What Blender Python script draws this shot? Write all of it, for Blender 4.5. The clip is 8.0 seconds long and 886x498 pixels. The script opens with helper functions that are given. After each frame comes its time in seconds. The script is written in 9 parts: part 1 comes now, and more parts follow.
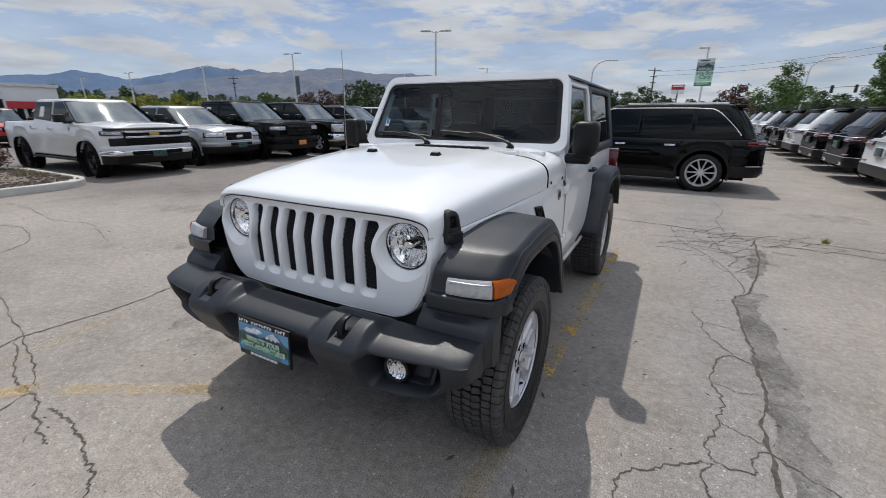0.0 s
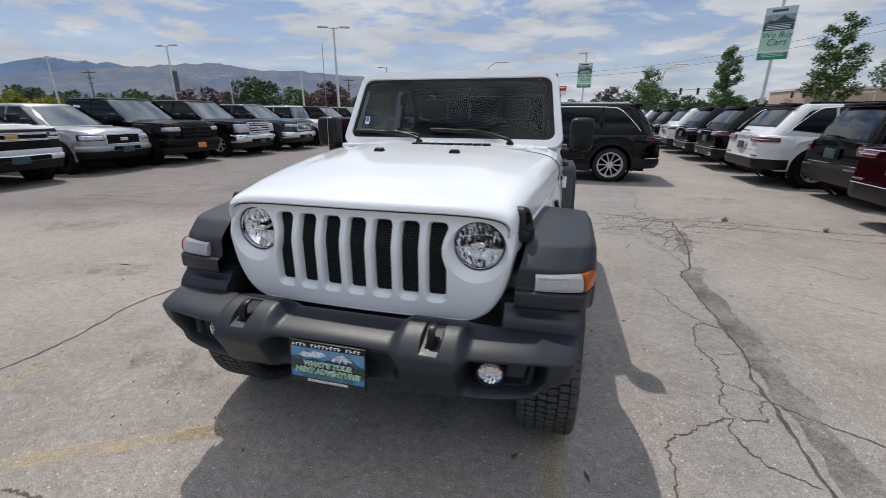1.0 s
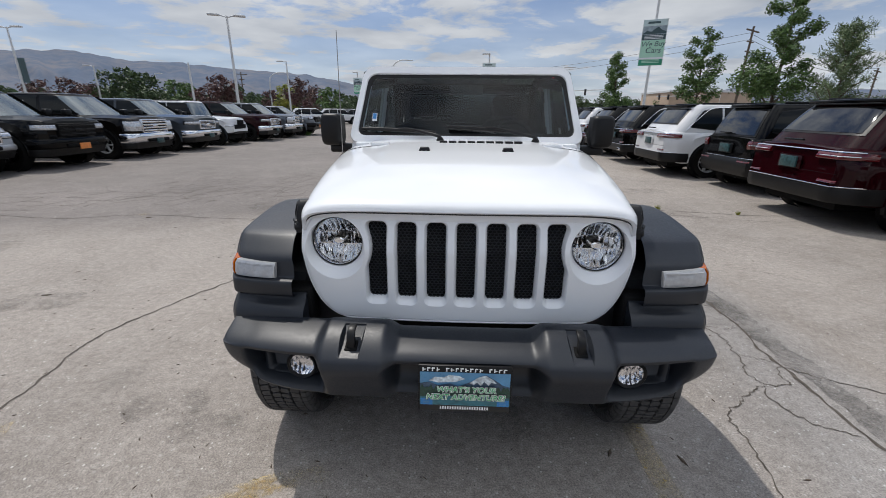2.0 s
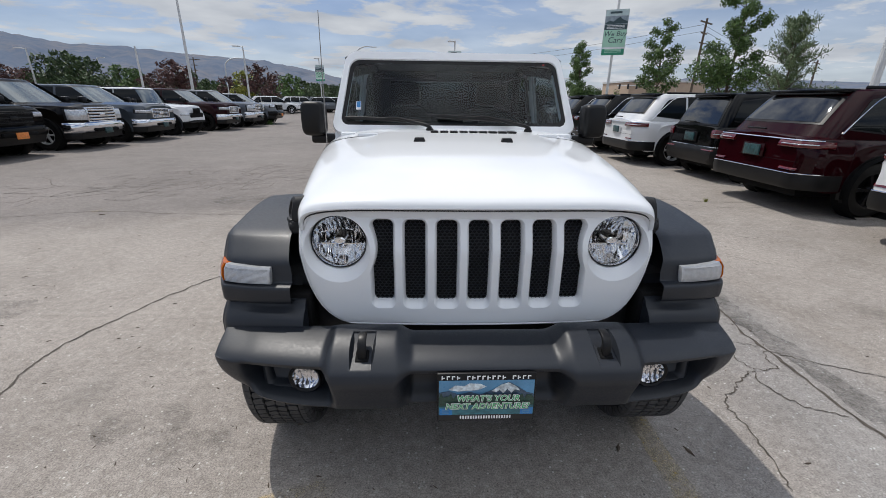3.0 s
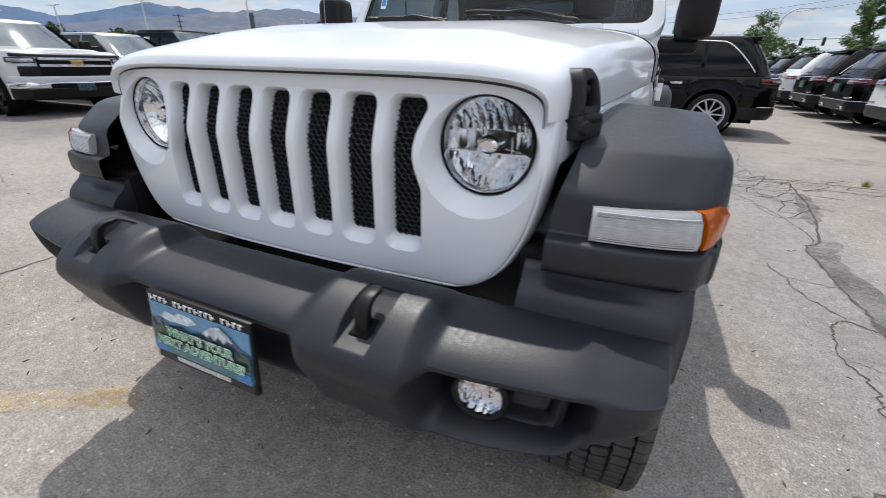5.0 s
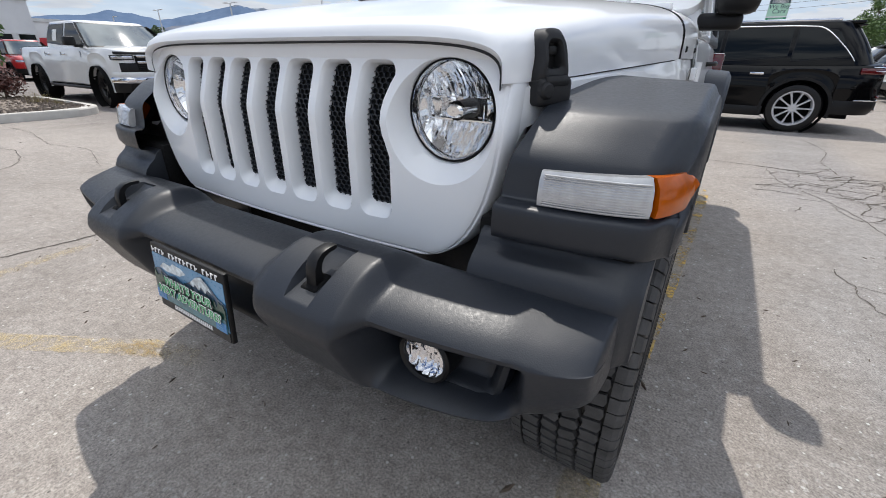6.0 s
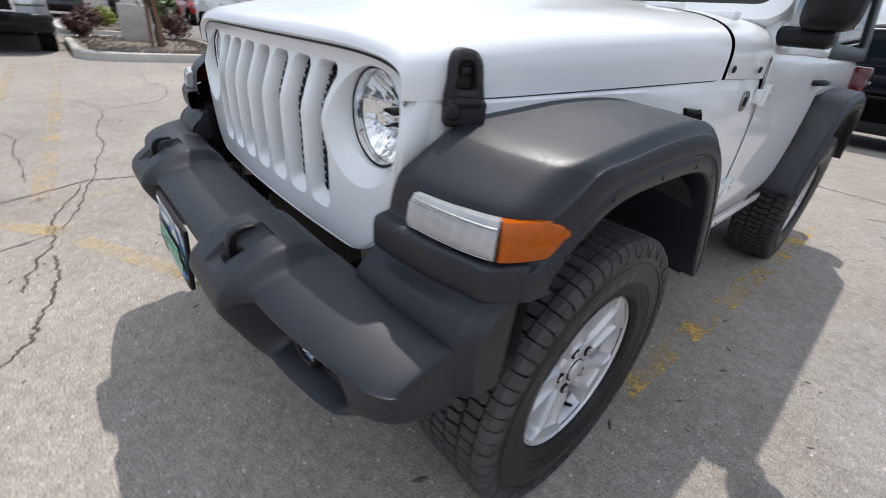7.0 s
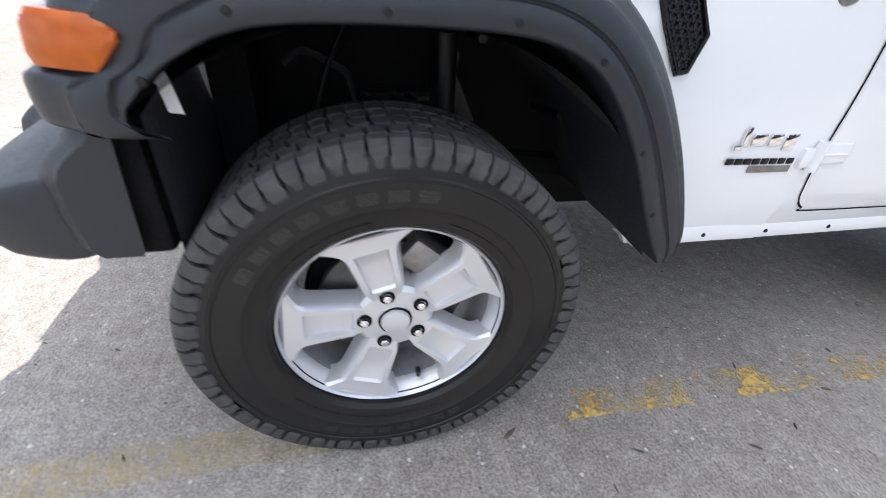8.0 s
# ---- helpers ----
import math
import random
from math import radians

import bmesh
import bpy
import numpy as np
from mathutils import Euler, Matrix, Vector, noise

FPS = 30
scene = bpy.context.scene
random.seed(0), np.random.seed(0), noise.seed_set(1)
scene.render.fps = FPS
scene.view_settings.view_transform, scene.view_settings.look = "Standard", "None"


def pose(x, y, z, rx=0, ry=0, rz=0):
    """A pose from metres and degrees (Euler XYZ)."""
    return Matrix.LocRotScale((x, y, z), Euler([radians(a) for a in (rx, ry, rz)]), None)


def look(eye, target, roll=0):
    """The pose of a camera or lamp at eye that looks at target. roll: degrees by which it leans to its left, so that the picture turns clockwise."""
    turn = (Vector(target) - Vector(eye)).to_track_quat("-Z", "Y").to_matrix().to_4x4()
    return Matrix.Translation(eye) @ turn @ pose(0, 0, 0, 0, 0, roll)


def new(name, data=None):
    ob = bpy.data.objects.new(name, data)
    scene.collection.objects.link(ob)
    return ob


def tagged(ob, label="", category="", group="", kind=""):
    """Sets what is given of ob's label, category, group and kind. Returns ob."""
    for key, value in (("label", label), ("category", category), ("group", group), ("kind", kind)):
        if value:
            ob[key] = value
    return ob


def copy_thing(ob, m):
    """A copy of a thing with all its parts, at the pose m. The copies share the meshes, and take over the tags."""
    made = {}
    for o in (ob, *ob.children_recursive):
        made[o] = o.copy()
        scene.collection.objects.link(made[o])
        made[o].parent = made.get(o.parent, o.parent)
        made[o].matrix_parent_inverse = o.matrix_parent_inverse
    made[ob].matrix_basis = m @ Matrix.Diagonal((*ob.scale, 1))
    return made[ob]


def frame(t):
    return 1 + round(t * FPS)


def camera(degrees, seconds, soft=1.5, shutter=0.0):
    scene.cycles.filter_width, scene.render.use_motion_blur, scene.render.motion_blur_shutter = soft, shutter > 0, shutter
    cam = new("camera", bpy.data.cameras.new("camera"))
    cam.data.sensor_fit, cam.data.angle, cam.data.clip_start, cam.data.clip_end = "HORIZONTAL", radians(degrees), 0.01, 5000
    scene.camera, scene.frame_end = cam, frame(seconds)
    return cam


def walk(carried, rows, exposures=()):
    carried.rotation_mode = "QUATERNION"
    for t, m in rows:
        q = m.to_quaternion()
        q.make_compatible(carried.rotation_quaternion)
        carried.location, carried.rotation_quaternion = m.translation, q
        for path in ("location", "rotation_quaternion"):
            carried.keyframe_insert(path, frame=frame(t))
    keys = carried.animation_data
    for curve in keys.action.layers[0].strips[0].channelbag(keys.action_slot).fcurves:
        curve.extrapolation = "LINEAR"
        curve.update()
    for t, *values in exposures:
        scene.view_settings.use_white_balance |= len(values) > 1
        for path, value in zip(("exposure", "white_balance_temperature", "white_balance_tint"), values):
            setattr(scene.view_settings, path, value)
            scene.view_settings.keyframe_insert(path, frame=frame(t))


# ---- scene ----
# ---- camera ----
cam = camera(94.1, 8.0, soft=0.8, shutter=0.3)
PATH = [
    (0, (1.376, -1.692, 1.509), (0.468, -0.022, 0.886), 0.2),
    (0.5, (1.197, -1.78, 1.502), (0.478, -0.022, 0.875), 0.1),
    (1, (0.759, -1.884, 1.494), (0.263, -0.05, 0.869), 0.1),
    (1.5, (0.273, -1.919, 1.489), (0.012, -0.037, 0.865), 0.3),
    (3, (-0.185, -1.782, 1.483), (-0.106, 0.098, 0.805), 0.7),
    (3.5, (-0.161, -1.764, 1.464), (-0.154, 0.097, 0.729), 1.0),
    (4, (0.135, -1.639, 1.349), (-0.075, 0.178, 0.541), 1.7),
    (4.5, (0.491, -1.379, 1.232), (-0.006, 0.369, 0.397), 1.6),
    (5, (0.761, -1.17, 1.154), (0.02, 0.496, 0.334), 1.3),
    (5.2, (0.859, -1.109, 1.137), (0.043, 0.505, 0.288), 0.8),
    (6.3, (0.953, -1.099, 1.099), (-0.168, 0.504, 0.186), 1.2),
    (6.5, (0.974, -1.076, 1.112), (-0.118, 0.357, 0.242), 1.8),
    (7, (1.228, -0.856, 1.188), (-0.046, 0.349, 0.228), 5.4),
    (7.5, (1.433, -0.474, 1.133), (-0.028, 0.351, 0.043), 7.8),
    (8, (1.514, -0.087, 1.001), (-0.095, 0.363, -0.099), 4.8),
]
walk(cam, [(t, look(eye, target, roll)) for t, eye, target, roll in PATH], exposures=[(0.0, -0.02), (3.5, 0.02), (4.0, 0.14), (5.0, 0.34), (6.5, 0.40), (7.0, 0.41), (7.5, 0.74), (7.8, 1.08), (8.0, 1.38)])

# ---- sky, clouds and sun ----
SUN_TO = Vector((-0.345, 0.43, 1.0)).normalized()
sun = new("sun", bpy.data.lights.new("sun", "SUN"))
sun.data.energy, sun.data.angle, sun.data.color = 2.80, radians(0.7), (1.0, 0.955, 0.895)
sun.matrix_world = look(SUN_TO * 50, (0, 0, 0))
world = bpy.data.worlds.new("sky")
scene.world = world
world.use_nodes = True
nt = world.node_tree
bg = nt.nodes["Background"]
sky = nt.nodes.new("ShaderNodeTexSky")
sky.sky_type, sky.sun_disc = "NISHITA", False
sky.sun_elevation = math.asin(SUN_TO.z)
sky.sun_rotation = math.atan2(SUN_TO.x, SUN_TO.y)
sky.altitude, sky.dust_density, sky.ozone_density = 1300, 1.2, 1.0
coord = nt.nodes.new("ShaderNodeTexCoord")
sep = nt.nodes.new("ShaderNodeSeparateXYZ")
nt.links.new(coord.outputs["Generated"], sep.inputs[0])


def wmath(op, a, b):
    n = nt.nodes.new("ShaderNodeMath")
    n.operation = op
    for i, v in enumerate((a, b)):
        if isinstance(v, (int, float)):
            n.inputs[i].default_value = v
        else:
            nt.links.new(v, n.inputs[i])
    return n.outputs[0]


# the clouds lie on a flat layer: the direction divided by its height
up = wmath("ADD", wmath("MAXIMUM", sep.outputs[2], 0.0), 0.11)
lay = nt.nodes.new("ShaderNodeCombineXYZ")
nt.links.new(wmath("DIVIDE", sep.outputs[0], up), lay.inputs[0])
nt.links.new(wmath("DIVIDE", sep.outputs[1], up), lay.inputs[1])
big = nt.nodes.new("ShaderNodeTexNoise")
big.inputs["Scale"].default_value, big.inputs["Detail"].default_value, big.inputs["Roughness"].default_value = 1.05, 12.0, 0.62
big.inputs["Distortion"].default_value = 0.25
nt.links.new(lay.outputs[0], big.inputs["Vector"])
ramp = nt.nodes.new("ShaderNodeValToRGB")
ramp.color_ramp.elements[0].position, ramp.color_ramp.elements[1].position = 0.425, 0.535
nt.links.new(big.outputs[0], ramp.inputs[0])
grey = nt.nodes.new("ShaderNodeTexNoise")
grey.inputs["Scale"].default_value, grey.inputs["Detail"].default_value = 1.3, 6.0
nt.links.new(lay.outputs[0], grey.inputs["Vector"])
gramp = nt.nodes.new("ShaderNodeValToRGB")
gramp.color_ramp.elements[0].position, gramp.color_ramp.elements[1].position = 0.3, 0.7
gramp.color_ramp.elements[0].color, gramp.color_ramp.elements[1].color = (4.4, 4.8, 5.5, 1), (7.2, 7.5, 7.9, 1)
nt.links.new(grey.outputs[0], gramp.inputs[0])
mix = nt.nodes.new("ShaderNodeMix")
mix.data_type = "RGBA"
# thin haze whitens the sky towards the horizon
veil = nt.nodes.new("ShaderNodeMapRange")
veil.inputs[1].default_value, veil.inputs[2].default_value, veil.inputs[3].default_value, veil.inputs[4].default_value = 0.04, 0.34, 0.72, 0.0
nt.links.new(sep.outputs[2], veil.inputs[0])
nt.links.new(wmath("MAXIMUM", ramp.outputs[0], veil.outputs[0]), mix.inputs[0])
deep = nt.nodes.new("ShaderNodeMix")
deep.data_type, deep.blend_type = "RGBA", "MULTIPLY"
deep.inputs[0].default_value = 1.0
deep.inputs[7].default_value = (0.66, 0.80, 1.0, 1)
nt.links.new(sky.outputs[0], deep.inputs[6])
nt.links.new(deep.outputs[2], mix.inputs[6])
# clouds grow brighter overhead, towards the sun
lift = nt.nodes.new("ShaderNodeMapRange")
lift.inputs[1].default_value, lift.inputs[2].default_value, lift.inputs[3].default_value, lift.inputs[4].default_value = 0.22, 0.85, 1.0, 2.0
nt.links.new(sep.outputs[2], lift.inputs[0])
scaled = nt.nodes.new("ShaderNodeVectorMath")
scaled.operation = "SCALE"
nt.links.new(gramp.outputs[0], scaled.inputs[0])
nt.links.new(lift.outputs[0], scaled.inputs["Scale"])
nt.links.new(scaled.outputs[0], mix.inputs[7])
nt.links.new(mix.outputs[2], bg.inputs[0])
bg.inputs[1].default_value = 0.092
# ---- materials ----
def nodes_of(name):
    m = bpy.data.materials.new(name)
    m.use_nodes = True
    t = m.node_tree
    return m, t, t.nodes["Principled BSDF"]


def noise_node(t, scale, detail=4.0, rough=0.55, space="Object"):
    c = t.nodes.new("ShaderNodeTexCoord")
    n = t.nodes.new("ShaderNodeTexNoise")
    n.inputs["Scale"].default_value, n.inputs["Detail"].default_value, n.inputs["Roughness"].default_value = scale, detail, rough
    t.links.new(c.outputs[space], n.inputs["Vector"])
    return n


def mixed(t, fac, a, b, mode="MIX"):
    m = t.nodes.new("ShaderNodeMix")
    m.data_type, m.blend_type = "RGBA", mode
    for sock, v in ((m.inputs[0], fac), (m.inputs[6], a), (m.inputs[7], b)):
        if isinstance(v, (int, float)):
            sock.default_value = v
        elif isinstance(v, tuple):
            sock.default_value = (*v, 1.0)
        else:
            t.links.new(v, sock)
    return m.outputs[2]


def ramped(t, value, lo, hi, a=0.0, b=1.0):
    r = t.nodes.new("ShaderNodeMapRange")
    r.inputs[1].default_value, r.inputs[2].default_value, r.inputs[3].default_value, r.inputs[4].default_value = lo, hi, a, b
    t.links.new(value, r.inputs[0])
    return r.outputs[0]


def bumped(t, p, height, strength, distance=0.002):
    b = t.nodes.new("ShaderNodeBump")
    b.inputs["Strength"].default_value, b.inputs["Distance"].default_value = strength, distance
    t.links.new(height, b.inputs["Height"])
    t.links.new(b.outputs[0], p.inputs["Normal"])


def mat(name, base, rough=0.5, metal=0.0, coat=0.0, var=0.12, scale=6.0, bump=0.0, bscale=300.0, dust=0.0, spec=0.5):
    m, t, p = nodes_of(name)
    n = noise_node(t, scale)
    dark = tuple(c * (1 - var) for c in base)
    light = tuple(min(1.0, c * (1 + var)) for c in base)
    colour = mixed(t, ramped(t, n.outputs[0], 0.3, 0.7), dark, light)
    fine = noise_node(t, scale * 14, 6.0)
    if dust:
        colour = mixed(t, ramped(t, fine.outputs[0], 0.45, 0.8, 0.0, dust), colour, (0.34, 0.31, 0.27))
    t.links.new(colour, p.inputs["Base Color"])
    t.links.new(ramped(t, fine.outputs[0], 0.3, 0.7, max(0.02, rough * 0.85), min(1.0, rough * 1.15)), p.inputs["Roughness"])
    p.inputs["Metallic"].default_value = metal
    p.inputs["Specular IOR Level"].default_value = spec
    p.inputs["Coat Weight"].default_value, p.inputs["Coat Roughness"].default_value = coat, 0.03
    if bump:
        bumped(t, p, noise_node(t, bscale, 2.0).outputs[0], bump, 0.12 / bscale)
    return m


def glass(name, tint, rough=0.0, face=0.05):
    """Thin car glass: a tinted see-through film with a glossy face."""
    m, t, p = nodes_of(name)
    out = t.nodes["Material Output"]
    clear = t.nodes.new("ShaderNodeBsdfTransparent")
    clear.inputs[0].default_value = (*tint, 1)
    gloss = t.nodes.new("ShaderNodeBsdfGlossy")
    gloss.inputs["Roughness"].default_value = 0.02 + rough
    edge = t.nodes.new("ShaderNodeLayerWeight")
    steep = t.nodes.new("ShaderNodeMath")
    steep.operation = "POWER"
    t.links.new(edge.outputs["Facing"], steep.inputs[0])
    steep.inputs[1].default_value = 4.5
    fres = t.nodes.new("ShaderNodeMath")
    fres.operation = "MULTIPLY_ADD"
    t.links.new(steep.outputs[0], fres.inputs[0])
    fres.inputs[1].default_value, fres.inputs[2].default_value = 0.9, face
    wave = noise_node(t, 3.0, 1.0)
    b = t.nodes.new("ShaderNodeBump")
    b.inputs["Strength"].default_value, b.inputs["Distance"].default_value = 0.02, 0.01
    t.links.new(wave.outputs[0], b.inputs["Height"])
    t.links.new(b.outputs[0], gloss.inputs["Normal"])
    mx = t.nodes.new("ShaderNodeMixShader")
    t.links.new(fres.outputs[0], mx.inputs[0])
    t.links.new(clear.outputs[0], mx.inputs[1])
    t.links.new(gloss.outputs[0], mx.inputs[2])
    t.links.new(mx.outputs[0], out.inputs[0])
    return m


def car_paint(name, base, metal=0.0):
    dark = max(base) < 0.05
    m = mat(name, tuple(c * 0.35 for c in base) if dark else base, 0.32, metal, 0.42 if dark else 1.0, 0.03, 3.0, 0.0, spec=0.5 if max(base) > 0.3 else 0.02)
    return m


M = {}
M["white"] = car_paint("white_paint", (0.68, 0.685, 0.69))
M["tread"] = mat("dusty_tread_rubber", (0.058, 0.057, 0.057), 0.70, 0, 0, 0.3, 30.0, 0.5, 260.0, 0.10, spec=0.3)
M["black_paint"] = car_paint("black_paint", (0.006, 0.006, 0.007))
M["silver_paint"] = car_paint("silver_paint", (0.33, 0.34, 0.36), 0.4)
M["grey_paint"] = car_paint("grey_paint", (0.12, 0.13, 0.145), 0.4)
M["brown_paint"] = car_paint("dark_brown_paint", (0.018, 0.014, 0.012), 0.2)
M["slate_paint"] = car_paint("slate_paint", (0.055, 0.065, 0.078), 0.4)
M["red_paint"] = car_paint("deep_red_paint", (0.048, 0.0025, 0.007), 0.0)
M["bright_red_paint"] = car_paint("bright_red_paint", (0.45, 0.02, 0.02))
M["plastic"] = mat("grey_black_moulded_plastic", (0.0130, 0.0160, 0.0220), 0.43, 0, 0, 0.08, 9.0, 0.9, 480.0, 0.0, spec=0.52)
M["bumper"] = mat("grained_dark_grey_plastic", (0.0125, 0.0155, 0.0215), 0.45, 0, 0, 0.07, 9.0, 1.0, 420.0, 0.0, spec=0.54)
M["latch_rubber"] = mat("black_latch_rubber", (0.014, 0.014, 0.015), 0.5, 0, 0, 0.15, 20.0, 0.2, 300.0, spec=0.35)
M["trim_black"] = mat("satin_black_trim", (0.006, 0.006, 0.0065), 0.42, 0, 0, 0.15, 9.0, 0.1, 500.0, spec=0.32)
# near-black for undersides, and for the shade in gaps, holes and grilles
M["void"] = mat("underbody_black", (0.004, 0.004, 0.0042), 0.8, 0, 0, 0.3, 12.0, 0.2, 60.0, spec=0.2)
M["rubber"] = mat("tyre_rubber", (0.0085, 0.0083, 0.0083), 0.36, 0, 0, 0.2, 20.0, 0.25, 400.0, 0.02, spec=0.35)
M["alloy"] = mat("silver_painted_alloy", (0.64, 0.64, 0.66), 0.26, 0.40, 0.5, 0.03, 5.0)
alloy_tree = M["alloy"].node_tree
alloy_tree.links.remove(alloy_tree.nodes["Principled BSDF"].inputs["Roughness"].links[0])
alloy_tree.nodes["Principled BSDF"].inputs["Roughness"].default_value = 0.30
M["liner"] = mat("black_arch_liner", (0.034, 0.034, 0.037), 0.36, 0, 0, 0.4, 9.0, 0.6, 60.0, 0.05, spec=0.5)
M["dark_alloy"] = mat("black_alloy", (0.02, 0.02, 0.022), 0.3, 0.5, 0.3, 0.05)
M["chrome"] = mat("chrome", (0.85, 0.85, 0.87), 0.06, 1.0, 0, 0.02, 8.0)
M["steel"] = mat("dull_steel", (0.30, 0.29, 0.28), 0.45, 0.9, 0, 0.25, 30.0, 0.2, 200.0)
M["shop_glass"] = glass("dark_tinted_glass", (0.25, 0.27, 0.27))
M["glass"] = glass("windscreen_glass", (0.48, 0.57, 0.61), 0.0, 0.036)
M["clear_lens"] = glass("clear_lens", (0.95, 0.95, 0.95), 0.0, 0.03)
M["interior"] = mat("black_cabin_cloth", (0.012, 0.012, 0.013), 0.85, 0, 0, 0.25, 40.0, 0.2, 300.0)
M["amber"] = mat("amber_lens", (0.43, 0.085, 0.0), 0.22, 0, 0.15, 0.12, 60.0, 0.5, 380.0, spec=0.3)
M["lamp_mirror"] = mat("bright_lamp_reflector", (0.93, 0.94, 0.95), 0.10, 1.0, 0.0, 0.02, 20.0)
M["ribbed_clear"] = mat("ribbed_clear_lamp", (0.46, 0.465, 0.47), 0.22, 0.20, 1.0, 0.10, 60.0)
M["tail_red"] = mat("red_tail_lens", (0.10, 0.004, 0.006), 0.12, 0, 1.0, 0.1, 20.0)
M["headlamp"] = mat("background_headlamp", (0.55, 0.57, 0.60), 0.10, 0.6, 1.0, 0.3, 18.0)
M["galv"] = mat("painted_steel_post", (0.62, 0.63, 0.63), 0.5, 0.1, 0, 0.1, 2.0)
M["concrete"] = mat("kerb_concrete", (0.50, 0.48, 0.44), 0.9, 0, 0, 0.18, 3.0, 0.4, 120.0)
M["gravel"] = mat("brown_landscape_gravel", (0.20, 0.165, 0.135), 0.95, 0, 0, 0.5, 14.0, 1.0, 30.0)
M["bark"] = mat("tree_bark", (0.10, 0.075, 0.055), 0.9, 0, 0, 0.3, 12.0, 0.6, 60.0)
M["stake"] = mat("wooden_stake", (0.20, 0.12, 0.07), 0.85, 0, 0, 0.2, 12.0, 0.4, 80.0)
M["plate_green"] = mat("dealer_plate_card", (0.028, 0.070, 0.075), 0.35, 0, 0, 0.8, 26.0)
M["orange"] = mat("orange_card", (0.75, 0.25, 0.06), 0.5, 0, 0, 0.2, 20.0)
M["paper"] = mat("white_paper", (0.78, 0.78, 0.76), 0.7, 0, 0, 0.06, 20.0)
M["ink"] = mat("black_print", (0.015, 0.015, 0.015), 0.5)
M["wall_grey"] = mat("grey_stucco", (0.36, 0.36, 0.36), 0.9, 0, 0, 0.08, 0.6, 0.2, 20.0)
M["wall_white"] = mat("white_wall_panel", (0.66, 0.67, 0.68), 0.6, 0, 0, 0.06, 0.6)
M["wall_tan"] = mat("tan_stucco", (0.42, 0.32, 0.24), 0.9, 0, 0, 0.08, 0.6)
M["sign_green"] = mat("green_sign_face", (0.04, 0.30, 0.18), 0.4, 0, 0, 0.1, 1.0)
M["sign_mint"] = mat("pale_green_sign_face", (0.45, 0.72, 0.56), 0.4, 0, 0, 0.1, 1.0)
M["sign_dark"] = mat("dark_sign_band", (0.05, 0.09, 0.10), 0.4, 0, 0, 0.2, 1.0)
M["sign_red"] = mat("red_sign_face", (0.45, 0.03, 0.04), 0.4, 0, 0, 0.1, 1.0)


def leaf_mat(name, a, b):
    m, t, p = nodes_of(name)
    g = t.nodes.new("ShaderNodeNewGeometry")
    t.links.new(mixed(t, g.outputs["Random Per Island"], a, b), p.inputs["Base Color"])
    p.inputs["Roughness"].default_value = 0.55
    p.inputs["Subsurface Weight"].default_value = 0.0
    return m


M["leaf"] = leaf_mat("green_leaves", (0.034, 0.078, 0.017), (0.115, 0.195, 0.045))
M["leaf_far"] = leaf_mat("far_green_leaves", (0.025, 0.055, 0.018), (0.07, 0.11, 0.035))
M["leaf_yellow"] = leaf_mat("yellow_green_leaves", (0.16, 0.19, 0.02), (0.33, 0.32, 0.05))
M["leaf_red"] = leaf_mat("purple_leaves", (0.05, 0.022, 0.022), (0.13, 0.06, 0.05))
M["needle"] = leaf_mat("pine_needles", (0.07, 0.12, 0.05), (0.17, 0.22, 0.10))
M["bush"] = leaf_mat("maroon_shrub_leaves", (0.05, 0.018, 0.016), (0.13, 0.045, 0.035))
M["grass"] = leaf_mat("dry_grass", (0.20, 0.17, 0.07), (0.36, 0.30, 0.13))


# ---- geometry helpers ----
def link(name, verts, faces, material, parent=None, label="", smooth=32.0):
    me = bpy.data.meshes.new(name)
    me.from_pydata([tuple(v) for v in verts], [], faces)
    me.materials.append(material)
    if smooth:
        me.shade_smooth()
        me.set_sharp_from_angle(angle=radians(smooth))
    ob = new(name, me)
    ob.parent = parent
    if label:
        ob["label"] = label
    return ob


def part(name, bm, material, parent=None, label="", smooth=32.0):
    me = bpy.data.meshes.new(name)
    bmesh.ops.recalc_face_normals(bm, faces=bm.faces)
    bm.to_mesh(me)
    bm.free()
    me.materials.append(material)
    if smooth:
        me.shade_smooth()
        me.set_sharp_from_angle(angle=radians(smooth))
    ob = new(name, me)
    ob.parent = parent
    if label:
        ob["label"] = label
    return ob


def shared(name, ob, m, parent=None):
    """Another object on the mesh of ob."""
    o = new(name, ob.data)
    o.parent = parent
    o.matrix_basis = m
    return o


def thing(name, m, label, category, group=""):
    e = new(name)
    e.matrix_basis = m
    e.empty_display_size = 0.2
    return tagged(e, label, category, group)


def loft(rings, closed=True, caps=(True, True)):
    n, verts, faces = len(rings[0]), [v for r in rings for v in r], []
    for i in range(len(rings) - 1):
        for j in range(n if closed else n - 1):
            k = (j + 1) % n
            faces.append((i * n + j, i * n + k, (i + 1) * n + k, (i + 1) * n + j))
    if caps[0]:
        faces.append(tuple(range(n))[::-1])
    if caps[1]:
        faces.append(tuple(range((len(rings) - 1) * n, len(rings) * n)))
    return verts, faces


def smooth_line(points, per=6, closed=False):
    """Catmull-Rom through the points."""
    p = [Vector(q) for q in points]
    n, out = len(p), []
    for i in range(n if closed else n - 1):
        a, b, c, d = (p[(i - 1) % n], p[i], p[(i + 1) % n], p[(i + 2) % n]) if closed else (p[max(i - 1, 0)], p[i], p[i + 1], p[min(i + 2, n - 1)])
        for k in range(per):
            t = k / per
            out.append(0.5 * (2 * b + (c - a) * t + (2 * a - 5 * b + 4 * c - d) * t * t + (3 * b - a - 3 * c + d) * t ** 3))
    if not closed:
        out.append(p[-1])
    return out


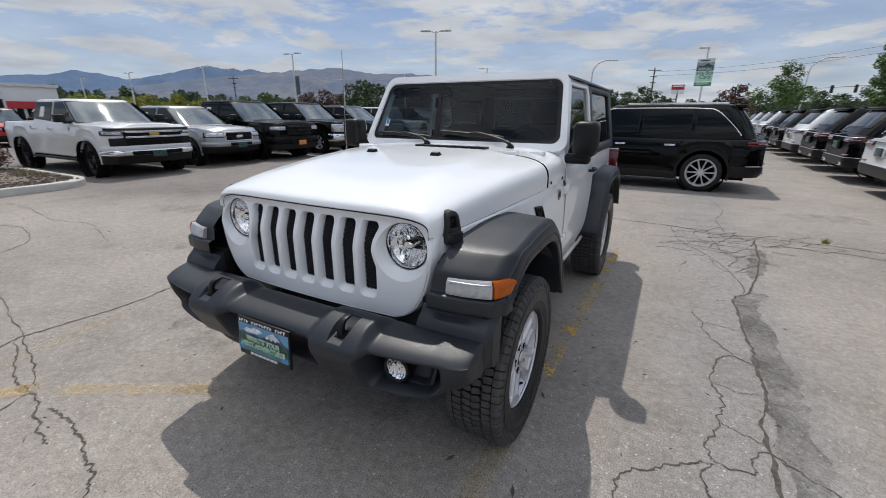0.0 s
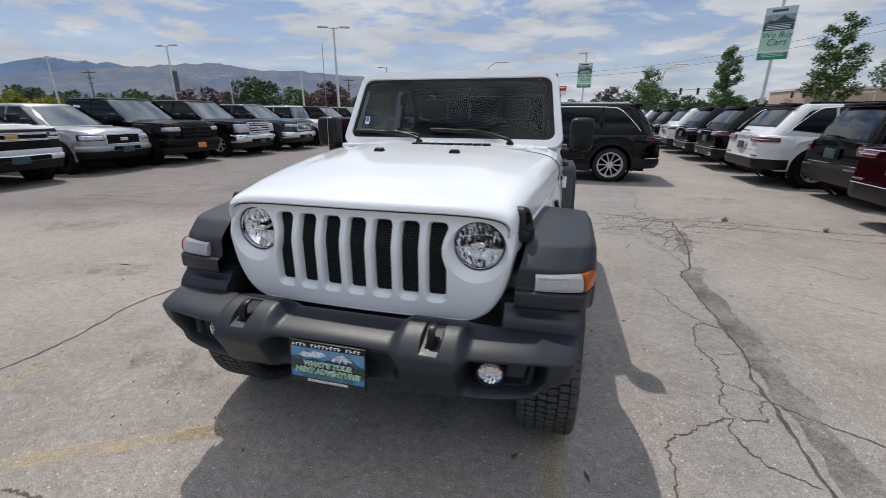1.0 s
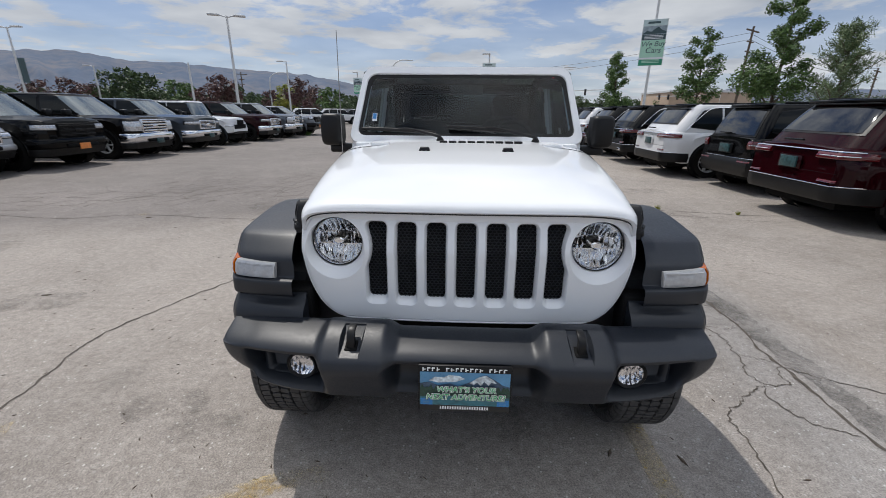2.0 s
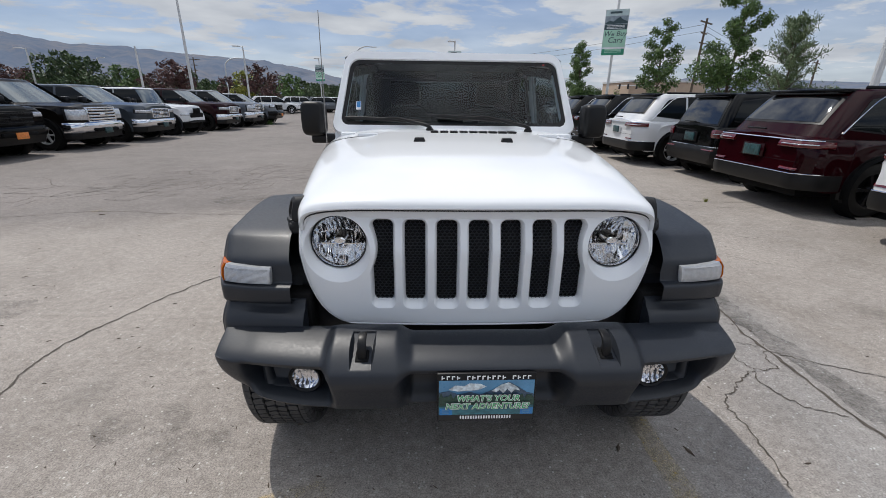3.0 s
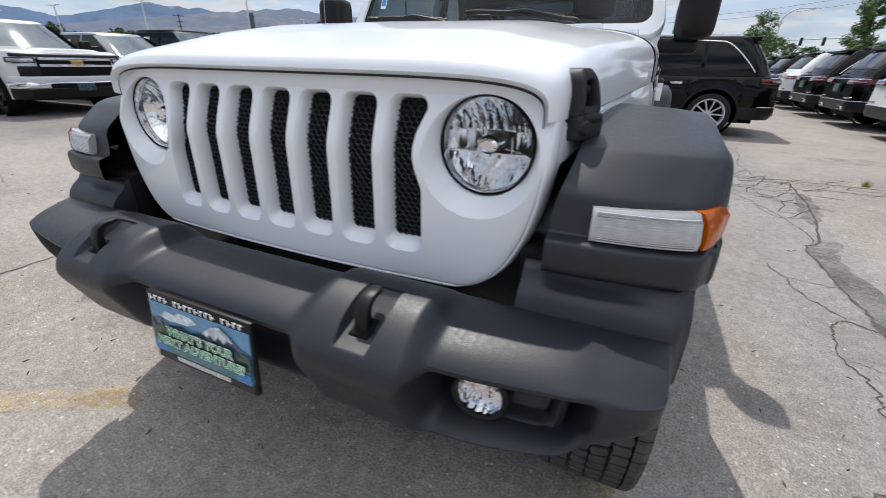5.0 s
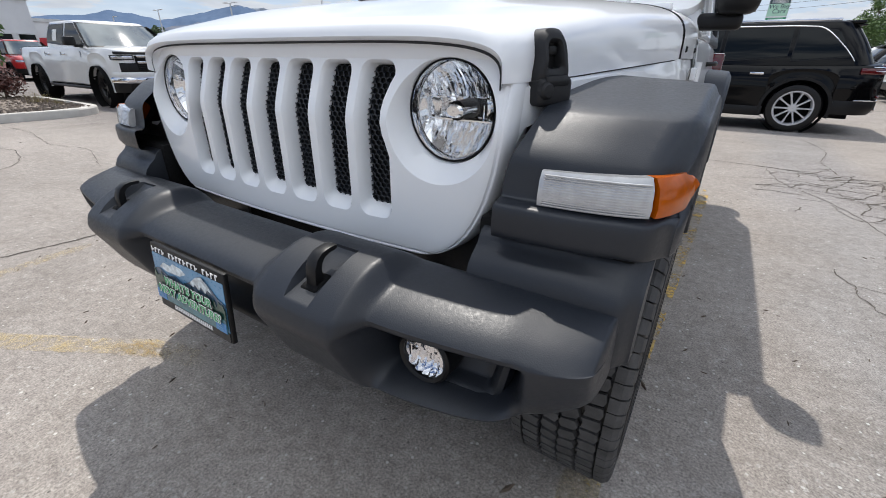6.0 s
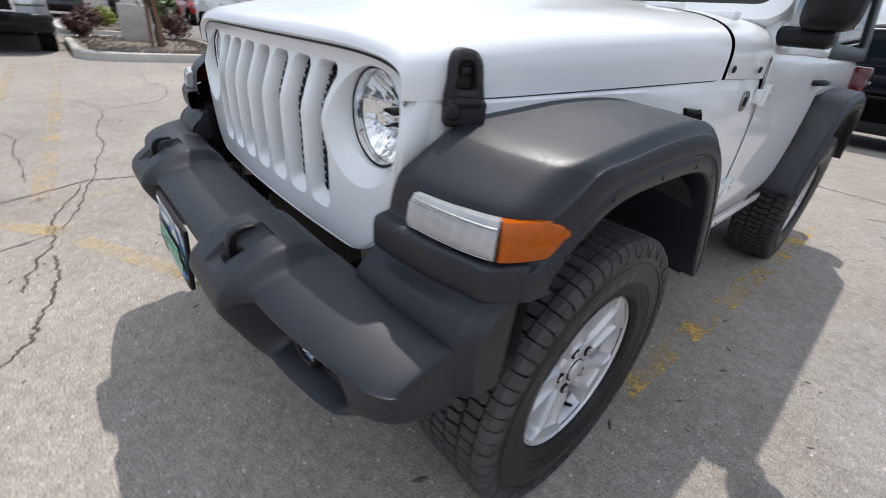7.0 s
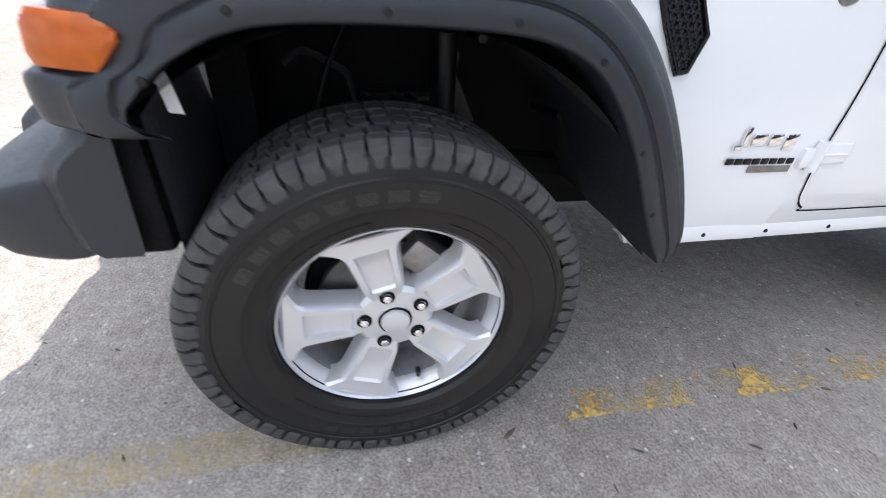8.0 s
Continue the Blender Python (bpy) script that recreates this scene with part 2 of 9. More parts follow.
def at(table, x):
    """Linear interpolation in a table of (x, value)."""
    return float(np.interp(x, [r[0] for r in table], [r[1] for r in table]))


def ease(a, b, x):
    t = min(1.0, max(0.0, (x - a) / (b - a)))
    return t * t * (3 - 2 * t)


def box(bm, x0, y0, z0, x1, y1, z1, bevel=0.0, seg=2, m=None):
    r = bmesh.ops.create_cube(bm, size=1.0)
    vs = r["verts"]
    for v in vs:
        v.co = Vector((x0 + (v.co.x + 0.5) * (x1 - x0), y0 + (v.co.y + 0.5) * (y1 - y0), z0 + (v.co.z + 0.5) * (z1 - z0)))
    if m is not None:
        bmesh.ops.transform(bm, matrix=m, verts=vs)
    if bevel:
        es = list({e for v in vs for e in v.link_edges})
        bmesh.ops.bevel(bm, geom=es, offset=bevel, segments=seg, affect="EDGES", profile=0.5)
    return bm


def boxed(name, dims, material, parent=None, label="", bevel=0.0, m=None):
    bm = bmesh.new()
    box(bm, *dims, bevel=bevel, m=m)
    return part(name, bm, material, parent, label)


def tube(path, radius, seg=8, closed=False):
    """A round tube along points; radius may be a list."""
    pts = [Vector(p) for p in path]
    rings = []
    for i, p in enumerate(pts):
        d = (pts[min(i + 1, len(pts) - 1)] - pts[max(i - 1, 0)]).normalized()
        q = d.to_track_quat("Z", "Y").to_matrix()
        r = radius[i] if isinstance(radius, (list, tuple)) else radius
        rings.append([p + q @ Vector((r * math.cos(a), r * math.sin(a), 0)) for a in (2 * math.pi * k / seg for k in range(seg))])
    return loft(rings, True, (True, True))


def lathe(profile, seg=48, axis="X", full=True):
    """Turns a profile of (along, radius) round the axis through the origin."""
    rings = []
    for k in range(seg):
        a = 2 * math.pi * k / seg
        rings.append([(u, r * math.cos(a), r * math.sin(a)) if axis == "X" else (r * math.cos(a), u, r * math.sin(a)) for u, r in profile])
    n = len(profile)
    verts = [v for r in rings for v in r]
    faces = [(k * n + j, k * n + j + 1, ((k + 1) % seg) * n + j + 1, ((k + 1) % seg) * n + j) for k in range(seg) for j in range(n - 1)]
    return verts, faces


def joined(pieces):
    verts, faces = [], []
    for v, f in pieces:
        o = len(verts)
        verts += list(v)
        faces += [tuple(i + o for i in g) for g in f]
    return verts, faces
# ---- the lot ----
def asphalt_material():
    m, t, p = nodes_of("weathered_asphalt")
    patch = noise_node(t, 0.35, 6.0, 0.6)
    mid = noise_node(t, 3.0, 6.0, 0.65)
    grit = noise_node(t, 130.0, 3.0, 0.7)
    c = t.nodes.new("ShaderNodeTexCoord")
    stone = t.nodes.new("ShaderNodeTexVoronoi")
    stone.inputs["Scale"].default_value = 90.0
    t.links.new(c.outputs["Object"], stone.inputs["Vector"])
    colour = mixed(t, ramped(t, patch.outputs[0], 0.32, 0.68), (0.229, 0.206, 0.186), (0.355, 0.322, 0.293))
    colour = mixed(t, ramped(t, mid.outputs[0], 0.35, 0.75, 0.0, 0.55), colour, (0.405, 0.374, 0.346))
    mottle = noise_node(t, 22.0, 5.0, 0.7)
    colour = mixed(t, ramped(t, mottle.outputs[0], 0.34, 0.66, 0.0, 1.0), mixed(t, 1.0, colour, (0.80, 0.79, 0.78), "MULTIPLY"), mixed(t, 1.0, colour, (1.16, 1.15, 1.13), "MULTIPLY"))
    colour = mixed(t, ramped(t, grit.outputs[0], 0.30, 0.72, 0.0, 1.0), mixed(t, 1.0, colour, (0.50, 0.50, 0.50), "MULTIPLY"), mixed(t, 1.0, colour, (1.42, 1.41, 1.40), "MULTIPLY"))
    pale = ramped(t, stone.outputs["Color"], 0.80, 0.95, 0.0, 0.32)
    colour = mixed(t, pale, colour, (0.582, 0.560, 0.526))
    # pale chips of stone in the worn surface, and dark grit
    chip = t.nodes.new("ShaderNodeTexVoronoi")
    chip.inputs["Scale"].default_value = 34.0
    t.links.new(c.outputs["Object"], chip.inputs["Vector"])
    for edge, lo, hi, tone in ((0.20, 0.62, 0.80, (0.66, 0.64, 0.60)), (0.17, 0.30, 0.12, (0.07, 0.06, 0.055))):
        here = t.nodes.new("ShaderNodeMath")
        here.operation = "MULTIPLY"
        t.links.new(ramped(t, chip.outputs["Distance"], edge * 0.7, edge, 1.0, 0.0), here.inputs[0])
        t.links.new(ramped(t, chip.outputs["Color"], lo, hi, 0.0, 0.75), here.inputs[1])
        colour = mixed(t, here.outputs[0], colour, tone)
    # an older, darker pour beyond the long joint, and a cooler one along the broken strip
    xyz = t.nodes.new("ShaderNodeSeparateXYZ")
    t.links.new(c.outputs["Object"], xyz.inputs[0])
    sway = noise_node(t, 0.6, 4.0)

    def side_of(sock, at_, soft):
        shift = t.nodes.new("ShaderNodeMath")
        shift.operation = "MULTIPLY_ADD"
        t.links.new(sway.outputs[0], shift.inputs[0])
        shift.inputs[1].default_value = 1.2
        t.links.new(sock, shift.inputs[2])
        return ramped(t, shift.outputs[0], at_ + 0.6 - soft, at_ + 0.6 + soft)

    def both_of(p_, q_):
        n_ = t.nodes.new("ShaderNodeMath")
        n_.operation = "MULTIPLY"
        t.links.new(p_, n_.inputs[0])
        t.links.new(q_, n_.inputs[1])
        return n_.outputs[0]

    west = ramped(t, xyz.outputs[0], 0.5, -2.5)
    skew = t.nodes.new("ShaderNodeMath")
    skew.operation = "MULTIPLY_ADD"
    t.links.new(xyz.outputs[0], skew.inputs[0])
    skew.inputs[1].default_value = -0.35
    t.links.new(xyz.outputs[1], skew.inputs[2])
    colour = mixed(t, both_of(side_of(skew.outputs[0], 4.9, 0.5), west), colour, mixed(t, 1.0, colour, (0.68, 0.68, 0.70), "MULTIPLY"))
    strip_ = both_of(side_of(xyz.outputs[0], 1.45, 0.25), ramped(t, xyz.outputs[0], 2.5, 2.2))
    colour = mixed(t, strip_, colour, mixed(t, 1.0, colour, (0.90, 0.94, 0.99), "MULTIPLY"))
    # oil drips and soaked patches
    spot = t.nodes.new("ShaderNodeTexVoronoi")
    spot.inputs["Scale"].default_value = 0.9
    t.links.new(c.outputs["Object"], spot.inputs["Vector"])
    wob = noise_node(t, 7.0, 4.0)
    add = t.nodes.new("ShaderNodeMath")
    add.operation = "MULTIPLY_ADD"
    t.links.new(wob.outputs[0], add.inputs[0])
    add.inputs[1].default_value = 0.22
    t.links.new(spot.outputs["Distance"], add.inputs[2])
    colour = mixed(t, ramped(t, add.outputs[0], 0.16, 0.27, 0.22, 0.0), colour, (0.085, 0.078, 0.070))
    # a net of fine cracks that comes and goes
    web = t.nodes.new("ShaderNodeTexVoronoi")
    web.feature = "DISTANCE_TO_EDGE"
    web.inputs["Scale"].default_value = 1.15
    bend = noise_node(t, 1.4, 5.0)
    vec = t.nodes.new("ShaderNodeMix")
    vec.data_type = "VECTOR"
    vec.inputs[0].default_value = 0.35
    t.links.new(c.outputs["Object"], vec.inputs[4])
    t.links.new(bend.outputs["Color"], vec.inputs[5])
    t.links.new(vec.outputs[1], web.inputs["Vector"])
    gate = noise_node(t, 0.22, 3.0)
    line = t.nodes.new("ShaderNodeMath")
    line.operation = "MULTIPLY"
    t.links.new(ramped(t, web.outputs["Distance"], 0.004, 0.011, 1.0, 0.0), line.inputs[0])
    t.links.new(ramped(t, gate.outputs[0], 0.60, 0.68, 0.0, 0.35), line.inputs[1])
    colour = mixed(t, line.outputs[0], colour, (0.05, 0.045, 0.04))
    t.links.new(colour, p.inputs["Base Color"])
    p.inputs["Roughness"].default_value = 0.88
    p.inputs["Specular IOR Level"].default_value = 0.3
    bumped(t, p, grit.outputs[0], 0.55, 0.004)
    return m


M["asphalt"] = asphalt_material()
SIZE = 4500.0
# one sheet out to the horizon, finer near the cars
rim = [2 ** k for k in range(0, 12)]
edges = sorted({0.0, *[s * r * SIZE / rim[-1] for r in rim for s in (-1, 1)]})
verts = [(x, y, 0.0) for y in edges for x in edges]
n = len(edges)
faces = [(j * n + i, j * n + i + 1, (j + 1) * n + i + 1, (j + 1) * n + i) for j in range(n - 1) for i in range(n - 1)]
ground = tagged(link("ground", verts, faces, M["asphalt"], smooth=0), "weathered grey-brown asphalt of a car dealer's lot", "ground", kind="structure")
# ---- cracks, tar and paint on the lot ----
M["crack"] = mat("dirt_filled_crack", (0.085, 0.072, 0.060), 0.95, 0, 0, 0.5, 30.0)


def worn(name, base, lo, hi, scale, strength=1.0):
    """A thin coat worn through to the asphalt."""
    m, t, p = nodes_of(name)
    out = t.nodes["Material Output"]
    big, fine = noise_node(t, scale, 5.0, 0.7), noise_node(t, 45.0, 3.0, 0.7)
    add = t.nodes.new("ShaderNodeMath")
    add.operation = "MULTIPLY_ADD"
    t.links.new(fine.outputs[0], add.inputs[0])
    add.inputs[1].default_value = 0.6
    t.links.new(big.outputs[0], add.inputs[2])
    t.links.new(mixed(t, ramped(t, fine.outputs[0], 0.3, 0.7), tuple(c * 0.75 for c in base), base), p.inputs["Base Color"])
    p.inputs["Roughness"].default_value = 0.8
    clear = t.nodes.new("ShaderNodeBsdfTransparent")
    mx = t.nodes.new("ShaderNodeMixShader")
    t.links.new(ramped(t, add.outputs[0], lo, hi, 0.0, strength), mx.inputs[0])
    t.links.new(clear.outputs[0], mx.inputs[1])
    t.links.new(p.outputs[0], mx.inputs[2])
    t.links.new(mx.outputs[0], out.inputs[0])
    return m


M["yellow"] = worn("worn_yellow_paint", (0.64, 0.47, 0.22), 0.76, 1.02, 3.0, 0.7)
M["yellow_gold"] = worn("worn_golden_paint", (0.70, 0.46, 0.13), 0.77, 0.94, 5.0, 0.85)
M["yellow_faint"] = worn("nearly_gone_yellow_paint", (0.66, 0.50, 0.22), 0.74, 1.05, 3.0, 0.55)
M["white_line"] = worn("worn_white_paint", (0.60, 0.60, 0.58), 0.8, 1.0, 4.0, 0.6)
M["tar"] = worn("old_tar_seal", (0.10, 0.094, 0.086), 0.62, 0.98, 3.5, 0.55)
M["stain"] = worn("soaked_stain", (0.075, 0.068, 0.060), 0.70, 1.1, 5.0, 0.4)


def strip(name, points, width, material, height, seed, wander=0.03, rag=0.3, label="", per=10, levels=1):
    """A ragged ribbon along a line on the ground."""
    rng = random.Random(seed)
    line = smooth_line([(x, y, 0) for x, y in points], per)
    left, right = [], []
    drift = 0.0
    for k, p in enumerate(line):
        a, b = line[max(k - 1, 0)], line[min(k + 1, len(line) - 1)]
        d = (b - a).normalized()
        n = Vector((-d.y, d.x, 0))
        drift = drift * 0.7 + rng.uniform(-1, 1) * wander
        taper = min(1.0, (k + 0.5) / 4, (len(line) - k - 0.5) / 4)
        w = width * 0.5 * taper * rng.uniform(1 - rag, 1 + rag)
        q = p + n * drift
        left.append((q.x + n.x * w, q.y + n.y * w, height))
        right.append((q.x - n.x * w, q.y - n.y * w, height))
    ob = link(name, *loft([left, right], False, (False, False)), material, None, smooth=0)
    return tagged(ob, label, "", kind="structure")


CRACKS = [
    ([(2.45, 4.7), (2.38, 3.67), (2.17, 2.65), (2.03, 2.33), (2.04, 1.7), (2.05, 1.32), (2.06, 0.94), (1.99, 0.47), (2.0, -0.3), (2.1, -1.2)], 0.028),
    ([(1.70, 1.95), (1.77, 1.75), (1.81, 1.52), (1.92, 1.28)], 0.010), ([(2.03, 1.22), (1.92, 1.28), (1.82, 1.19), (1.79, 0.93), (1.82, 0.75), (1.80, 0.58), (1.74, 0.34), (1.76, 0.2)], 0.012),
    ([(1.76, 0.2), (1.67, 0.15), (1.5, 0.03), (1.38, -0.09), (1.37, -0.25), (1.30, -0.6)], 0.012), ([(1.76, 0.2), (1.91, 0.23), (1.94, 0.38), (2.08, 0.33), (2.25, 0.24), (2.6, 0.05)], 0.011),
    ([(1.73, 0.18), (1.70, 0.0), (1.80, -0.12), (1.95, -0.2)], 0.012), ([(2.3, 0.02), (2.6, -0.25), (3.1, -0.4)], 0.010), ([(1.79, 0.9), (1.92, 0.86), (2.02, 0.88)], 0.007), ([(1.80, 0.55), (1.9, 0.46), (2.0, 0.44)], 0.007), ([(1.77, 1.75), (1.95, 1.72), (2.04, 1.7)], 0.007),
    ([(0.3, 4.95), (0.82, 4.91), (1.48, 4.87), (2.15, 4.74), (2.65, 4.75), (3.17, 4.74), (3.69, 4.67), (4.6, 4.5), (6.0, 4.6)], 0.026), ([(2.2, 4.7), (2.7, 4.45), (3.4, 4.4), (4.4, 4.15), (5.2, 4.2)], 0.014), ([(1.5, 4.85), (1.62, 4.1), (1.9, 3.6), (2.1, 2.9), (2.1, 2.5)], 0.012), ([(1.6, 4.3), (2.0, 4.1), (2.4, 4.25)], 0.010), ([(1.75, 3.9), (2.1, 3.75), (2.38, 3.67)], 0.010), ([(1.9, 3.5), (2.0, 3.1), (2.3, 3.2)], 0.009), ([(1.95, 4.75), (1.98, 4.3), (2.05, 3.9), (2.25, 3.5)], 0.009), ([(2.15, 4.74), (2.1, 5.6), (2.25, 6.4), (2.1, 7.4)], 0.012),
    ([(3.3, 3.0), (3.6, 2.7), (3.75, 2.72)], 0.010), ([(2.6, 2.3), (3.2, 1.9), (3.9, 1.4)], 0.006),
    ([(-2.1, -1.6), (-2.42, -0.97), (-2.47, -0.84), (-2.42, -0.57), (-2.41, -0.05), (-2.49, 0.36), (-2.43, 0.74), (-2.22, 1.25), (-2.04, 1.58), (-1.6, 2.2), (-1.3, 3.2)], 0.022),
    ([(-2.42, -0.9), (-1.95, -1.05), (-1.62, -1.08), (-1.46, -1.11), (-1.17, -1.19), (-1.03, -1.21)], 0.016), ([(-1.36, -1.09), (-1.18, -1.08), (-0.98, -1.11), (-0.77, -1.17), (-0.67, -1.18), (-0.52, -1.26), (-0.2, -1.5)], 0.017),
    ([(-1.63, -1.05), (-2.0, -0.95), (-2.45, -0.85), (-3.2, -0.72), (-3.96, -0.68), (-4.9, -0.55), (-5.6, -0.75)], 0.014), ([(-2.57, -1.19), (-3.3, -1.25), (-4.0, -1.31), (-5.0, -1.9)], 0.012), ([(-8.14, 0.33), (-7.0, 0.2), (-6.3, 0.35), (-5.4, 0.1), (-4.9, -0.55)], 0.014), ([(-1.62, -1.08), (-1.5, -1.5), (-1.7, -2.2)], 0.012),
    ([(-8.9, 0.9), (-7.7, 0.9), (-6.6, 0.75), (-5.7, 0.9), (-4.6, 0.6)], 0.012), ([(-2.37, 3.72), (-3.5, 3.75), (-4.69, 3.87), (-5.68, 3.57), (-7.0, 3.7), (-8.4, 3.4)], 0.020), ([(-9.0, 6.6), (-7.5, 6.4), (-6.62, 5.6), (-5.21, 5.62), (-4.0, 6.2), (-2.92, 6.85)], 0.014),
]


def crack_net(cx, cy, rx, ry, turn, cell, width, keep, seed, label):
    """Broken asphalt: the edges of irregular cells inside an oval, each a thin crooked ribbon."""
    rng = random.Random(seed)
    near = {}

    def knot(i, j):
        if (i, j) not in near:
            near[(i, j)] = Vector((cell * (i + 0.5 * (j % 2)) + rng.uniform(-0.36, 0.36) * cell, cell * 0.8 * j + rng.uniform(-0.30, 0.30) * cell, 0))
        return near[(i, j)]

    pieces = []
    ni, nj = int(rx / cell) + 1, int(ry / cell / 0.8) + 1
    ca, sa = math.cos(radians(turn)), math.sin(radians(turn))
    for j in range(-nj, nj + 1):
        for i in range(-ni, ni + 1):
            for di, dj in ((1, 0), (0 if j % 2 == 0 else 1, 1)):
                a, b = knot(i, j), knot(i + di, j + dj)
                m = (a + b) * 0.5
                inside = (m.x / rx) ** 2 + (m.y / ry) ** 2
                if inside > rng.uniform(0.55, 1.0) or rng.random() > keep * (1.15 - 0.5 * inside):
                    continue
                line = [a.lerp(b, q / 4) + Vector((rng.uniform(-1, 1), rng.uniform(-1, 1), 0)) * cell * 0.07 * (q not in (0, 4)) for q in range(5)]
                left, right = [], []
                for q, p in enumerate(line):
                    d = (line[min(q + 1, 4)] - line[max(q - 1, 0)]).normalized()
                    w = width * 0.5 * rng.uniform(0.5, 1.4)
                    for side, row in ((1, left), (-1, right)):
                        x, y = p.x - side * d.y * w, p.y + side * d.x * w
                        row.append((cx + x * ca - y * sa, cy + x * sa + y * ca, 0.0022))
                pieces.append(loft([left, right], False, (False, False)))
    tagged(link("pavement_crack", *joined(pieces), M["crack"], smooth=0), label, "", kind="structure")


crack_net(-4.1, 6.6, 3.0, 1.7, 24, 0.34, 0.014, 0.62, 51, "net of fine cracks in broken asphalt")
crack_net(-6.6, 4.7, 2.2, 1.0, 8, 0.42, 0.013, 0.45, 52, "net of fine cracks in broken asphalt")
crack_net(2.0, 4.1, 0.75, 1.15, 0, 0.24, 0.011, 0.60, 53, "net of fine cracks in broken asphalt")
crack_net(2.75, 4.6, 0.9, 0.42, 0, 0.26, 0.010, 0.5, 54, "net of fine cracks in broken asphalt")
for k, (pts, w) in enumerate(CRACKS):
    strip("pavement_crack", pts, w * 0.62, M["crack"], 0.0025 + 0.0001 * (k % 9), 100 + k, 0.012, 0.55, "dirt-filled crack in the asphalt", 14)
strip("tar_seal", [(2.30, 2.6), (2.10, 2.33), (2.12, 1.7), (2.12, 1.32), (2.13, 0.94), (2.11, 0.47), (2.14, -0.3), (2.22, -1.2)], 0.17, M["tar"], 0.0018, 3, 0.01, 0.25, "dark tar seal along a crack", 8)
strip("tar_seal", [(2.42, 4.2), (2.36, 3.6), (2.22, 3.0)], 0.16, M["tar"], 0.0018, 4, 0.01, 0.25, "dark tar seal along a crack", 8)
for k, (x, y, r) in enumerate(((-1.55, -0.15, 0.20), (-1.25, -0.30, 0.17), (-0.4, 0.9, 0.3), (0.1, -0.2, 0.25), (-3.4, 1.0, 0.3), (1.1, -0.9, 0.2), (-5.5, 2.2, 0.5), (3.6, 6.5, 0.5), (-2.9, 4.6, 0.5))):
    strip("oil_stain", [(x - r, y - 0.3 * r), (x - 0.4 * r, y), (x + 0.4 * r, y + 0.1 * r), (x + r, y + 0.3 * r)], 1.1 * r, M["stain"], 0.0012, 40 + k, 0.01, 0.1, "dark stain on the asphalt", 8)
LINES = [
    ([(0.86, -1.2), (0.855, -0.5), (0.87, 0.2)], 0.10, "yellow_faint"), ([(0.88, 0.42), (0.89, 0.6), (0.93, 1.8), (0.98, 3.4)], 0.10, "yellow_gold"), ([(-0.55, -0.52), (-0.81, -0.60), (-1.09, -0.76), (-1.43, -0.95), (-1.75, -1.1)], 0.10, "yellow_faint"), ([(-0.70, -0.565), (-0.95, -0.68)], 0.09, "yellow"),
    ([(-2.2, -1.13), (-2.46, -1.10), (-4.6, -0.97), (-7.1, -0.85), (-8.8, -0.75)], 0.125, "yellow"), ([(-1.2, -1.57), (-1.88, -1.55), (-4.2, -1.46), (-6.84, -1.37), (-8.8, -1.3)], 0.125, "yellow"), ([(-1.60, -1.03), (-1.92, -1.30), (-2.2, -1.5)], 0.11, "yellow"), ([(-2.05, -1.15), (-2.17, -0.76), (-2.23, -0.30)], 0.09, "yellow_faint"),
    ([(-4.55, 3.72), (-4.75, 3.95)], 0.12, "yellow_faint"), ([(-3.6, 16.0), (-3.7, 19.5)], 0.12, "white_line"), ([(-5.2, 16.0), (-5.3, 19.5)], 0.12, "white_line"),
]
for k, (pts, w, mt) in enumerate(LINES):
    strip("parking_line", pts, w, M[mt], 0.0038, 70 + k, 0.002, 0.08, "worn yellow parking line" if "yellow" in mt else "worn white parking line", 16)

# twigs, grit and leaf scraps lying about
rng = random.Random(11)
pieces = []
spots = [(0.687, -0.35, 0.03), (1.0, -0.38, 0.035), (-3.46, 1.12, 0.05), (1.485, -0.46, 0.02), (-4.5, 3.7, 0.04), (0.94, 0.30, 0.03), (1.05, 0.62, 0.018), (1.10, 0.95, 0.02), (0.98, 1.35, 0.02)]
spots += [(rng.gauss(0, 3.0), rng.gauss(0.5, 3.0), rng.uniform(0.004, 0.016)) for k in range(900)]
for x, y, s in spots:
    if s < 0.017 and abs(x) < 0.6 and -0.3 < y < 3.2:
        continue
    a = rng.uniform(0, math.pi)
    c, q = math.cos(a) * s, math.sin(a) * s
    w = s * rng.uniform(0.10, 0.30)
    nx, ny, h = -q / s * w, c / s * w, min(0.008, 0.3 * s)
    lo = [(x - c, y - q, 0.0005), (x + nx, y + ny, 0.0005), (x + c, y + q, 0.0005), (x - nx, y - ny, 0.0005)]
    hi = [(x - c * 0.6, y - q * 0.6, h), (x + nx * 0.5, y + ny * 0.5, h), (x + c * 0.6, y + q * 0.6, h), (x - nx * 0.5, y - ny * 0.5, h)]
    pieces.append(loft([lo, hi]))
tagged(link("litter", *joined(pieces), M["bark"], smooth=0), "dark twigs, grit and leaf scraps on the asphalt", "debris", kind="stuff")
# ---- the white off-road car: front axle over the origin, nose towards -y, its left side at +x ----
rover = thing("off_road_car", Matrix(), "white two-door off-road car with black bumper and fender flares", "car")
M["rover_white"] = mat("gloss_white_clearcoat", (0.82, 0.835, 0.85), 0.30, 0, 0.75, 0.01, 2.0, spec=0.15)
white_tree = M["rover_white"].node_tree
white_tree.links.remove(white_tree.nodes["Principled BSDF"].inputs["Roughness"].links[0])
white_tree.nodes["Principled BSDF"].inputs["Roughness"].default_value = 0.30


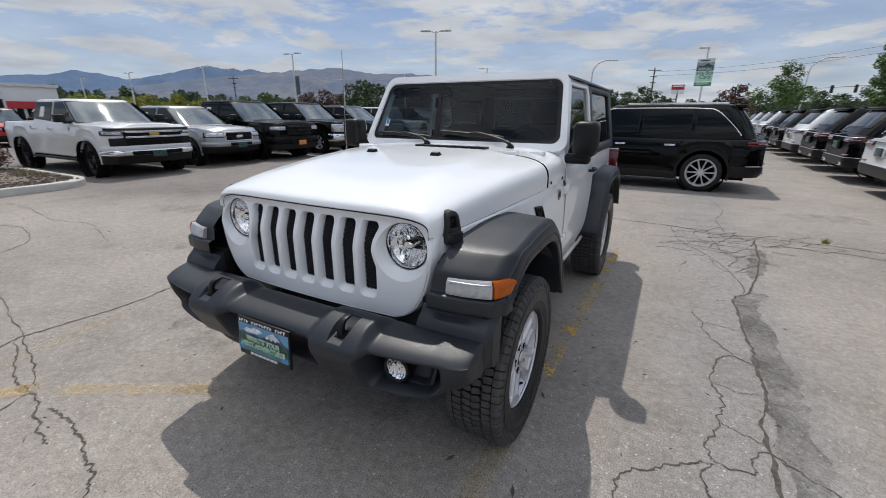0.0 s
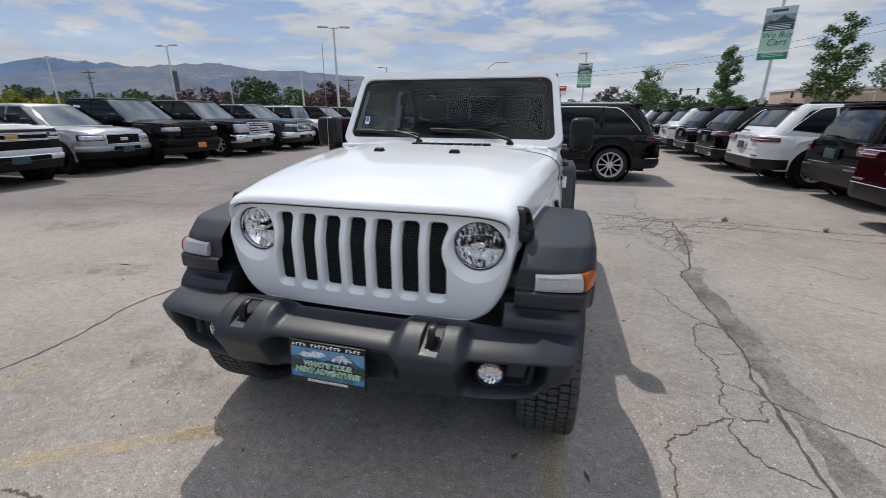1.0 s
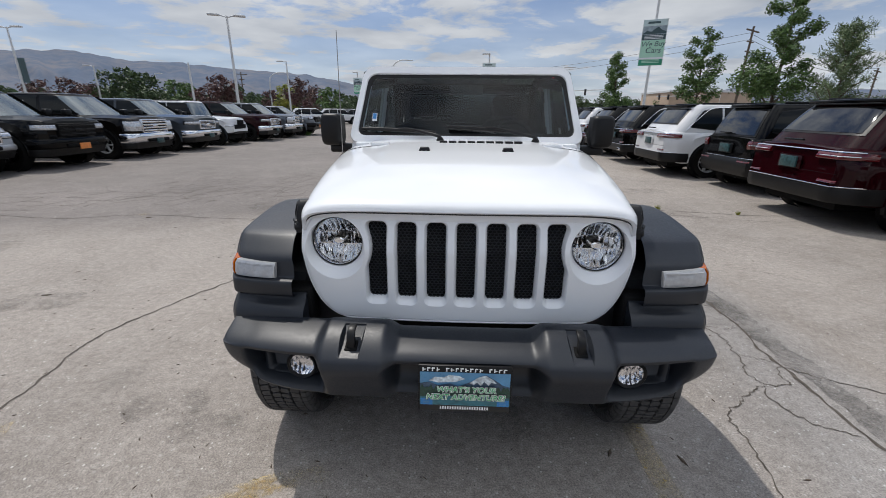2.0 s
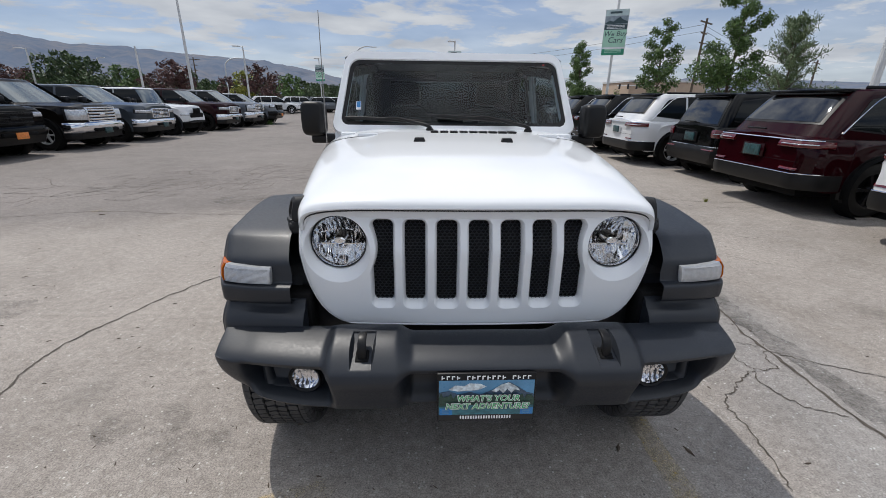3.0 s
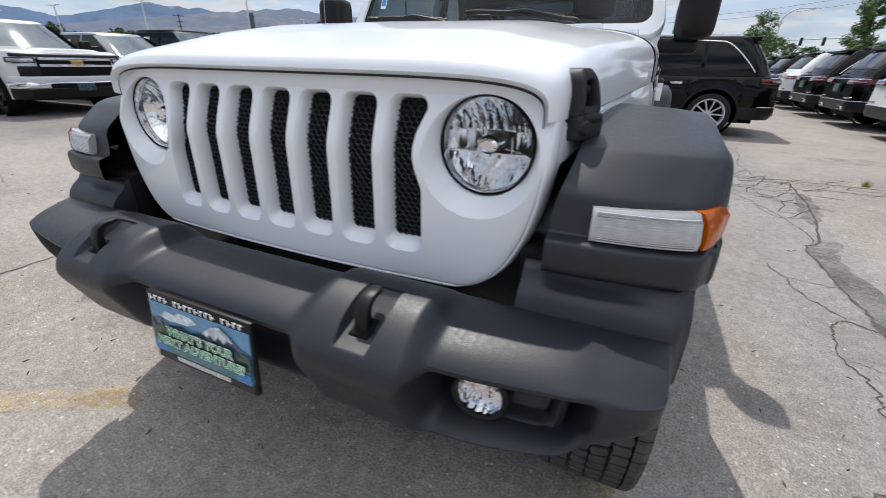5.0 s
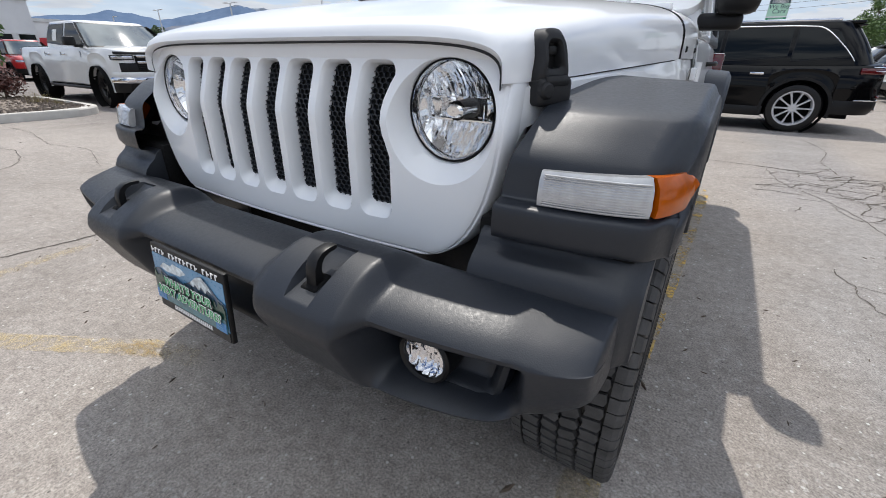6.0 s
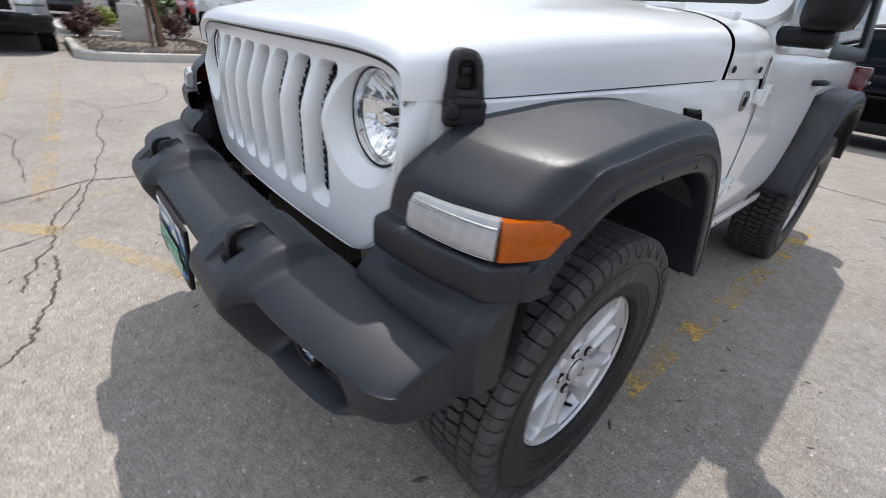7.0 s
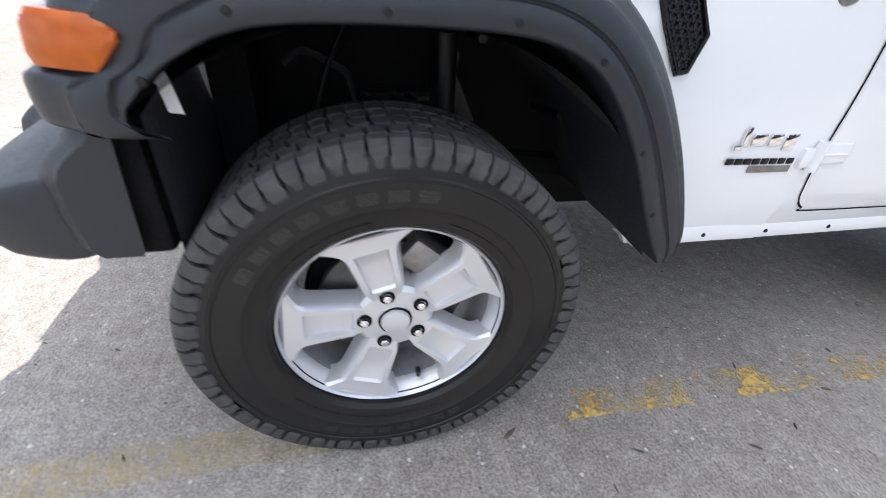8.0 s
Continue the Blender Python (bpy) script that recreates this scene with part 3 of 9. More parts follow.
def both(name, verts, faces, material, parent=rover, label="", smooth=32.0):
    """The part on the car's left and its mirror image on the right."""
    a = link(name, verts, faces, material, parent, label, smooth)
    b = link(name, [(-v[0], v[1], v[2]) for v in verts], [f[::-1] for f in faces], material, parent, label, smooth)
    return a, b


def pair(name, dims, material, parent=rover, bevel=0.004, label="", m=None):
    for side in (1, -1):
        x0, y0, z0, x1, y1, z1 = dims
        bm = bmesh.new()
        box(bm, x0, y0, z0, x1, y1, z1, bevel, 2, m)
        if side < 0:
            bmesh.ops.scale(bm, vec=(-1, 1, 1), verts=bm.verts)
        part(name, bm, material, parent, label)


# hood
HOOD_W = [(-0.44, 0.618), (-0.40, 0.636), (-0.2, 0.668), (0.2, 0.722), (0.64, 0.778)]
HOOD_Z = [(-0.44, 1.140), (-0.432, 1.158), (-0.415, 1.170), (-0.38, 1.180), (-0.2, 1.212), (0.0, 1.236), (0.34, 1.266), (0.64, 1.284)]
HOOD_S = [(-0.44, 1.062), (-0.2, 1.070), (0.64, 1.106)]


def hood_section(y, drop=0.0, lift=0.0):
    w, zt, zs = at(HOOD_W, y) - drop, at(HOOD_Z, y) - drop + lift, at(HOOD_S, y)
    out = []
    for k in range(41):
        a = math.pi * k / 40
        c, s = math.cos(a), math.sin(a)
        n = 6.0
        x = w * math.copysign(abs(c) ** (2 / n), c)
        z = zs + (zt - zs) * abs(s) ** (2 / 4.6)
        # crown, and the raised middle panel that fades towards the nose
        z += 0.012 * (1 - (x / w) ** 2) * ease(-0.44, -0.2, y)
        z += 0.014 * ease(-0.42, 0.1, y) * (1 - ease(0.40, 0.52, abs(x)))
        yy = y + 0.030 * (x / 0.64) ** 2 * (1 - ease(-0.44, 0.2, y))
        out.append((x, yy, z))
    return out


ys = [-0.44, -0.437, -0.432, -0.424, -0.412, -0.395, -0.37, -0.33] + list(np.linspace(-0.28, 0.64, 20))
rings = [[(x * 0.97, y + 0.03, z - 0.012) for x, y, z in hood_section(-0.44)], [(x, y + 0.003, z - 0.004) for x, y, z in hood_section(-0.44)]]
rings += [hood_section(y) for y in ys]
rings.append([(x, y, z - 0.03) for x, y, z in hood_section(0.64)])
link("hood", *loft(rings, False, (False, False)), M["rover_white"], rover, smooth=40)
M["seam"] = mat("dark_hood_seal", (0.03, 0.03, 0.032), 0.7)
# inner shell coloured dark for the shade in the gap under the hood's edge
rings = [[(x * 0.985, y + 0.012, z - 0.012) for x, y, z in hood_section(y)] for y in ys]
link("hood_underside", *loft(rings, False, (False, False)), M["seam"], rover)

# grille panel with slots and headlamp bowls
GRILLE_W = [(0.697, 0.40), (0.699, 0.44), (0.705, 0.480), (0.715, 0.511), (0.737, 0.548), (0.78, 0.584), (0.84, 0.612), (0.90, 0.628), (0.97, 0.638), (1.06, 0.638), (1.09, 0.632), (1.12, 0.612), (1.140, 0.575), (1.150, 0.53)]


def grille_y(x, z):
    return -0.452 + 0.036 * (x / 0.64) ** 2 + 0.50 * max(0.0, z - 0.985) ** 1.15 + 0.16 * max(0.0, 0.70 - z) - 0.024 * ease(1.09, 1.14, z)


def grille_panel():
    zs = [0.697 + d for d in (0.0, 0.002, 0.004, 0.006, 0.009, 0.0115, 0.0135, 0.0155, 0.018, 0.022, 0.03)] + list(np.linspace(0.745, 0.96, 9)) + list(np.linspace(0.972, 1.0, 4)) + list(np.linspace(1.02, 1.12, 6)) + [1.14, 1.15]
    rim_at = [0.0, 0.002, 0.0045, 0.007, 0.010, 0.0125, 0.0145, 0.0165, 0.019, 0.024, 0.032]
    front, back = [], []
    for z in zs:
        w = at(GRILLE_W, z)
        half_row = [w - d for d in rim_at]
        xs_ = [-x for x in half_row] + list(np.linspace(-(w - 0.045), w - 0.045, 34)) + half_row[::-1]
        cols = len(xs_) - 1
        row = []
        for x in xs_:
            edge = min(w - abs(x), 0.03)
            lip = min(w - abs(x), (z - 0.697) * 1.05)
            # a pressed groove inside the rolled rim
            roll = 0.012 * (1 - edge / 0.03) ** 2 + 0.003 * max(0.0, 1 - abs(lip - 0.0155) / 0.0035) + 0.024 * max(0.0, 1 - lip / 0.010) ** 2
            row.append((x, grille_y(x, z) + roll, z))
        front.append(row)
        back.append([(x * 0.995, grille_y(x, z) + 0.095, z) for x, _, z in row])
    n = cols + 1
    verts = [v for r in front for v in r] + [v for r in back for v in r]
    o, faces, rows = len(front) * n, [], len(front)
    for i in range(rows - 1):
        for j in range(cols):
            a, b, c, d = i * n + j, i * n + j + 1, (i + 1) * n + j + 1, (i + 1) * n + j
            faces.append((a, b, c, d))
            faces.append((o + d, o + c, o + b, o + a))
        faces.append((i * n, (i + 1) * n, o + (i + 1) * n, o + i * n))
        faces.append((i * n + cols, o + i * n + cols, o + (i + 1) * n + cols, (i + 1) * n + cols))
    for j in range(cols):
        faces.append((j, o + j, o + j + 1, j + 1))
        a = (rows - 1) * n + j
        faces.append((a, a + 1, o + a + 1, o + a))
    return verts, faces


LAMP = (0.497, 1.006)
SLOTS = [-0.339 + 0.113 * k for k in range(7)]


def slot_outline(cx, grow, sill, per=7):
    """The outline of one slot, closed; grow widens it, sill drops its lower end. The outer ones give way to the headlamps."""
    hw, z0, z1, r = 0.034 + grow, 0.806 - grow * 0.5 - sill, 1.087 + grow, 0.016 + grow
    pts = []
    for ox, oz, a0 in ((hw - r, z1 - r, 0), (-hw + r, z1 - r, 90), (-hw + r, z0 + r, 180), (hw - r, z0 + r, 270)):
        for k in range(per):
            a = radians(a0 + 90 * k / (per - 1))
            pts.append([cx + ox + r * math.cos(a), oz + r * math.sin(a)])
        side = 1 if a0 in (90,) else (-1 if a0 in (270,) else 0)
        if side:
            za, zb = (z1 - r, z0 + r) if side > 0 else (z0 + r, z1 - r)
            for k in range(1, 12):
                pts.append([cx - side * hw, za + (zb - za) * k / 12])
    if abs(cx) > 0.3:
        s = math.copysign(1, cx)
        for p in pts:
            dz = p[1] - LAMP[1] + 0.012
            R = 0.141 - grow * 0.6
            if abs(dz) < R:
                lim = LAMP[0] - math.sqrt(R * R - dz * dz)
                if s * p[0] > lim:
                    p[0] = s * lim
    return pts


def slot_cutter(cx):
    rings = []
    for depth, grow, sill in ((-0.05, 0.013, 0.030), (-0.002, 0.0125, 0.030), (0.004, 0.008, 0.026), (0.012, 0.0045, 0.019), (0.03, 0.0015, 0.010), (0.06, 0.0, 0.002), (0.16, -0.001, 0.0)):
        rings.append([(x, grille_y(x, z) + depth, z) for x, z in slot_outline(cx, grow, sill)])
    return loft(rings)


def bowl_cutter(side):
    rings = []
    for depth, r, dz in ((-0.05, 0.123, -0.022), (-0.004, 0.121, -0.021), (0.004, 0.114, -0.017), (0.018, 0.107, -0.010), (0.040, 0.099, -0.002), (0.055, 0.0965, 0.0), (0.15, 0.0965, 0.0)):
        ring = []
        for k in range(56):
            a = 2 * math.pi * k / 56
            x, z = LAMP[0] + r * math.cos(a), LAMP[1] + dz + r * math.sin(a)
            y = grille_y(x, z) if depth < 0.05 else -0.418 + 0.03
            ring.append((side * x, y + depth, z))
        rings.append(ring if side > 0 else ring[::-1])
    return loft(rings)


def carved(ob, cutter):
    c = link("cutter", *cutter, M["void"], smooth=0)
    bm = bmesh.new()
    bm.from_mesh(c.data)
    bmesh.ops.recalc_face_normals(bm, faces=bm.faces)
    bm.to_mesh(c.data)
    bm.free()
    bm = bmesh.new()
    bm.from_mesh(ob.data)
    bmesh.ops.recalc_face_normals(bm, faces=bm.faces)
    bm.to_mesh(ob.data)
    bm.free()
    mod = ob.modifiers.new("cut", "BOOLEAN")
    mod.operation, mod.object, mod.solver = "DIFFERENCE", c, "EXACT"
    bpy.context.view_layer.update()
    me = bpy.data.meshes.new_from_object(ob.evaluated_get(bpy.context.evaluated_depsgraph_get()))
    ob.modifiers.clear()
    ob.data = me
    me.materials.clear()
    bpy.data.objects.remove(c)
    return ob


panel = link("grille", *grille_panel(), M["rover_white"], rover, "white seven-slot grille panel", smooth=0)
carved(panel, joined([slot_cutter(c) for c in SLOTS] + [bowl_cutter(1), bowl_cutter(-1)]))
panel.data.materials.append(M["rover_white"])
panel.data.shade_smooth()
panel.data.set_sharp_from_angle(angle=radians(28))

# honeycomb inserts behind the slots
for cx in SLOTS:
    pieces = []
    pitch, k = 0.0105, 0
    z = 0.775
    while z < 1.10:
        for j in range(-4, 5):
            x = cx + (j + 0.5 * (k % 2)) * 0.0155
            if abs(x - cx) > 0.052:
                continue
            outer = [(x + 0.0095 * math.cos(radians(30 + 60 * i)), z + 0.0078 * math.sin(radians(30 + 60 * i))) for i in range(6)]
            inner = [(x + 0.0074 * math.cos(radians(30 + 60 * i)), z + 0.0058 * math.sin(radians(30 + 60 * i))) for i in range(6)]
            y = grille_y(x, z) + 0.034
            pieces.append(loft([[(a, y, b) for a, b in outer], [(a, y - 0.0015, b) for a, b in inner], [(a, y + 0.004, b) for a, b in inner]], True, (False, False)))
        z += pitch
        k += 1
    link("grille_mesh", *joined(pieces), M["plastic"], rover, "black honeycomb grille insert", smooth=0)
    # near-black sheet stands in for the shade seen through the mesh
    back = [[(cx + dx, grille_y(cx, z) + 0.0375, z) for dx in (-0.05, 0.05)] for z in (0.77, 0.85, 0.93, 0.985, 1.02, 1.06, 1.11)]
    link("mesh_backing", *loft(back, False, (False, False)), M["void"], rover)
# solid near-black fillers for the shade behind the grille and under the hood
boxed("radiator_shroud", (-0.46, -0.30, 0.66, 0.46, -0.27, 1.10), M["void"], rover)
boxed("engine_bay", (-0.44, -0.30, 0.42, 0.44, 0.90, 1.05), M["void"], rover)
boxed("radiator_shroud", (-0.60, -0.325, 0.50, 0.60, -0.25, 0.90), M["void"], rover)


# headlamps
def headlamp(side):
    cx, cz, y0 = side * LAMP[0], LAMP[1], -0.374
    v, f = lathe([(0.03, 0.0985), (-0.006, 0.0985), (-0.010, 0.0970), (-0.006, 0.0950), (0.03, 0.0945)], 64, "Y")
    bezel = link("headlamp", v, f, M["trim_black"], rover, "round halogen headlamp with fluted chrome reflector")
    bezel.matrix_basis = pose(cx, y0, cz)
    # reflector: a deep bowl cut into upright facets in three storeys, each tilted its own way
    cell = random.Random(17)
    tilt = {(i, j): (cell.uniform(-0.24, 0.24), cell.uniform(-0.15, 0.15), cell.uniform(-0.004, 0.004)) for i in range(-14, 15) for j in range(3)}
    rings = []
    for i in range(34):
        r = 0.018 + 0.0735 * i / 33
        ring = []
        for k in range(168):
            a = 2 * math.pi * k / 168
            x, z = r * math.cos(a), r * math.sin(a)
            storey = 0 if z < -0.018 else (2 if z > 0.022 else 1)
            width = (0.0068, 0.013, 0.0078)[storey]
            n_ = round(x / width)
            tx, tz, lift_ = tilt[(n_, storey)]
            facet = tx * (x - n_ * width) + tz * (z - (-0.05, 0.002, 0.055)[storey]) + lift_
            ring.append((x, 0.082 - 0.068 * (r / 0.0915) ** 2 + facet * (1 - (r / 0.0915) ** 6), z))
        rings.append(ring)
    link("reflector", *loft(rings, True, (True, False)), M["lamp_mirror"], bezel, smooth=14)
    v, f = lathe([(-0.012, 0.001), (-0.012, 0.012), (-0.008, 0.017), (0.05, 0.017)], 28, "Y")
    cap = link("bulb_shield", [(x * 1.25, y + 0.014, z * 0.8) for x, y, z in v], f, M["lamp_mirror"], bezel)
    boxed("reflector_shelf", (-0.070, 0.030, -0.021, 0.070, 0.070, -0.018), M["lamp_mirror"], bezel)
    link("bulb_holder", *lathe([(0.02, 0.0172), (0.016, 0.0195), (0.09, 0.0200)], 28, "Y"), M["trim_black"], bezel)
    v, f = lathe([(-0.016 + 0.014 * (q / 10) ** 2, max(0.0005, 0.0945 * q / 10)) for q in range(11)], 48, "Y")
    lens = link("lens", v, f, M["clear_lens"], bezel, "clear domed lens", smooth=60)
    lens.visible_shadow = False
    link("chrome_ring", *lathe([(-0.003, 0.0953), (-0.007, 0.0940), (0.0, 0.0918), (0.012, 0.0918)], 64, "Y"), M["chrome"], bezel)


headlamp(1)
headlamp(-1)

# front bumper: cross sections from the middle to one end, mirrored, then rounded by subdivision
#   x, top rear, top, lip top, lip, under lip, recess top, recess low, foot lip, foot, underside
C_ = [(-0.460, 0.727), (-0.57, 0.730), (-0.645, 0.722), (-0.690, 0.706), (-0.702, 0.690), (-0.696, 0.674), (-0.632, 0.664), (-0.606, 0.648), (-0.604, 0.570), (-0.642, 0.552), (-0.654, 0.528), (-0.62, 0.512), (-0.48, 0.512)]
B_ = [(-0.466, 0.738), (-0.56, 0.770), (-0.63, 0.764), (-0.698, 0.728), (-0.730, 0.695), (-0.738, 0.670), (-0.738, 0.656), (-0.732, 0.640), (-0.704, 0.585), (-0.692, 0.555), (-0.672, 0.520), (-0.62, 0.495), (-0.48, 0.495)]
F_ = [(-0.46, 0.742), (-0.54, 0.740), (-0.615, 0.730), (-0.667, 0.712), (-0.685, 0.694), (-0.680, 0.678), (-0.580, 0.668), (-0.552, 0.650), (-0.556, 0.568), (-0.628, 0.550), (-0.668, 0.528), (-0.648, 0.498), (-0.46, 0.490)]
E_ = [(-0.46, 0.742), (-0.53, 0.740), (-0.607, 0.730), (-0.660, 0.714), (-0.680, 0.697), (-0.684, 0.682), (-0.684, 0.670), (-0.682, 0.652), (-0.676, 0.610), (-0.668, 0.575), (-0.650, 0.536), (-0.605, 0.505), (-0.46, 0.500)]
STATIONS = [(0.0, C_), (0.10, C_), (0.19, C_), (0.225, C_), (0.24, C_), (0.275, B_), (0.29, B_), (0.33, B_), (0.39, B_), (0.45, B_), (0.475, B_), (0.488, B_), (0.515, F_), (0.53, F_), (0.58, F_), (0.64, F_), (0.70, F_), (0.730, F_), (0.752, F_), (0.785, E_), (0.80, E_), (0.825, E_), (0.850, E_), (0.868, E_), (0.880, E_), (0.886, E_), (0.888, E_)]
SWEEP = [(0.45, 0.0), (0.60, 0.010), (0.75, 0.034), (0.82, 0.050), (0.850, 0.061), (0.868, 0.070), (0.880, 0.082), (0.886, 0.108), (0.888, 0.145)]
RISE = [(0.60, 0.0), (0.70, 0.012), (0.785, 0.040), (0.825, 0.058), (0.850, 0.072), (0.868, 0.084), (0.88, 0.094), (0.888, 0.10)]

half_rings = []
for x, p in STATIONS:
    rise = at(RISE, x)
    k = ease(0.70, 0.88, x)
    ring = []
    for y, z in p:
        yy = y + at(SWEEP, x) * ease(-0.46, -0.60, y)
        zz = z + (rise * (0.70 - z) / 0.20 if z < 0.70 else 0.0) - (0.008 * k if z > 0.69 else 0.0)
        ring.append((x, min(yy, -0.445), zz))
    half_rings.append(ring)
full = [[(-x, y, z) for x, y, z in r] for r in half_rings[:0:-1]] + half_rings
bumper = link("front_bumper", *loft(full, True, (True, True)), M["bumper"], rover, "grained dark grey plastic front bumper", smooth=0)
# keep the lip and the end caps crisp
crease = bumper.data.attributes.new("crease_edge", "FLOAT", "EDGE")
for ed in bumper.data.edges:
    (ia, ja), (ib, jb) = divmod(ed.vertices[0], 13), divmod(ed.vertices[1], 13)
    if ja == jb and ja in (4, 5, 10):
        crease.data[ed.index].value = 0.45
    elif ia == ib and abs(abs(full[ia][0][0]) - 0.880) < 0.001:
        crease.data[ed.index].value = 0.5
sub = bumper.modifiers.new("round", "SUBSURF")
sub.levels = sub.render_levels = 2


def hook_pocket(side):
    """The notch let into the hump for a tow hook: open to the front, with a sloping floor."""
    prof = [(-0.760, 0.698), (-0.715, 0.707), (-0.665, 0.724), (-0.615, 0.745), (-0.590, 0.760), (-0.580, 0.83), (-0.760, 0.83)]
    rings = []
    for x, s in ((-1, 0.0), (1, 0.0)):
        rings.append([(side * 0.388 + x * (0.032 + 0.42 * max(0.0, z - 0.735) - 0.05 * max(0.0, y + 0.72)), y, z) for y, z in prof])
    return loft(rings)


carved(bumper, joined([hook_pocket(1), hook_pocket(-1)]))
bumper.data.materials.append(M["bumper"])
bumper.data.shade_smooth()
bumper.data.set_sharp_from_angle(angle=radians(38))

# tow hooks standing in the pockets
for side in (1, -1):
    hx = side * 0.388
    bm = bmesh.new()
    box(bm, hx - 0.021, -0.690, 0.690, hx + 0.021, -0.646, 0.7270, 0.003, 1)
    for v in bm.verts:
        if v.co.z > 0.70:
            v.co.z += 0.36 * (v.co.y + 0.667)
    part("hook_slot", bm, M["void"], rover)
    rings = []
    for y, z, hw, th, a in ((-0.670, 0.700, 0.0130, 0.0110, 0), (-0.670, 0.738, 0.0130, 0.0105, 0), (-0.669, 0.752, 0.0130, 0.0098, -12), (-0.664, 0.766, 0.0128, 0.0085, -38), (-0.654, 0.775, 0.0125, 0.0068, -64), (-0.641, 0.779, 0.0122, 0.0056, -84), (-0.624, 0.780, 0.0118, 0.0050, -90), (-0.617, 0.7795, 0.009, 0.0035, -92)):
        c, q = math.cos(radians(a)), math.sin(radians(a))
        rings.append([(hx + sx * hw, y + sy * th * c, z + sy * th * q) for sx, sy in ((-1, -0.8), (-0.7, -1), (0.7, -1), (1, -0.8), (1, 0.8), (0.7, 1), (-0.7, 1), (-1, 0.8))])
    link("tow_hook", *loft(rings), M["trim_black"], rover, "black steel tow hook", smooth=40)

# fog lamps
for side in (1, -1):
    fx = side * 0.592
    v, f = lathe([(0.06, 0.056), (-0.002, 0.056), (-0.008, 0.051), (-0.004, 0.0445), (0.03, 0.044)], 40, "Y")
    rim_ = link("fog_lamp", v, f, M["trim_black"], rover, "round clear fog lamp in the bumper")
    rim_.matrix_basis = pose(fx, -0.612, 0.604)
    rings = []
    for i in range(12):
        r = 0.006 + 0.038 * i / 11
        rings.append([(r * math.cos(a), 0.022 - 0.02 * (i / 11) ** 2 + 0.003 * math.sin(r * math.cos(a) * 420), r * math.sin(a)) for a in (2 * math.pi * k / 48 for k in range(48))])
    link("reflector", *loft(rings, True, (True, False)), M["chrome"], rim_, smooth=25)
    link("lens", *lathe([(-0.006 + 0.005 * (q / 6) ** 2, max(0.0005, 0.0445 * q / 6)) for q in range(7)], 40, "Y"), M["clear_lens"], rim_, "clear lens", smooth=60).visible_shadow = False
# moulded tray round each fog lamp, with a second ridge under it
for side in (1, -1):
    def tray_loop(x0, x1, z0, z1, y, r=0.016):
        pts = []
        for ox, oz, a0 in ((x1 - r, z1 - r, 0), (x0 + r, z1 - r, 90), (x0 + r * 2.2, z0 + r, 180), (x1 - r * 1.6, z0 + r, 270)):
            for k in range(6):
                a = radians(a0 + 18 * k)
                x, z = ox + r * math.cos(a), oz + r * math.sin(a)
                pts.append((side * x, y + 0.10 * max(0.0, x - 0.60) + 0.22 * (z - 0.60), z))
        return pts
    tray = [tray_loop(0.520, 0.752, 0.551, 0.662, -0.566), tray_loop(0.524, 0.748, 0.554, 0.659, -0.592), tray_loop(0.530, 0.738, 0.560, 0.654, -0.597), tray_loop(0.537, 0.728, 0.566, 0.649, -0.590), tray_loop(0.542, 0.720, 0.570, 0.646, -0.570), tray_loop(0.550, 0.712, 0.575, 0.642, -0.566)]
    link("fog_tray", *loft(tray, True, (False, True)), M["bumper"], rover, "black moulded tray round the fog lamp", smooth=40)

# front fender flares, one loft across the car for each side
FL_O = [(-0.390, 0.812), (-0.450, 0.811), (-0.478, 0.812), (-0.488, 0.820), (-0.490, 0.840), (-0.489, 0.864), (-0.484, 0.875), (-0.470, 0.879), (-0.457, 0.882), (-0.453, 0.892), (-0.447, 0.925), (-0.442, 0.946), (-0.430, 0.962), (-0.400, 0.985), (-0.362, 1.011), (-0.338, 1.022), (-0.29, 1.033), (-0.18, 1.049), (-0.05, 1.064), (0.10, 1.068), (0.22, 1.054), (0.33, 1.005), (0.43, 0.915), (0.52, 0.785), (0.588, 0.65), (0.615, 0.570), (0.600, 0.535)]
FL_I = [(0.535, 0.535), (0.475, 0.630), (0.405, 0.757), (0.345, 0.842), (0.285, 0.900), (0.21, 0.932), (0.12, 0.943), (-0.02, 0.945), (-0.14, 0.940), (-0.20, 0.930), (-0.245, 0.912), (-0.285, 0.888), (-0.325, 0.854), (-0.362, 0.820)]


def flare_ring(x, outer, inner, nose=True):
    """One closed side profile at x: the outer edge comes down towards the outside."""
    d = 0.008 * ease(0.66, 0.86, x) + 0.006 * ease(0.84, 0.912, x) + 0.026 * ease(0.912, 0.937, x) ** 1.7
    back = 0.006 * ease(0.68, 0.80, x) + 0.022 * ease(0.78, 0.90, x) + 0.050 * ease(0.885, 0.937, x) ** 2
    o = smooth_line([(y, z, 0) for y, z in outer], 5)
    i = smooth_line([(y, z, 0) for y, z in inner], 5)
    cen = Vector((0.03, 0.60, 0))
    pts = []
    for q in o:
        n = (q - cen)
        n.normalize()
        w = ease(-0.16, -0.42, q.x) if nose else 0.0
        e = q - n * d * (1 - 0.5 * w)
        e.x += back * w
        pts.append((x, e.x, e.y))
    for q in i:
        pts.append((x, q.x, q.y))
    return pts


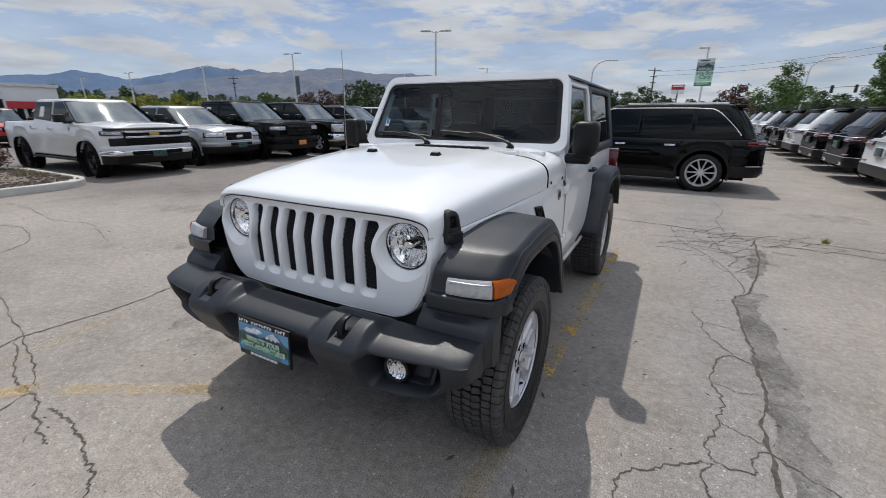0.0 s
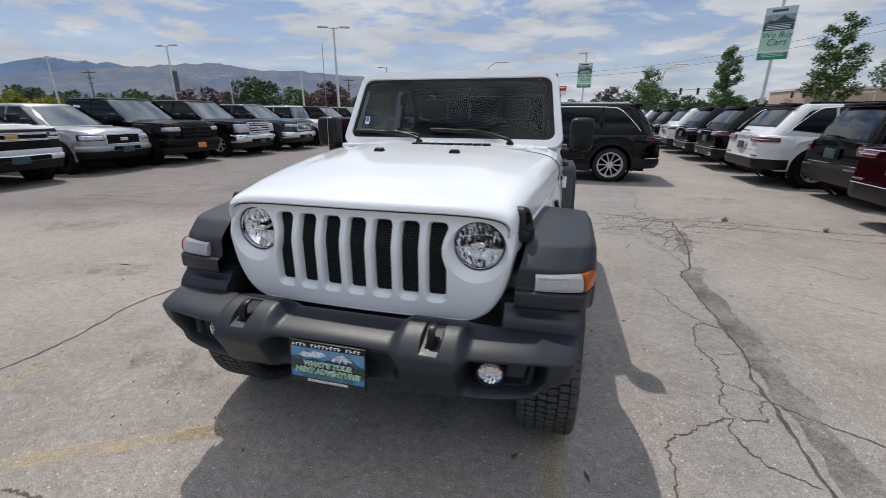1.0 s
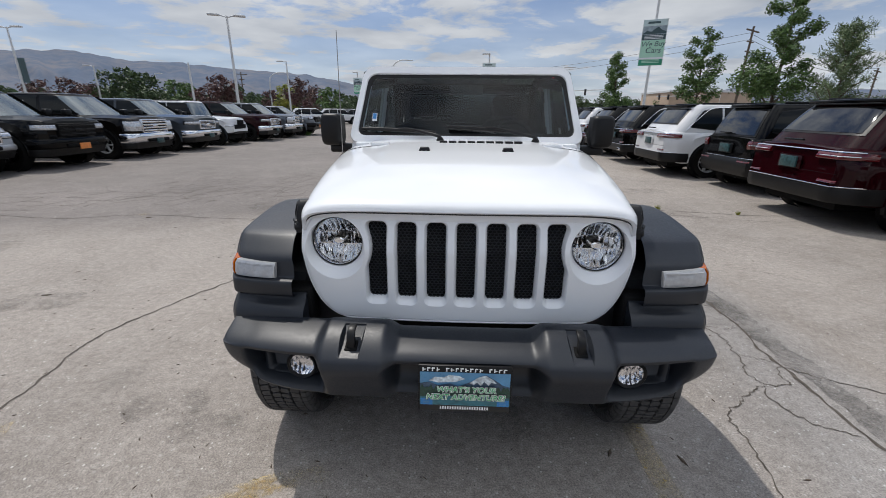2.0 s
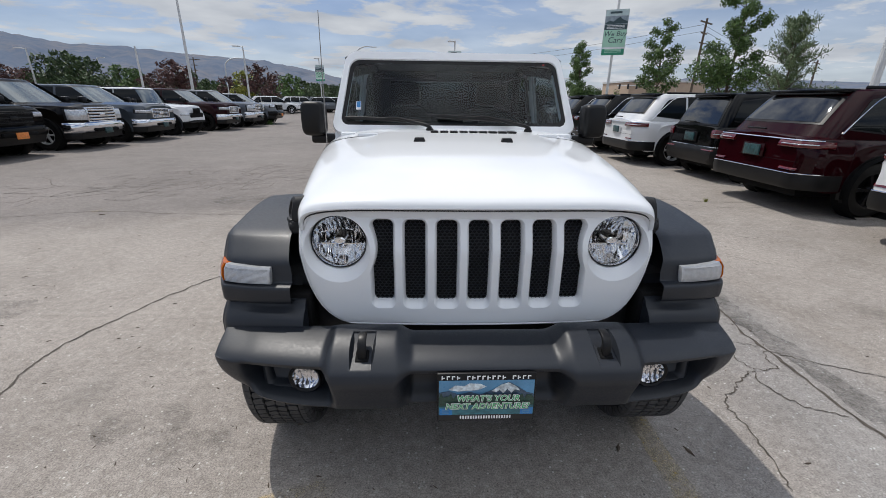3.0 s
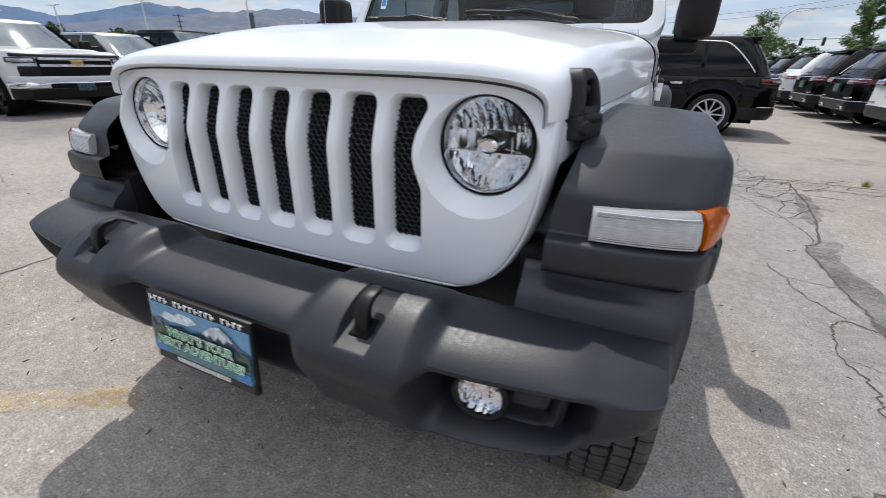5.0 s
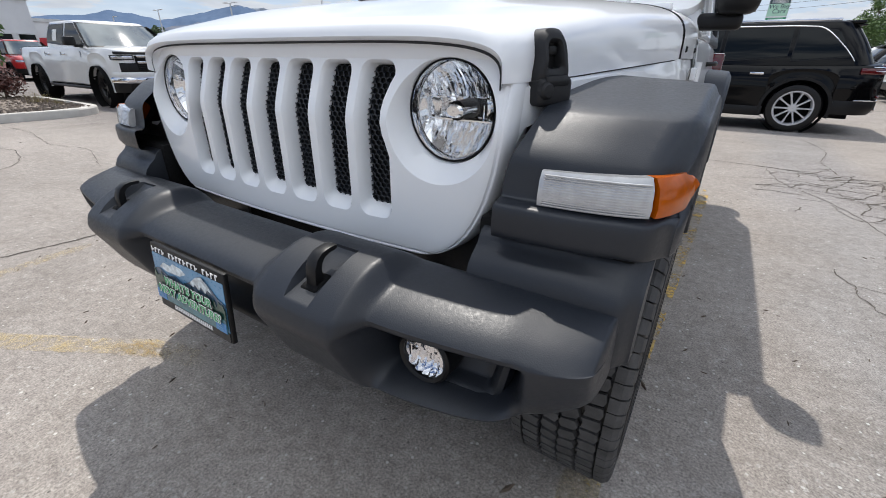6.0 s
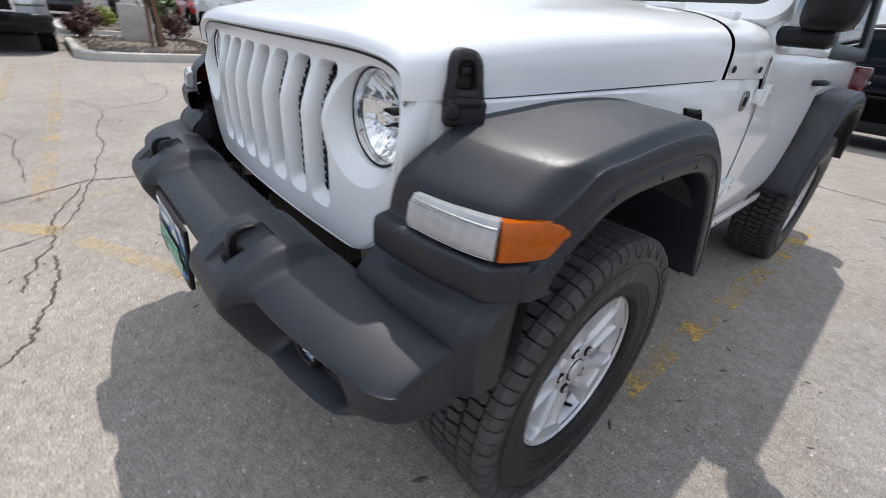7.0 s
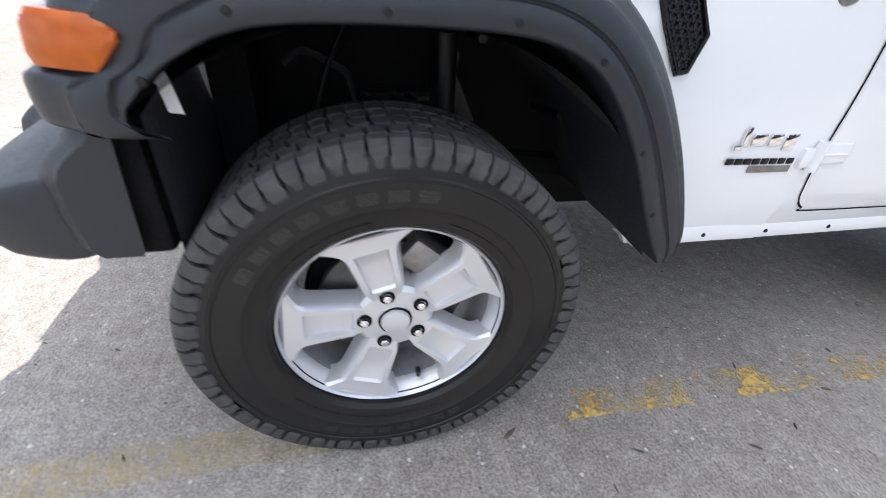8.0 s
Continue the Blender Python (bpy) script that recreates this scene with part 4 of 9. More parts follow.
def flare(outer, inner, shift, nose, name):
    xs = [0.655, 0.69, 0.73, 0.77, 0.81, 0.84, 0.865, 0.885, 0.90, 0.912, 0.918, 0.924, 0.930, 0.934, 0.936, 0.937]
    rings = [[(x, y + shift, z) for x, y, z in flare_ring(x, outer, inner, nose)] for x in xs]
    n_o = (len(outer) - 1) * 5 + 1
    # moulded lip: the rim round the opening stands back a little
    v, f = loft(rings, True, (False, False))
    # outer face, from the outer edge to the opening, with a step in it
    last, m = rings[-1], len(rings[-1])
    o_pts, i_pts = last[:n_o], last[n_o:]
    K = 60

    def resample(p):
        d = [0.0]
        for a, b in zip(p, p[1:]):
            d.append(d[-1] + (Vector(a) - Vector(b)).length)
        return [Vector([float(np.interp(d[-1] * k / K, d, [q[c] for q in p])) for c in range(3)]) for k in range(K + 1)]

    a, b = resample(o_pts), resample(i_pts[::-1])
    strips = []
    for t, dx in ((0.0, 0.0), (0.10, 0.0045), (0.38, 0.0085), (0.44, 0.0085), (0.475, 0.0035), (0.50, 0.0030), (0.54, 0.0065), (0.92, 0.0075), (0.97, 0.0045), (1.0, -0.002)):
        strips.append([tuple(a[k].lerp(b[k], t) + Vector((dx, 0, 0))) for k in range(K + 1)])
    face = loft(strips, False, (False, False))
    inside = [[(x, y, z) for x, y, z in strips[-1]], [(x - 0.012, y, z + 0.003) for x, y, z in strips[-1]], [(x - 0.045, y, z + 0.006) for x, y, z in strips[-1]]]
    lipf = loft(inside, False, (False, False))
    vv, ff = joined([(v, f), face, lipf])
    if nose:
        # the nose draws in towards the grille, less so at the ledge under the lamps; its inner edge leans outwards as it rises
        vv = [(0.652 + (x - 0.655) * (1 - (0.115 - 0.085 * ease(0.888, 0.874, z)) * ease(-0.27, -0.47, y)) + 0.022 * ease(0.90, 1.03, z) * ease(0.80, 0.66, x) * ease(-0.20, -0.32, y), y, z) for x, y, z in vv]
    both(name, vv, ff, M["plastic"], label="satin black plastic fender flare", smooth=50)


flare(FL_O, FL_I, 0.0, True, "front_flare")
RE_O = [(-0.60, 0.535), (-0.615, 0.56), (-0.57, 0.66), (-0.49, 0.80), (-0.40, 0.93), (-0.30, 1.01), (-0.18, 1.045), (0.0, 1.055), (0.18, 1.05), (0.32, 1.02), (0.43, 0.93), (0.52, 0.80), (0.60, 0.66), (0.62, 0.60)]
RE_I = [(0.57, 0.60), (0.50, 0.70), (0.42, 0.82), (0.33, 0.90), (0.2, 0.94), (0.0, 0.945), (-0.2, 0.94), (-0.32, 0.90), (-0.41, 0.80), (-0.49, 0.67), (-0.555, 0.535)]
flare(RE_O, RE_I, 2.46, False, "rear_flare")

# turn lamps let into the flares' noses
PLAN = smooth_line([(0.722, -0.466, 0), (0.79, -0.459, 0), (0.85, -0.447, 0), (0.890, -0.431, 0), (0.909, -0.404, 0), (0.9225, -0.37, 0), (0.9325, -0.335, 0), (0.9385, -0.308, 0)], 6)


def lamp_strip(points, z_lo, z_hi, push=0.0):
    rings = []
    for k, p in enumerate(points):
        t = k / (len(points) - 1)
        lo, hi = z_lo(t), z_hi(t)
        a, b = points[max(k - 1, 0)], points[min(k + 1, len(points) - 1)]
        n = Vector(((b - a).y, -(b - a).x, 0)).normalized()
        o, i = p + n * (0.0005 + push), p - n * 0.03
        back = 0.012 * (hi - 0.86) / 0.09
        m = n * 0.003
        rings.append([(o.x, o.y, lo), (o.x + m.x, o.y + m.y, lo + 0.25 * (hi - lo)), (o.x + m.x - n.x * 0.005, o.y + m.y - n.y * 0.005, lo + 0.75 * (hi - lo)), (o.x - n.x * 0.013, o.y - n.y * 0.013, hi), (i.x, i.y, hi), (i.x, i.y, lo)])
    return loft(rings)


both("turn_lamp", *lamp_strip(PLAN[:19], lambda t: 0.880, lambda t: 0.936 + 0.005 * t), M["ribbed_clear"], label="clear fluted turn lamp")
both("side_marker", *lamp_strip(PLAN[19:40], lambda t: 0.8815 + 0.034 * max(0.0, (t - 0.70) / 0.30), lambda t: 0.9415 - 0.002 * t - 0.012 * max(0.0, (t - 0.88) / 0.12), 0.004), M["amber"], label="amber side marker lens")
# steel strip added for the satin highlight along the plastic ledge
both("lamp_trim", *lamp_strip(PLAN[:20], lambda t: 0.866, lambda t: 0.8765, 0.006), M["steel"], label="steel strip for the highlight on the lamp ledge")

# panel between flare and bumper: a sloping shelf with a pressed step, wrapped round to the side
rings = []
for x in (0.615, 0.625, 0.64, 0.67, 0.69, 0.74, 0.80, 0.835, 0.86, 0.876, 0.886, 0.896, 0.904, 0.909, 0.911):
    b = 0.016 * ease(0.70, 0.88, x) + 0.034 * ease(0.874, 0.912, x) ** 1.5
    low = 0.705 - 0.092 * ease(0.870, 0.880, x)
    k = ease(0.645, 0.69, x) * (1 - ease(0.80, 0.85, x))
    end = 0.010 * ease(0.895, 0.911, x)
    ring = [(-0.38, 0.816 - end), (-0.435, 0.815 - end), (-0.452, 0.808 - end), (-0.460 + 0.004 * k, 0.797 - end), (-0.466 + 0.005 * k, 0.786), (-0.474 - 0.006 * k, 0.779 - 0.001 * k), (-0.488 - 0.004 * k, 0.768 + 0.005 * k), (-0.500, 0.754), (-0.508, 0.735), (-0.508, min(0.72, low + 0.06)), (-0.503, low + 0.012), (-0.490, low), (-0.425, low), (-0.412, low + 0.01)]
    rings.append([(x, y + b * ease(-0.36, -0.46, y), z) for y, z in ring])
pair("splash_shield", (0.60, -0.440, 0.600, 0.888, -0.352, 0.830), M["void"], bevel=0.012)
both("fender_extension", *loft(rings), M["plastic"], label="black lower fender panel", smooth=45)

# white fender sides between hood and flare, running back to the door
SIDE_X = [(-0.37, 0.628), (-0.30, 0.652), (-0.2, 0.672), (0.2, 0.727), (0.64, 0.786), (0.80, 0.796), (1.0, 0.800), (2.2, 0.800), (3.2, 0.785)]
ARCH = [(-0.41, 0.86), (-0.36, 0.98), (-0.25, 1.01), (0.1, 1.01), (0.25, 0.97), (0.36, 0.90), (0.46, 0.76), (0.54, 0.60), (0.565, 0.47), (1.0, 0.47)]
rings = []
for y in [-0.37, -0.35, -0.32, -0.28] + list(np.linspace(-0.2, 0.64, 20)) + [0.70, 0.80, 0.90, 0.985]:
    x, zt, zb = at(SIDE_X, y), at(HOOD_S, min(y, 0.64)) - 0.004, at(ARCH, y)
    if y > 0.63:
        zt = 1.106
    bulge = lambda z: 0.012 * math.sin(math.pi * min(1.0, max(0.0, (z - 0.45) / 0.65))) - 0.015 * ease(0.62, 0.47, z)
    col = []
    for k in range(13):
        z = zt + (zb - zt) * k / 12
        col.append((x + bulge(z), y, z))
    col[0] = (col[0][0] - 0.010, y, zt + 0.0005)
    rings.append([(col[0][0] - 0.03, y, zt - 0.012)] + col + [(col[-1][0] - 0.02, y, zb)])
both("fender", *loft(rings, False, (False, False)), M["rover_white"], label="white front fender and cowl side", smooth=40)

# cowl: the deck between hood and windscreen, and its upright sides
rings = []
for y in (0.652, 0.66, 0.72, 0.80, 0.88, 0.96, 1.02):
    w = at(SIDE_X, y) - 0.004
    zt = 1.286 + 0.010 * ease(0.65, 0.95, y)
    ring = []
    for k in range(33):
        a = math.pi * k / 32
        c, s = math.cos(a), math.sin(a)
        x = w * math.copysign(abs(c) ** (2 / 6.0), c)
        ring.append((x, y, 1.108 + (zt - 1.108) * abs(s) ** (2 / 4.6) + 0.012 * (1 - (x / w) ** 2)))
    rings.append(ring)
link("cowl", *loft(rings, False, (False, False)), M["rover_white"], rover, smooth=40)
for k in range(9):
    x = -0.16 + 0.058 * k
    boxed("cowl_vent_slot", (x, 0.735, 1.300, x + 0.045, 0.80, 1.3125), M["trim_black"], rover, "", 0.0, pose(0, 0, 0.0))
boxed("cowl_gap", (-0.70, 0.640, 1.10, 0.70, 0.653, 1.262), M["void"], rover)

# body tub behind the cowl, door panels laid on it
rings = []
for y in (0.985, 1.0, 1.2, 1.6, 1.98, 2.2, 2.6, 3.0, 3.2, 3.26):
    x, e = at(SIDE_X, y), 0.04 * ease(3.15, 3.26, y)
    arch = 0.47
    if abs(y - 2.46) < 0.62:
        arch = 0.99
    ring = [(x - 0.16 - e, y, arch), (x - 0.03 - e, y, arch), (x - 0.012 - e, y, arch + 0.02), (x + 0.002 - e, y, max(0.62, arch + 0.03)), (x + 0.010 - e, y, max(0.85, arch + 0.06)), (x + 0.004 - e, y, 1.10), (x - 0.004 - e, y, 1.17), (x - 0.02 - e, y, 1.195), (x - 0.10 - e, y, 1.20)]
    rings.append(ring)
both("body_side", *loft(rings, False, (False, False)), M["rover_white"], label="white body side", smooth=40)
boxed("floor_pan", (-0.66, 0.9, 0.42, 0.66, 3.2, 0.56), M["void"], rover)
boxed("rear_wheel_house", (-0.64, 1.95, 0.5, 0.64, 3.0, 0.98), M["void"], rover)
boxed("tailgate", (-0.745, 3.20, 0.55, 0.745, 3.262, 1.195), M["rover_white"], rover, "", 0.012)
rocker = [[(0.70, y, 0.475), (0.79, y, 0.475), (0.795, y, 0.50), (0.79, y, 0.52)] for y in (0.60, 1.9)]
both("rocker_seam", *loft(rocker), M["rover_white"])


def door_outline():
    pts = [(0.992, 1.17), (1.010, 0.95), (1.018, 0.72), (1.030, 0.63)]
    pts += [(1.045, 0.590), (1.075, 0.566), (1.12, 0.556)]
    pts += [(1.70, 0.556), (1.80, 0.57), (1.86, 0.61), (1.90, 0.70), (1.97, 0.98), (1.985, 1.17)]
    return pts


out = door_outline()


def skin_x(y, z):
    x = at(SIDE_X, y)
    return x + at([(0.47, -0.03), (0.49, -0.012), (0.62, 0.002), (0.85, 0.010), (1.10, 0.004), (1.17, -0.004), (1.195, -0.02)], z)


def door_panel():
    """Columns from front to back between the door's lower edge and its belt."""
    cols = []
    ysd = sorted({round(p[0], 3) for p in out} | set(np.linspace(1.0, 1.98, 30).round(3)))
    lower = [(0.992, 1.16), (1.010, 0.95), (1.018, 0.72), (1.030, 0.63), (1.045, 0.590), (1.075, 0.566), (1.12, 0.556), (1.70, 0.556), (1.80, 0.57), (1.86, 0.61), (1.90, 0.70), (1.97, 0.98), (1.985, 1.16)]
    for y in ysd:
        z0 = at(lower, y)
        col = [(skin_x(y, z0) - 0.004, y, z0)]
        for k in range(1, 15):
            z = z0 + (1.192 - z0) * k / 14
            col.append((skin_x(y, z) + 0.006, y, z))
        cols.append(col)
    return loft(cols, False, (False, False))


both("door", *door_panel(), M["rover_white"], label="white front door", smooth=40)
rings = []
for y, z in smooth_line([(y, z, 0) for y, z in out], 4) and [(p.x, p.y) for p in smooth_line([(y, z, 0) for y, z in out], 4)]:
    rings.append([(skin_x(y, z) + 0.0022, y - 0.0, z), (skin_x(y, z) + 0.0022, y + (-0.005 if y < 1.5 else 0.005), z - (0.004 if 1.05 < y < 1.85 else 0)), ])
both("door_gap", *loft(rings, False, (False, False)), M["void"], smooth=0)

# windscreen
FR = Vector((0, 0.470, 0.883))
BASE = Vector((0, 0.972, 1.290))


def screen_loop(u0, u1, w0, w1, r, lift=0.0, n=8):
    """A rounded trapezium in the plane of the windscreen."""
    pts = []
    for su, sw, a0 in ((u1, 1, 0), (u1, -1, 90), (u0, -1, 180), (u0, 1, 270)):
        for k in range(n):
            a = radians(a0 + 90 * k / (n - 1))
            du = -r if su == u1 else r
            u = su + du + r * math.sin(a)
            w = w0 + (w1 - w0) * (u - u0) / (u1 - u0)
            x = sw * (w - r) + r * math.cos(a)
            p = BASE + FR * u + Vector((x, 0.0, 0.0))
            p += Vector((0, -0.883, 0.470)) * lift
            p.y += 0.035 * (x / 0.75) ** 2
            pts.append(p)
    return pts


outer_f = screen_loop(-0.015, 0.548, 0.795, 0.708, 0.075, 0.018)
outer_m = screen_loop(-0.02, 0.556, 0.802, 0.716, 0.08, 0.0)
inner_f = screen_loop(0.036, 0.497, 0.742, 0.682, 0.06, 0.016)
inner_b = screen_loop(0.040, 0.493, 0.738, 0.678, 0.058, -0.006)
outer_b = screen_loop(-0.02, 0.556, 0.795, 0.712, 0.08, -0.07)
link("windscreen_frame", *loft([outer_b, outer_m, outer_f, inner_f, inner_b], True, (False, False)), M["rover_white"], rover, smooth=38)
rub = [screen_loop(0.037, 0.496, 0.741, 0.681, 0.06, 0.004), screen_loop(0.066, 0.470, 0.712, 0.656, 0.05, 0.002)]
link("windscreen_border", *loft(rub, True, (False, False)), M["trim_black"], rover, "black ceramic border")
pane = [screen_loop(0.036, 0.497, 0.742, 0.682, 0.06, 0.0), screen_loop(0.15, 0.38, 0.4, 0.36, 0.06, 0.0)]
link("windscreen", *loft(pane, True, (False, True)), M["glass"], rover, "clear windscreen", smooth=60).visible_shadow = False

# black hard top
rings = []
for y, dz, dw in ((1.225, -0.05, 0.0), (1.228, -0.022, 0.0), (1.24, -0.006, 0.0), (1.28, 0.0, 0.0), (1.6, 0.006, 0.0), (2.4, 0.006, -0.005), (3.1, 0.0, -0.01), (3.2, -0.012, -0.02), (3.24, -0.05, -0.03)):
    w = 0.722 + dw
    ring = []
    for k in range(29):
        a = math.pi * k / 28
        c, s = math.cos(a), math.sin(a)
        ring.append((w * math.copysign(abs(c) ** (2 / 7.0), c), y, 1.735 + (0.038 + dz * 0.7) * abs(s) ** (2 / 3.0)))
    rings.append(ring)
link("hard_top_roof", *loft(rings, False, (False, False)), M["plastic"], rover, "textured black hard top", smooth=45)
for x in (-0.45, -0.15, 0.15, 0.45):
    boxed("roof_rib", (x - 0.05, 1.35, 1.768, x + 0.05, 3.1, 1.7815), M["plastic"], rover, "", 0.006)


def side_at(z):
    return 0.795 + (0.705 - 0.795) * (z - 1.19) / (1.735 - 1.19)


def side_frame(name, outer, inner, material, thick=0.045, label=""):
    o = smooth_line([(y, z, 0) for y, z in outer], 4, True)
    i = smooth_line([(y, z, 0) for y, z in inner], 4, True)
    rings = [[(side_at(p.y) - thick, p.x, p.y) for p in o], [(side_at(p.y) - 0.004, p.x, p.y) for p in o], [(side_at(p.y), p.x, p.y) for p in [a.lerp(b, 0.15) for a, b in zip(o, i)]], [(side_at(p.y), p.x, p.y) for p in [a.lerp(b, 0.85) for a, b in zip(o, i)]], [(side_at(p.y) - 0.006, p.x, p.y) for p in i], [(side_at(p.y) - thick, p.x, p.y) for p in i]]
    both(name, *loft(rings, True, (False, False)), material, label=label, smooth=40)
    return i


def quad_loop(a, b, c, d, n=4, pull=0.05):
    """A four-cornered loop with points near the corners, which keeps it nearly straight when smoothed."""
    pts, q = [], [Vector((*p, 0)) for p in (a, b, c, d)]
    for k in range(4):
        p, nx = q[k], q[(k + 1) % 4]
        e = (nx - p).normalized()
        L = (nx - p).length
        pts += [p + e * pull, p + e * L / 2, nx - e * pull]
    return [(p.x, p.y) for p in pts]


i = side_frame("door_frame", quad_loop((0.985, 1.19), (1.235, 1.735), (1.975, 1.735), (1.985, 1.19)), quad_loop((1.085, 1.225), (1.275, 1.69), (1.925, 1.69), (1.935, 1.225)), M["rover_white"], label="white door window frame")
both("door_glass", [(side_at(p.y) - 0.02, p.x, p.y) for p in i], [tuple(range(len(i)))], M["shop_glass"], label="dark side glass")
i = side_frame("top_side", quad_loop((1.99, 1.19), (1.98, 1.738), (3.20, 1.738), (3.22, 1.19)), quad_loop((2.10, 1.26), (2.09, 1.68), (3.02, 1.68), (3.05, 1.26)), M["plastic"], label="black hard top side")
both("quarter_glass", [(side_at(p.y) - 0.02, p.x, p.y) for p in i], [tuple(range(len(i)))], M["shop_glass"], label="dark quarter glass")
boxed("rear_glass", (-0.58, 3.195, 1.24, 0.58, 3.215, 1.68), M["shop_glass"], rover)
for dims in ((-0.70, 3.16, 1.19, -0.58, 3.235, 1.74), (0.58, 3.16, 1.19, 0.70, 3.235, 1.74), (-0.70, 3.16, 1.68, 0.70, 3.235, 1.76)):
    boxed("rear_top_frame", dims, M["plastic"], rover, "", 0.01)
pair("tail_lamp", (0.70, 3.17, 0.92, 0.86, 3.32, 1.16), M["tail_red"], bevel=0.015)
boxed("rear_bumper", (-0.78, 3.20, 0.52, 0.78, 3.42, 0.70), M["plastic"], rover, "", 0.03)

# door mirrors
for side in (1, -1):
    rings = []
    for y, sx, sz, oz in ((0.935, 0.70, 0.75, 0.005), (0.945, 0.90, 0.92, 0.002), (0.97, 1.0, 1.0, 0.0), (1.03, 1.0, 1.0, 0.0), (1.06, 0.96, 0.97, 0.0)):
        ring = []
        for k in range(32):
            a = 2 * math.pi * k / 32
            c, s = math.cos(a), math.sin(a)
            ring.append((side * (0.900 + 0.073 * sx * math.copysign(abs(c) ** 0.42, c)), y + 0.02 * (side * 0) + 0.0, 1.366 + oz + 0.104 * sz * math.copysign(abs(s) ** 0.42, s)))
        rings.append(ring if side > 0 else ring[::-1])
    mir = link("door_mirror", *loft(rings), M["trim_black"], rover, "black square door mirror", smooth=50)
    bm = bmesh.new()
    box(bm, -0.064, 1.0605, -0.093, 0.064, 1.0645, 0.093, 0.001, 1, Matrix.Translation((side * 0.900, 0.0, 1.366)))
    part("mirror_glass", bm, M["chrome"], mir)
    bm = bmesh.new()
    a, b = sorted((side * 0.775, side * 0.93))
    box(bm, a, 1.0, 1.212, b, 1.09, 1.272, 0.018, 3)
    part("mirror_arm", bm, M["trim_black"], mir)
# ribs inside the turn lamps, under a clear cover
for side in (1, -1):
    pieces = []
    for k in range(13):
        z = 0.8835 + 0.0040 * k
        lean = 0.0055 * max(0.0, (z - 0.895) / 0.03)
        pts = []
        for p in PLAN[1:18]:
            pts.append((side * p.x, p.y - 0.0028 + lean, z))
        pieces.append(tube(pts, 0.0016, 5))
    tagged(link("lamp_rib", *joined(pieces), M["ribbed_clear"], rover, smooth=40), kind="stuff")
# ---- wheels of the off-road car ----
TR = 0.400  # tyre radius


def tread():
    """Interlocking blocks of an all-terrain tread: centre ribs, side rows and shoulder lugs."""
    pieces, n = [], 72
    base, top = 0.3855, TR

    def block(poly, r0=base, r1=top, chamfer=0.0022):
        gx, ga = sum(p[0] for p in poly) / len(poly), sum(p[1] for p in poly) / len(poly)
        poly = [(gx + (x - gx) * 1.02, ga + (a - ga) * 1.0) for x, a in poly]
        lo = [(x, r0 * math.cos(a), r0 * math.sin(a)) for x, a in poly]
        mid = [(x, (r1 - chamfer) * math.cos(a), (r1 - chamfer) * math.sin(a)) for x, a in poly]
        cx, ca = sum(p[0] for p in poly) / len(poly), sum(p[1] for p in poly) / len(poly)
        hi = [(cx + (x - cx) * 0.96, r1 * math.cos(ca + (a - ca) * 0.96), r1 * math.sin(ca + (a - ca) * 0.96)) for x, a in poly]
        pieces.append(loft([lo, mid, hi], True, (False, True)))

    step = 2 * math.pi / n
    for k in range(n):
        a = k * step
        j = 0.06 * step * math.sin(k * 2.4)
        # centre pair of bent blocks
        block([(-0.036, a + 0.04 * step), (-0.004, a + 0.22 * step), (-0.001, a + 0.50 * step), (-0.008, a + 0.92 * step), (-0.034, a + 0.80 * step), (-0.040, a + 0.45 * step)])
        block([(0.003, a + 0.30 * step + j), (0.034, a + 0.12 * step), (0.041, a + 0.55 * step), (0.036, a + 0.88 * step), (0.006, a + 1.08 * step + j), (0.000, a + 0.7 * step)])
        # second rows
        for s in (-1, 1):
            o = 0.5 * step if s > 0 else 0.25 * step
            block([(s * 0.044, a + o + 0.06 * step), (s * 0.082, a + o - 0.04 * step), (s * 0.086, a + o + 0.40 * step), (s * 0.081, a + o + 0.78 * step), (s * 0.046, a + o + 0.88 * step), (s * 0.049, a + o + 0.5 * step)][:: (1 if s > 0 else -1)])
            # shoulder lugs, reaching over the edge on to the sidewall
            odd = k % 2
            w = 0.96 if odd else 0.92
            steps = ((0.089, TR, 0.0), (0.109, TR - 0.0015, 0.0), (0.1205, TR - 0.011, 0.02), (0.1240, TR - 0.021, 0.07), (0.1250, TR - (0.030 if odd else 0.026), -0.01 if odd else 0.16), (0.1252, TR - (0.043 if odd else 0.031), 0.08 if odd else 0.28))
            lug = [[(s * x, r * math.cos(q), r * math.sin(q)) for q in (a + o + (0.03 + cut) * step, a + o + (w - cut) * step)] for x, r, cut in steps]
            lug2 = [[(s * x, r * math.cos(q), r * math.sin(q)) for q in (a + o + (0.03 + cut) * step, a + o + (w - cut) * step)] for (x, r), cut in zip(((0.089, base - 0.002), (0.104, base - 0.004), (0.1130, TR - 0.022), (0.1160, TR - 0.032), (0.1180, TR - 0.044), (0.1185, TR - 0.052)), [q[2] for q in steps])]
            rings = [[h[0], h[1], l[1], l[0]] for h, l in zip(lug, lug2)]
            pieces.append(loft(rings))
    return joined(pieces)


SIDEWALL = [(0.088, 0.236), (0.104, 0.238), (0.113, 0.246), (0.118, 0.262), (0.1225, 0.285), (0.1228, 0.2855), (0.1240, 0.287), (0.1238, 0.290), (0.1245, 0.310), (0.1240, 0.334), (0.1265, 0.3355), (0.1268, 0.3395), (0.1235, 0.342), (0.1205, 0.360), (0.1155, 0.372), (0.107, 0.381), (0.09, 0.3855), (0.0, 0.3855)]
PROF = SIDEWALL + [(-x, r) for x, r in SIDEWALL[-2::-1]] + [(-0.088, 0.225), (0.088, 0.225), (0.088, 0.236)]


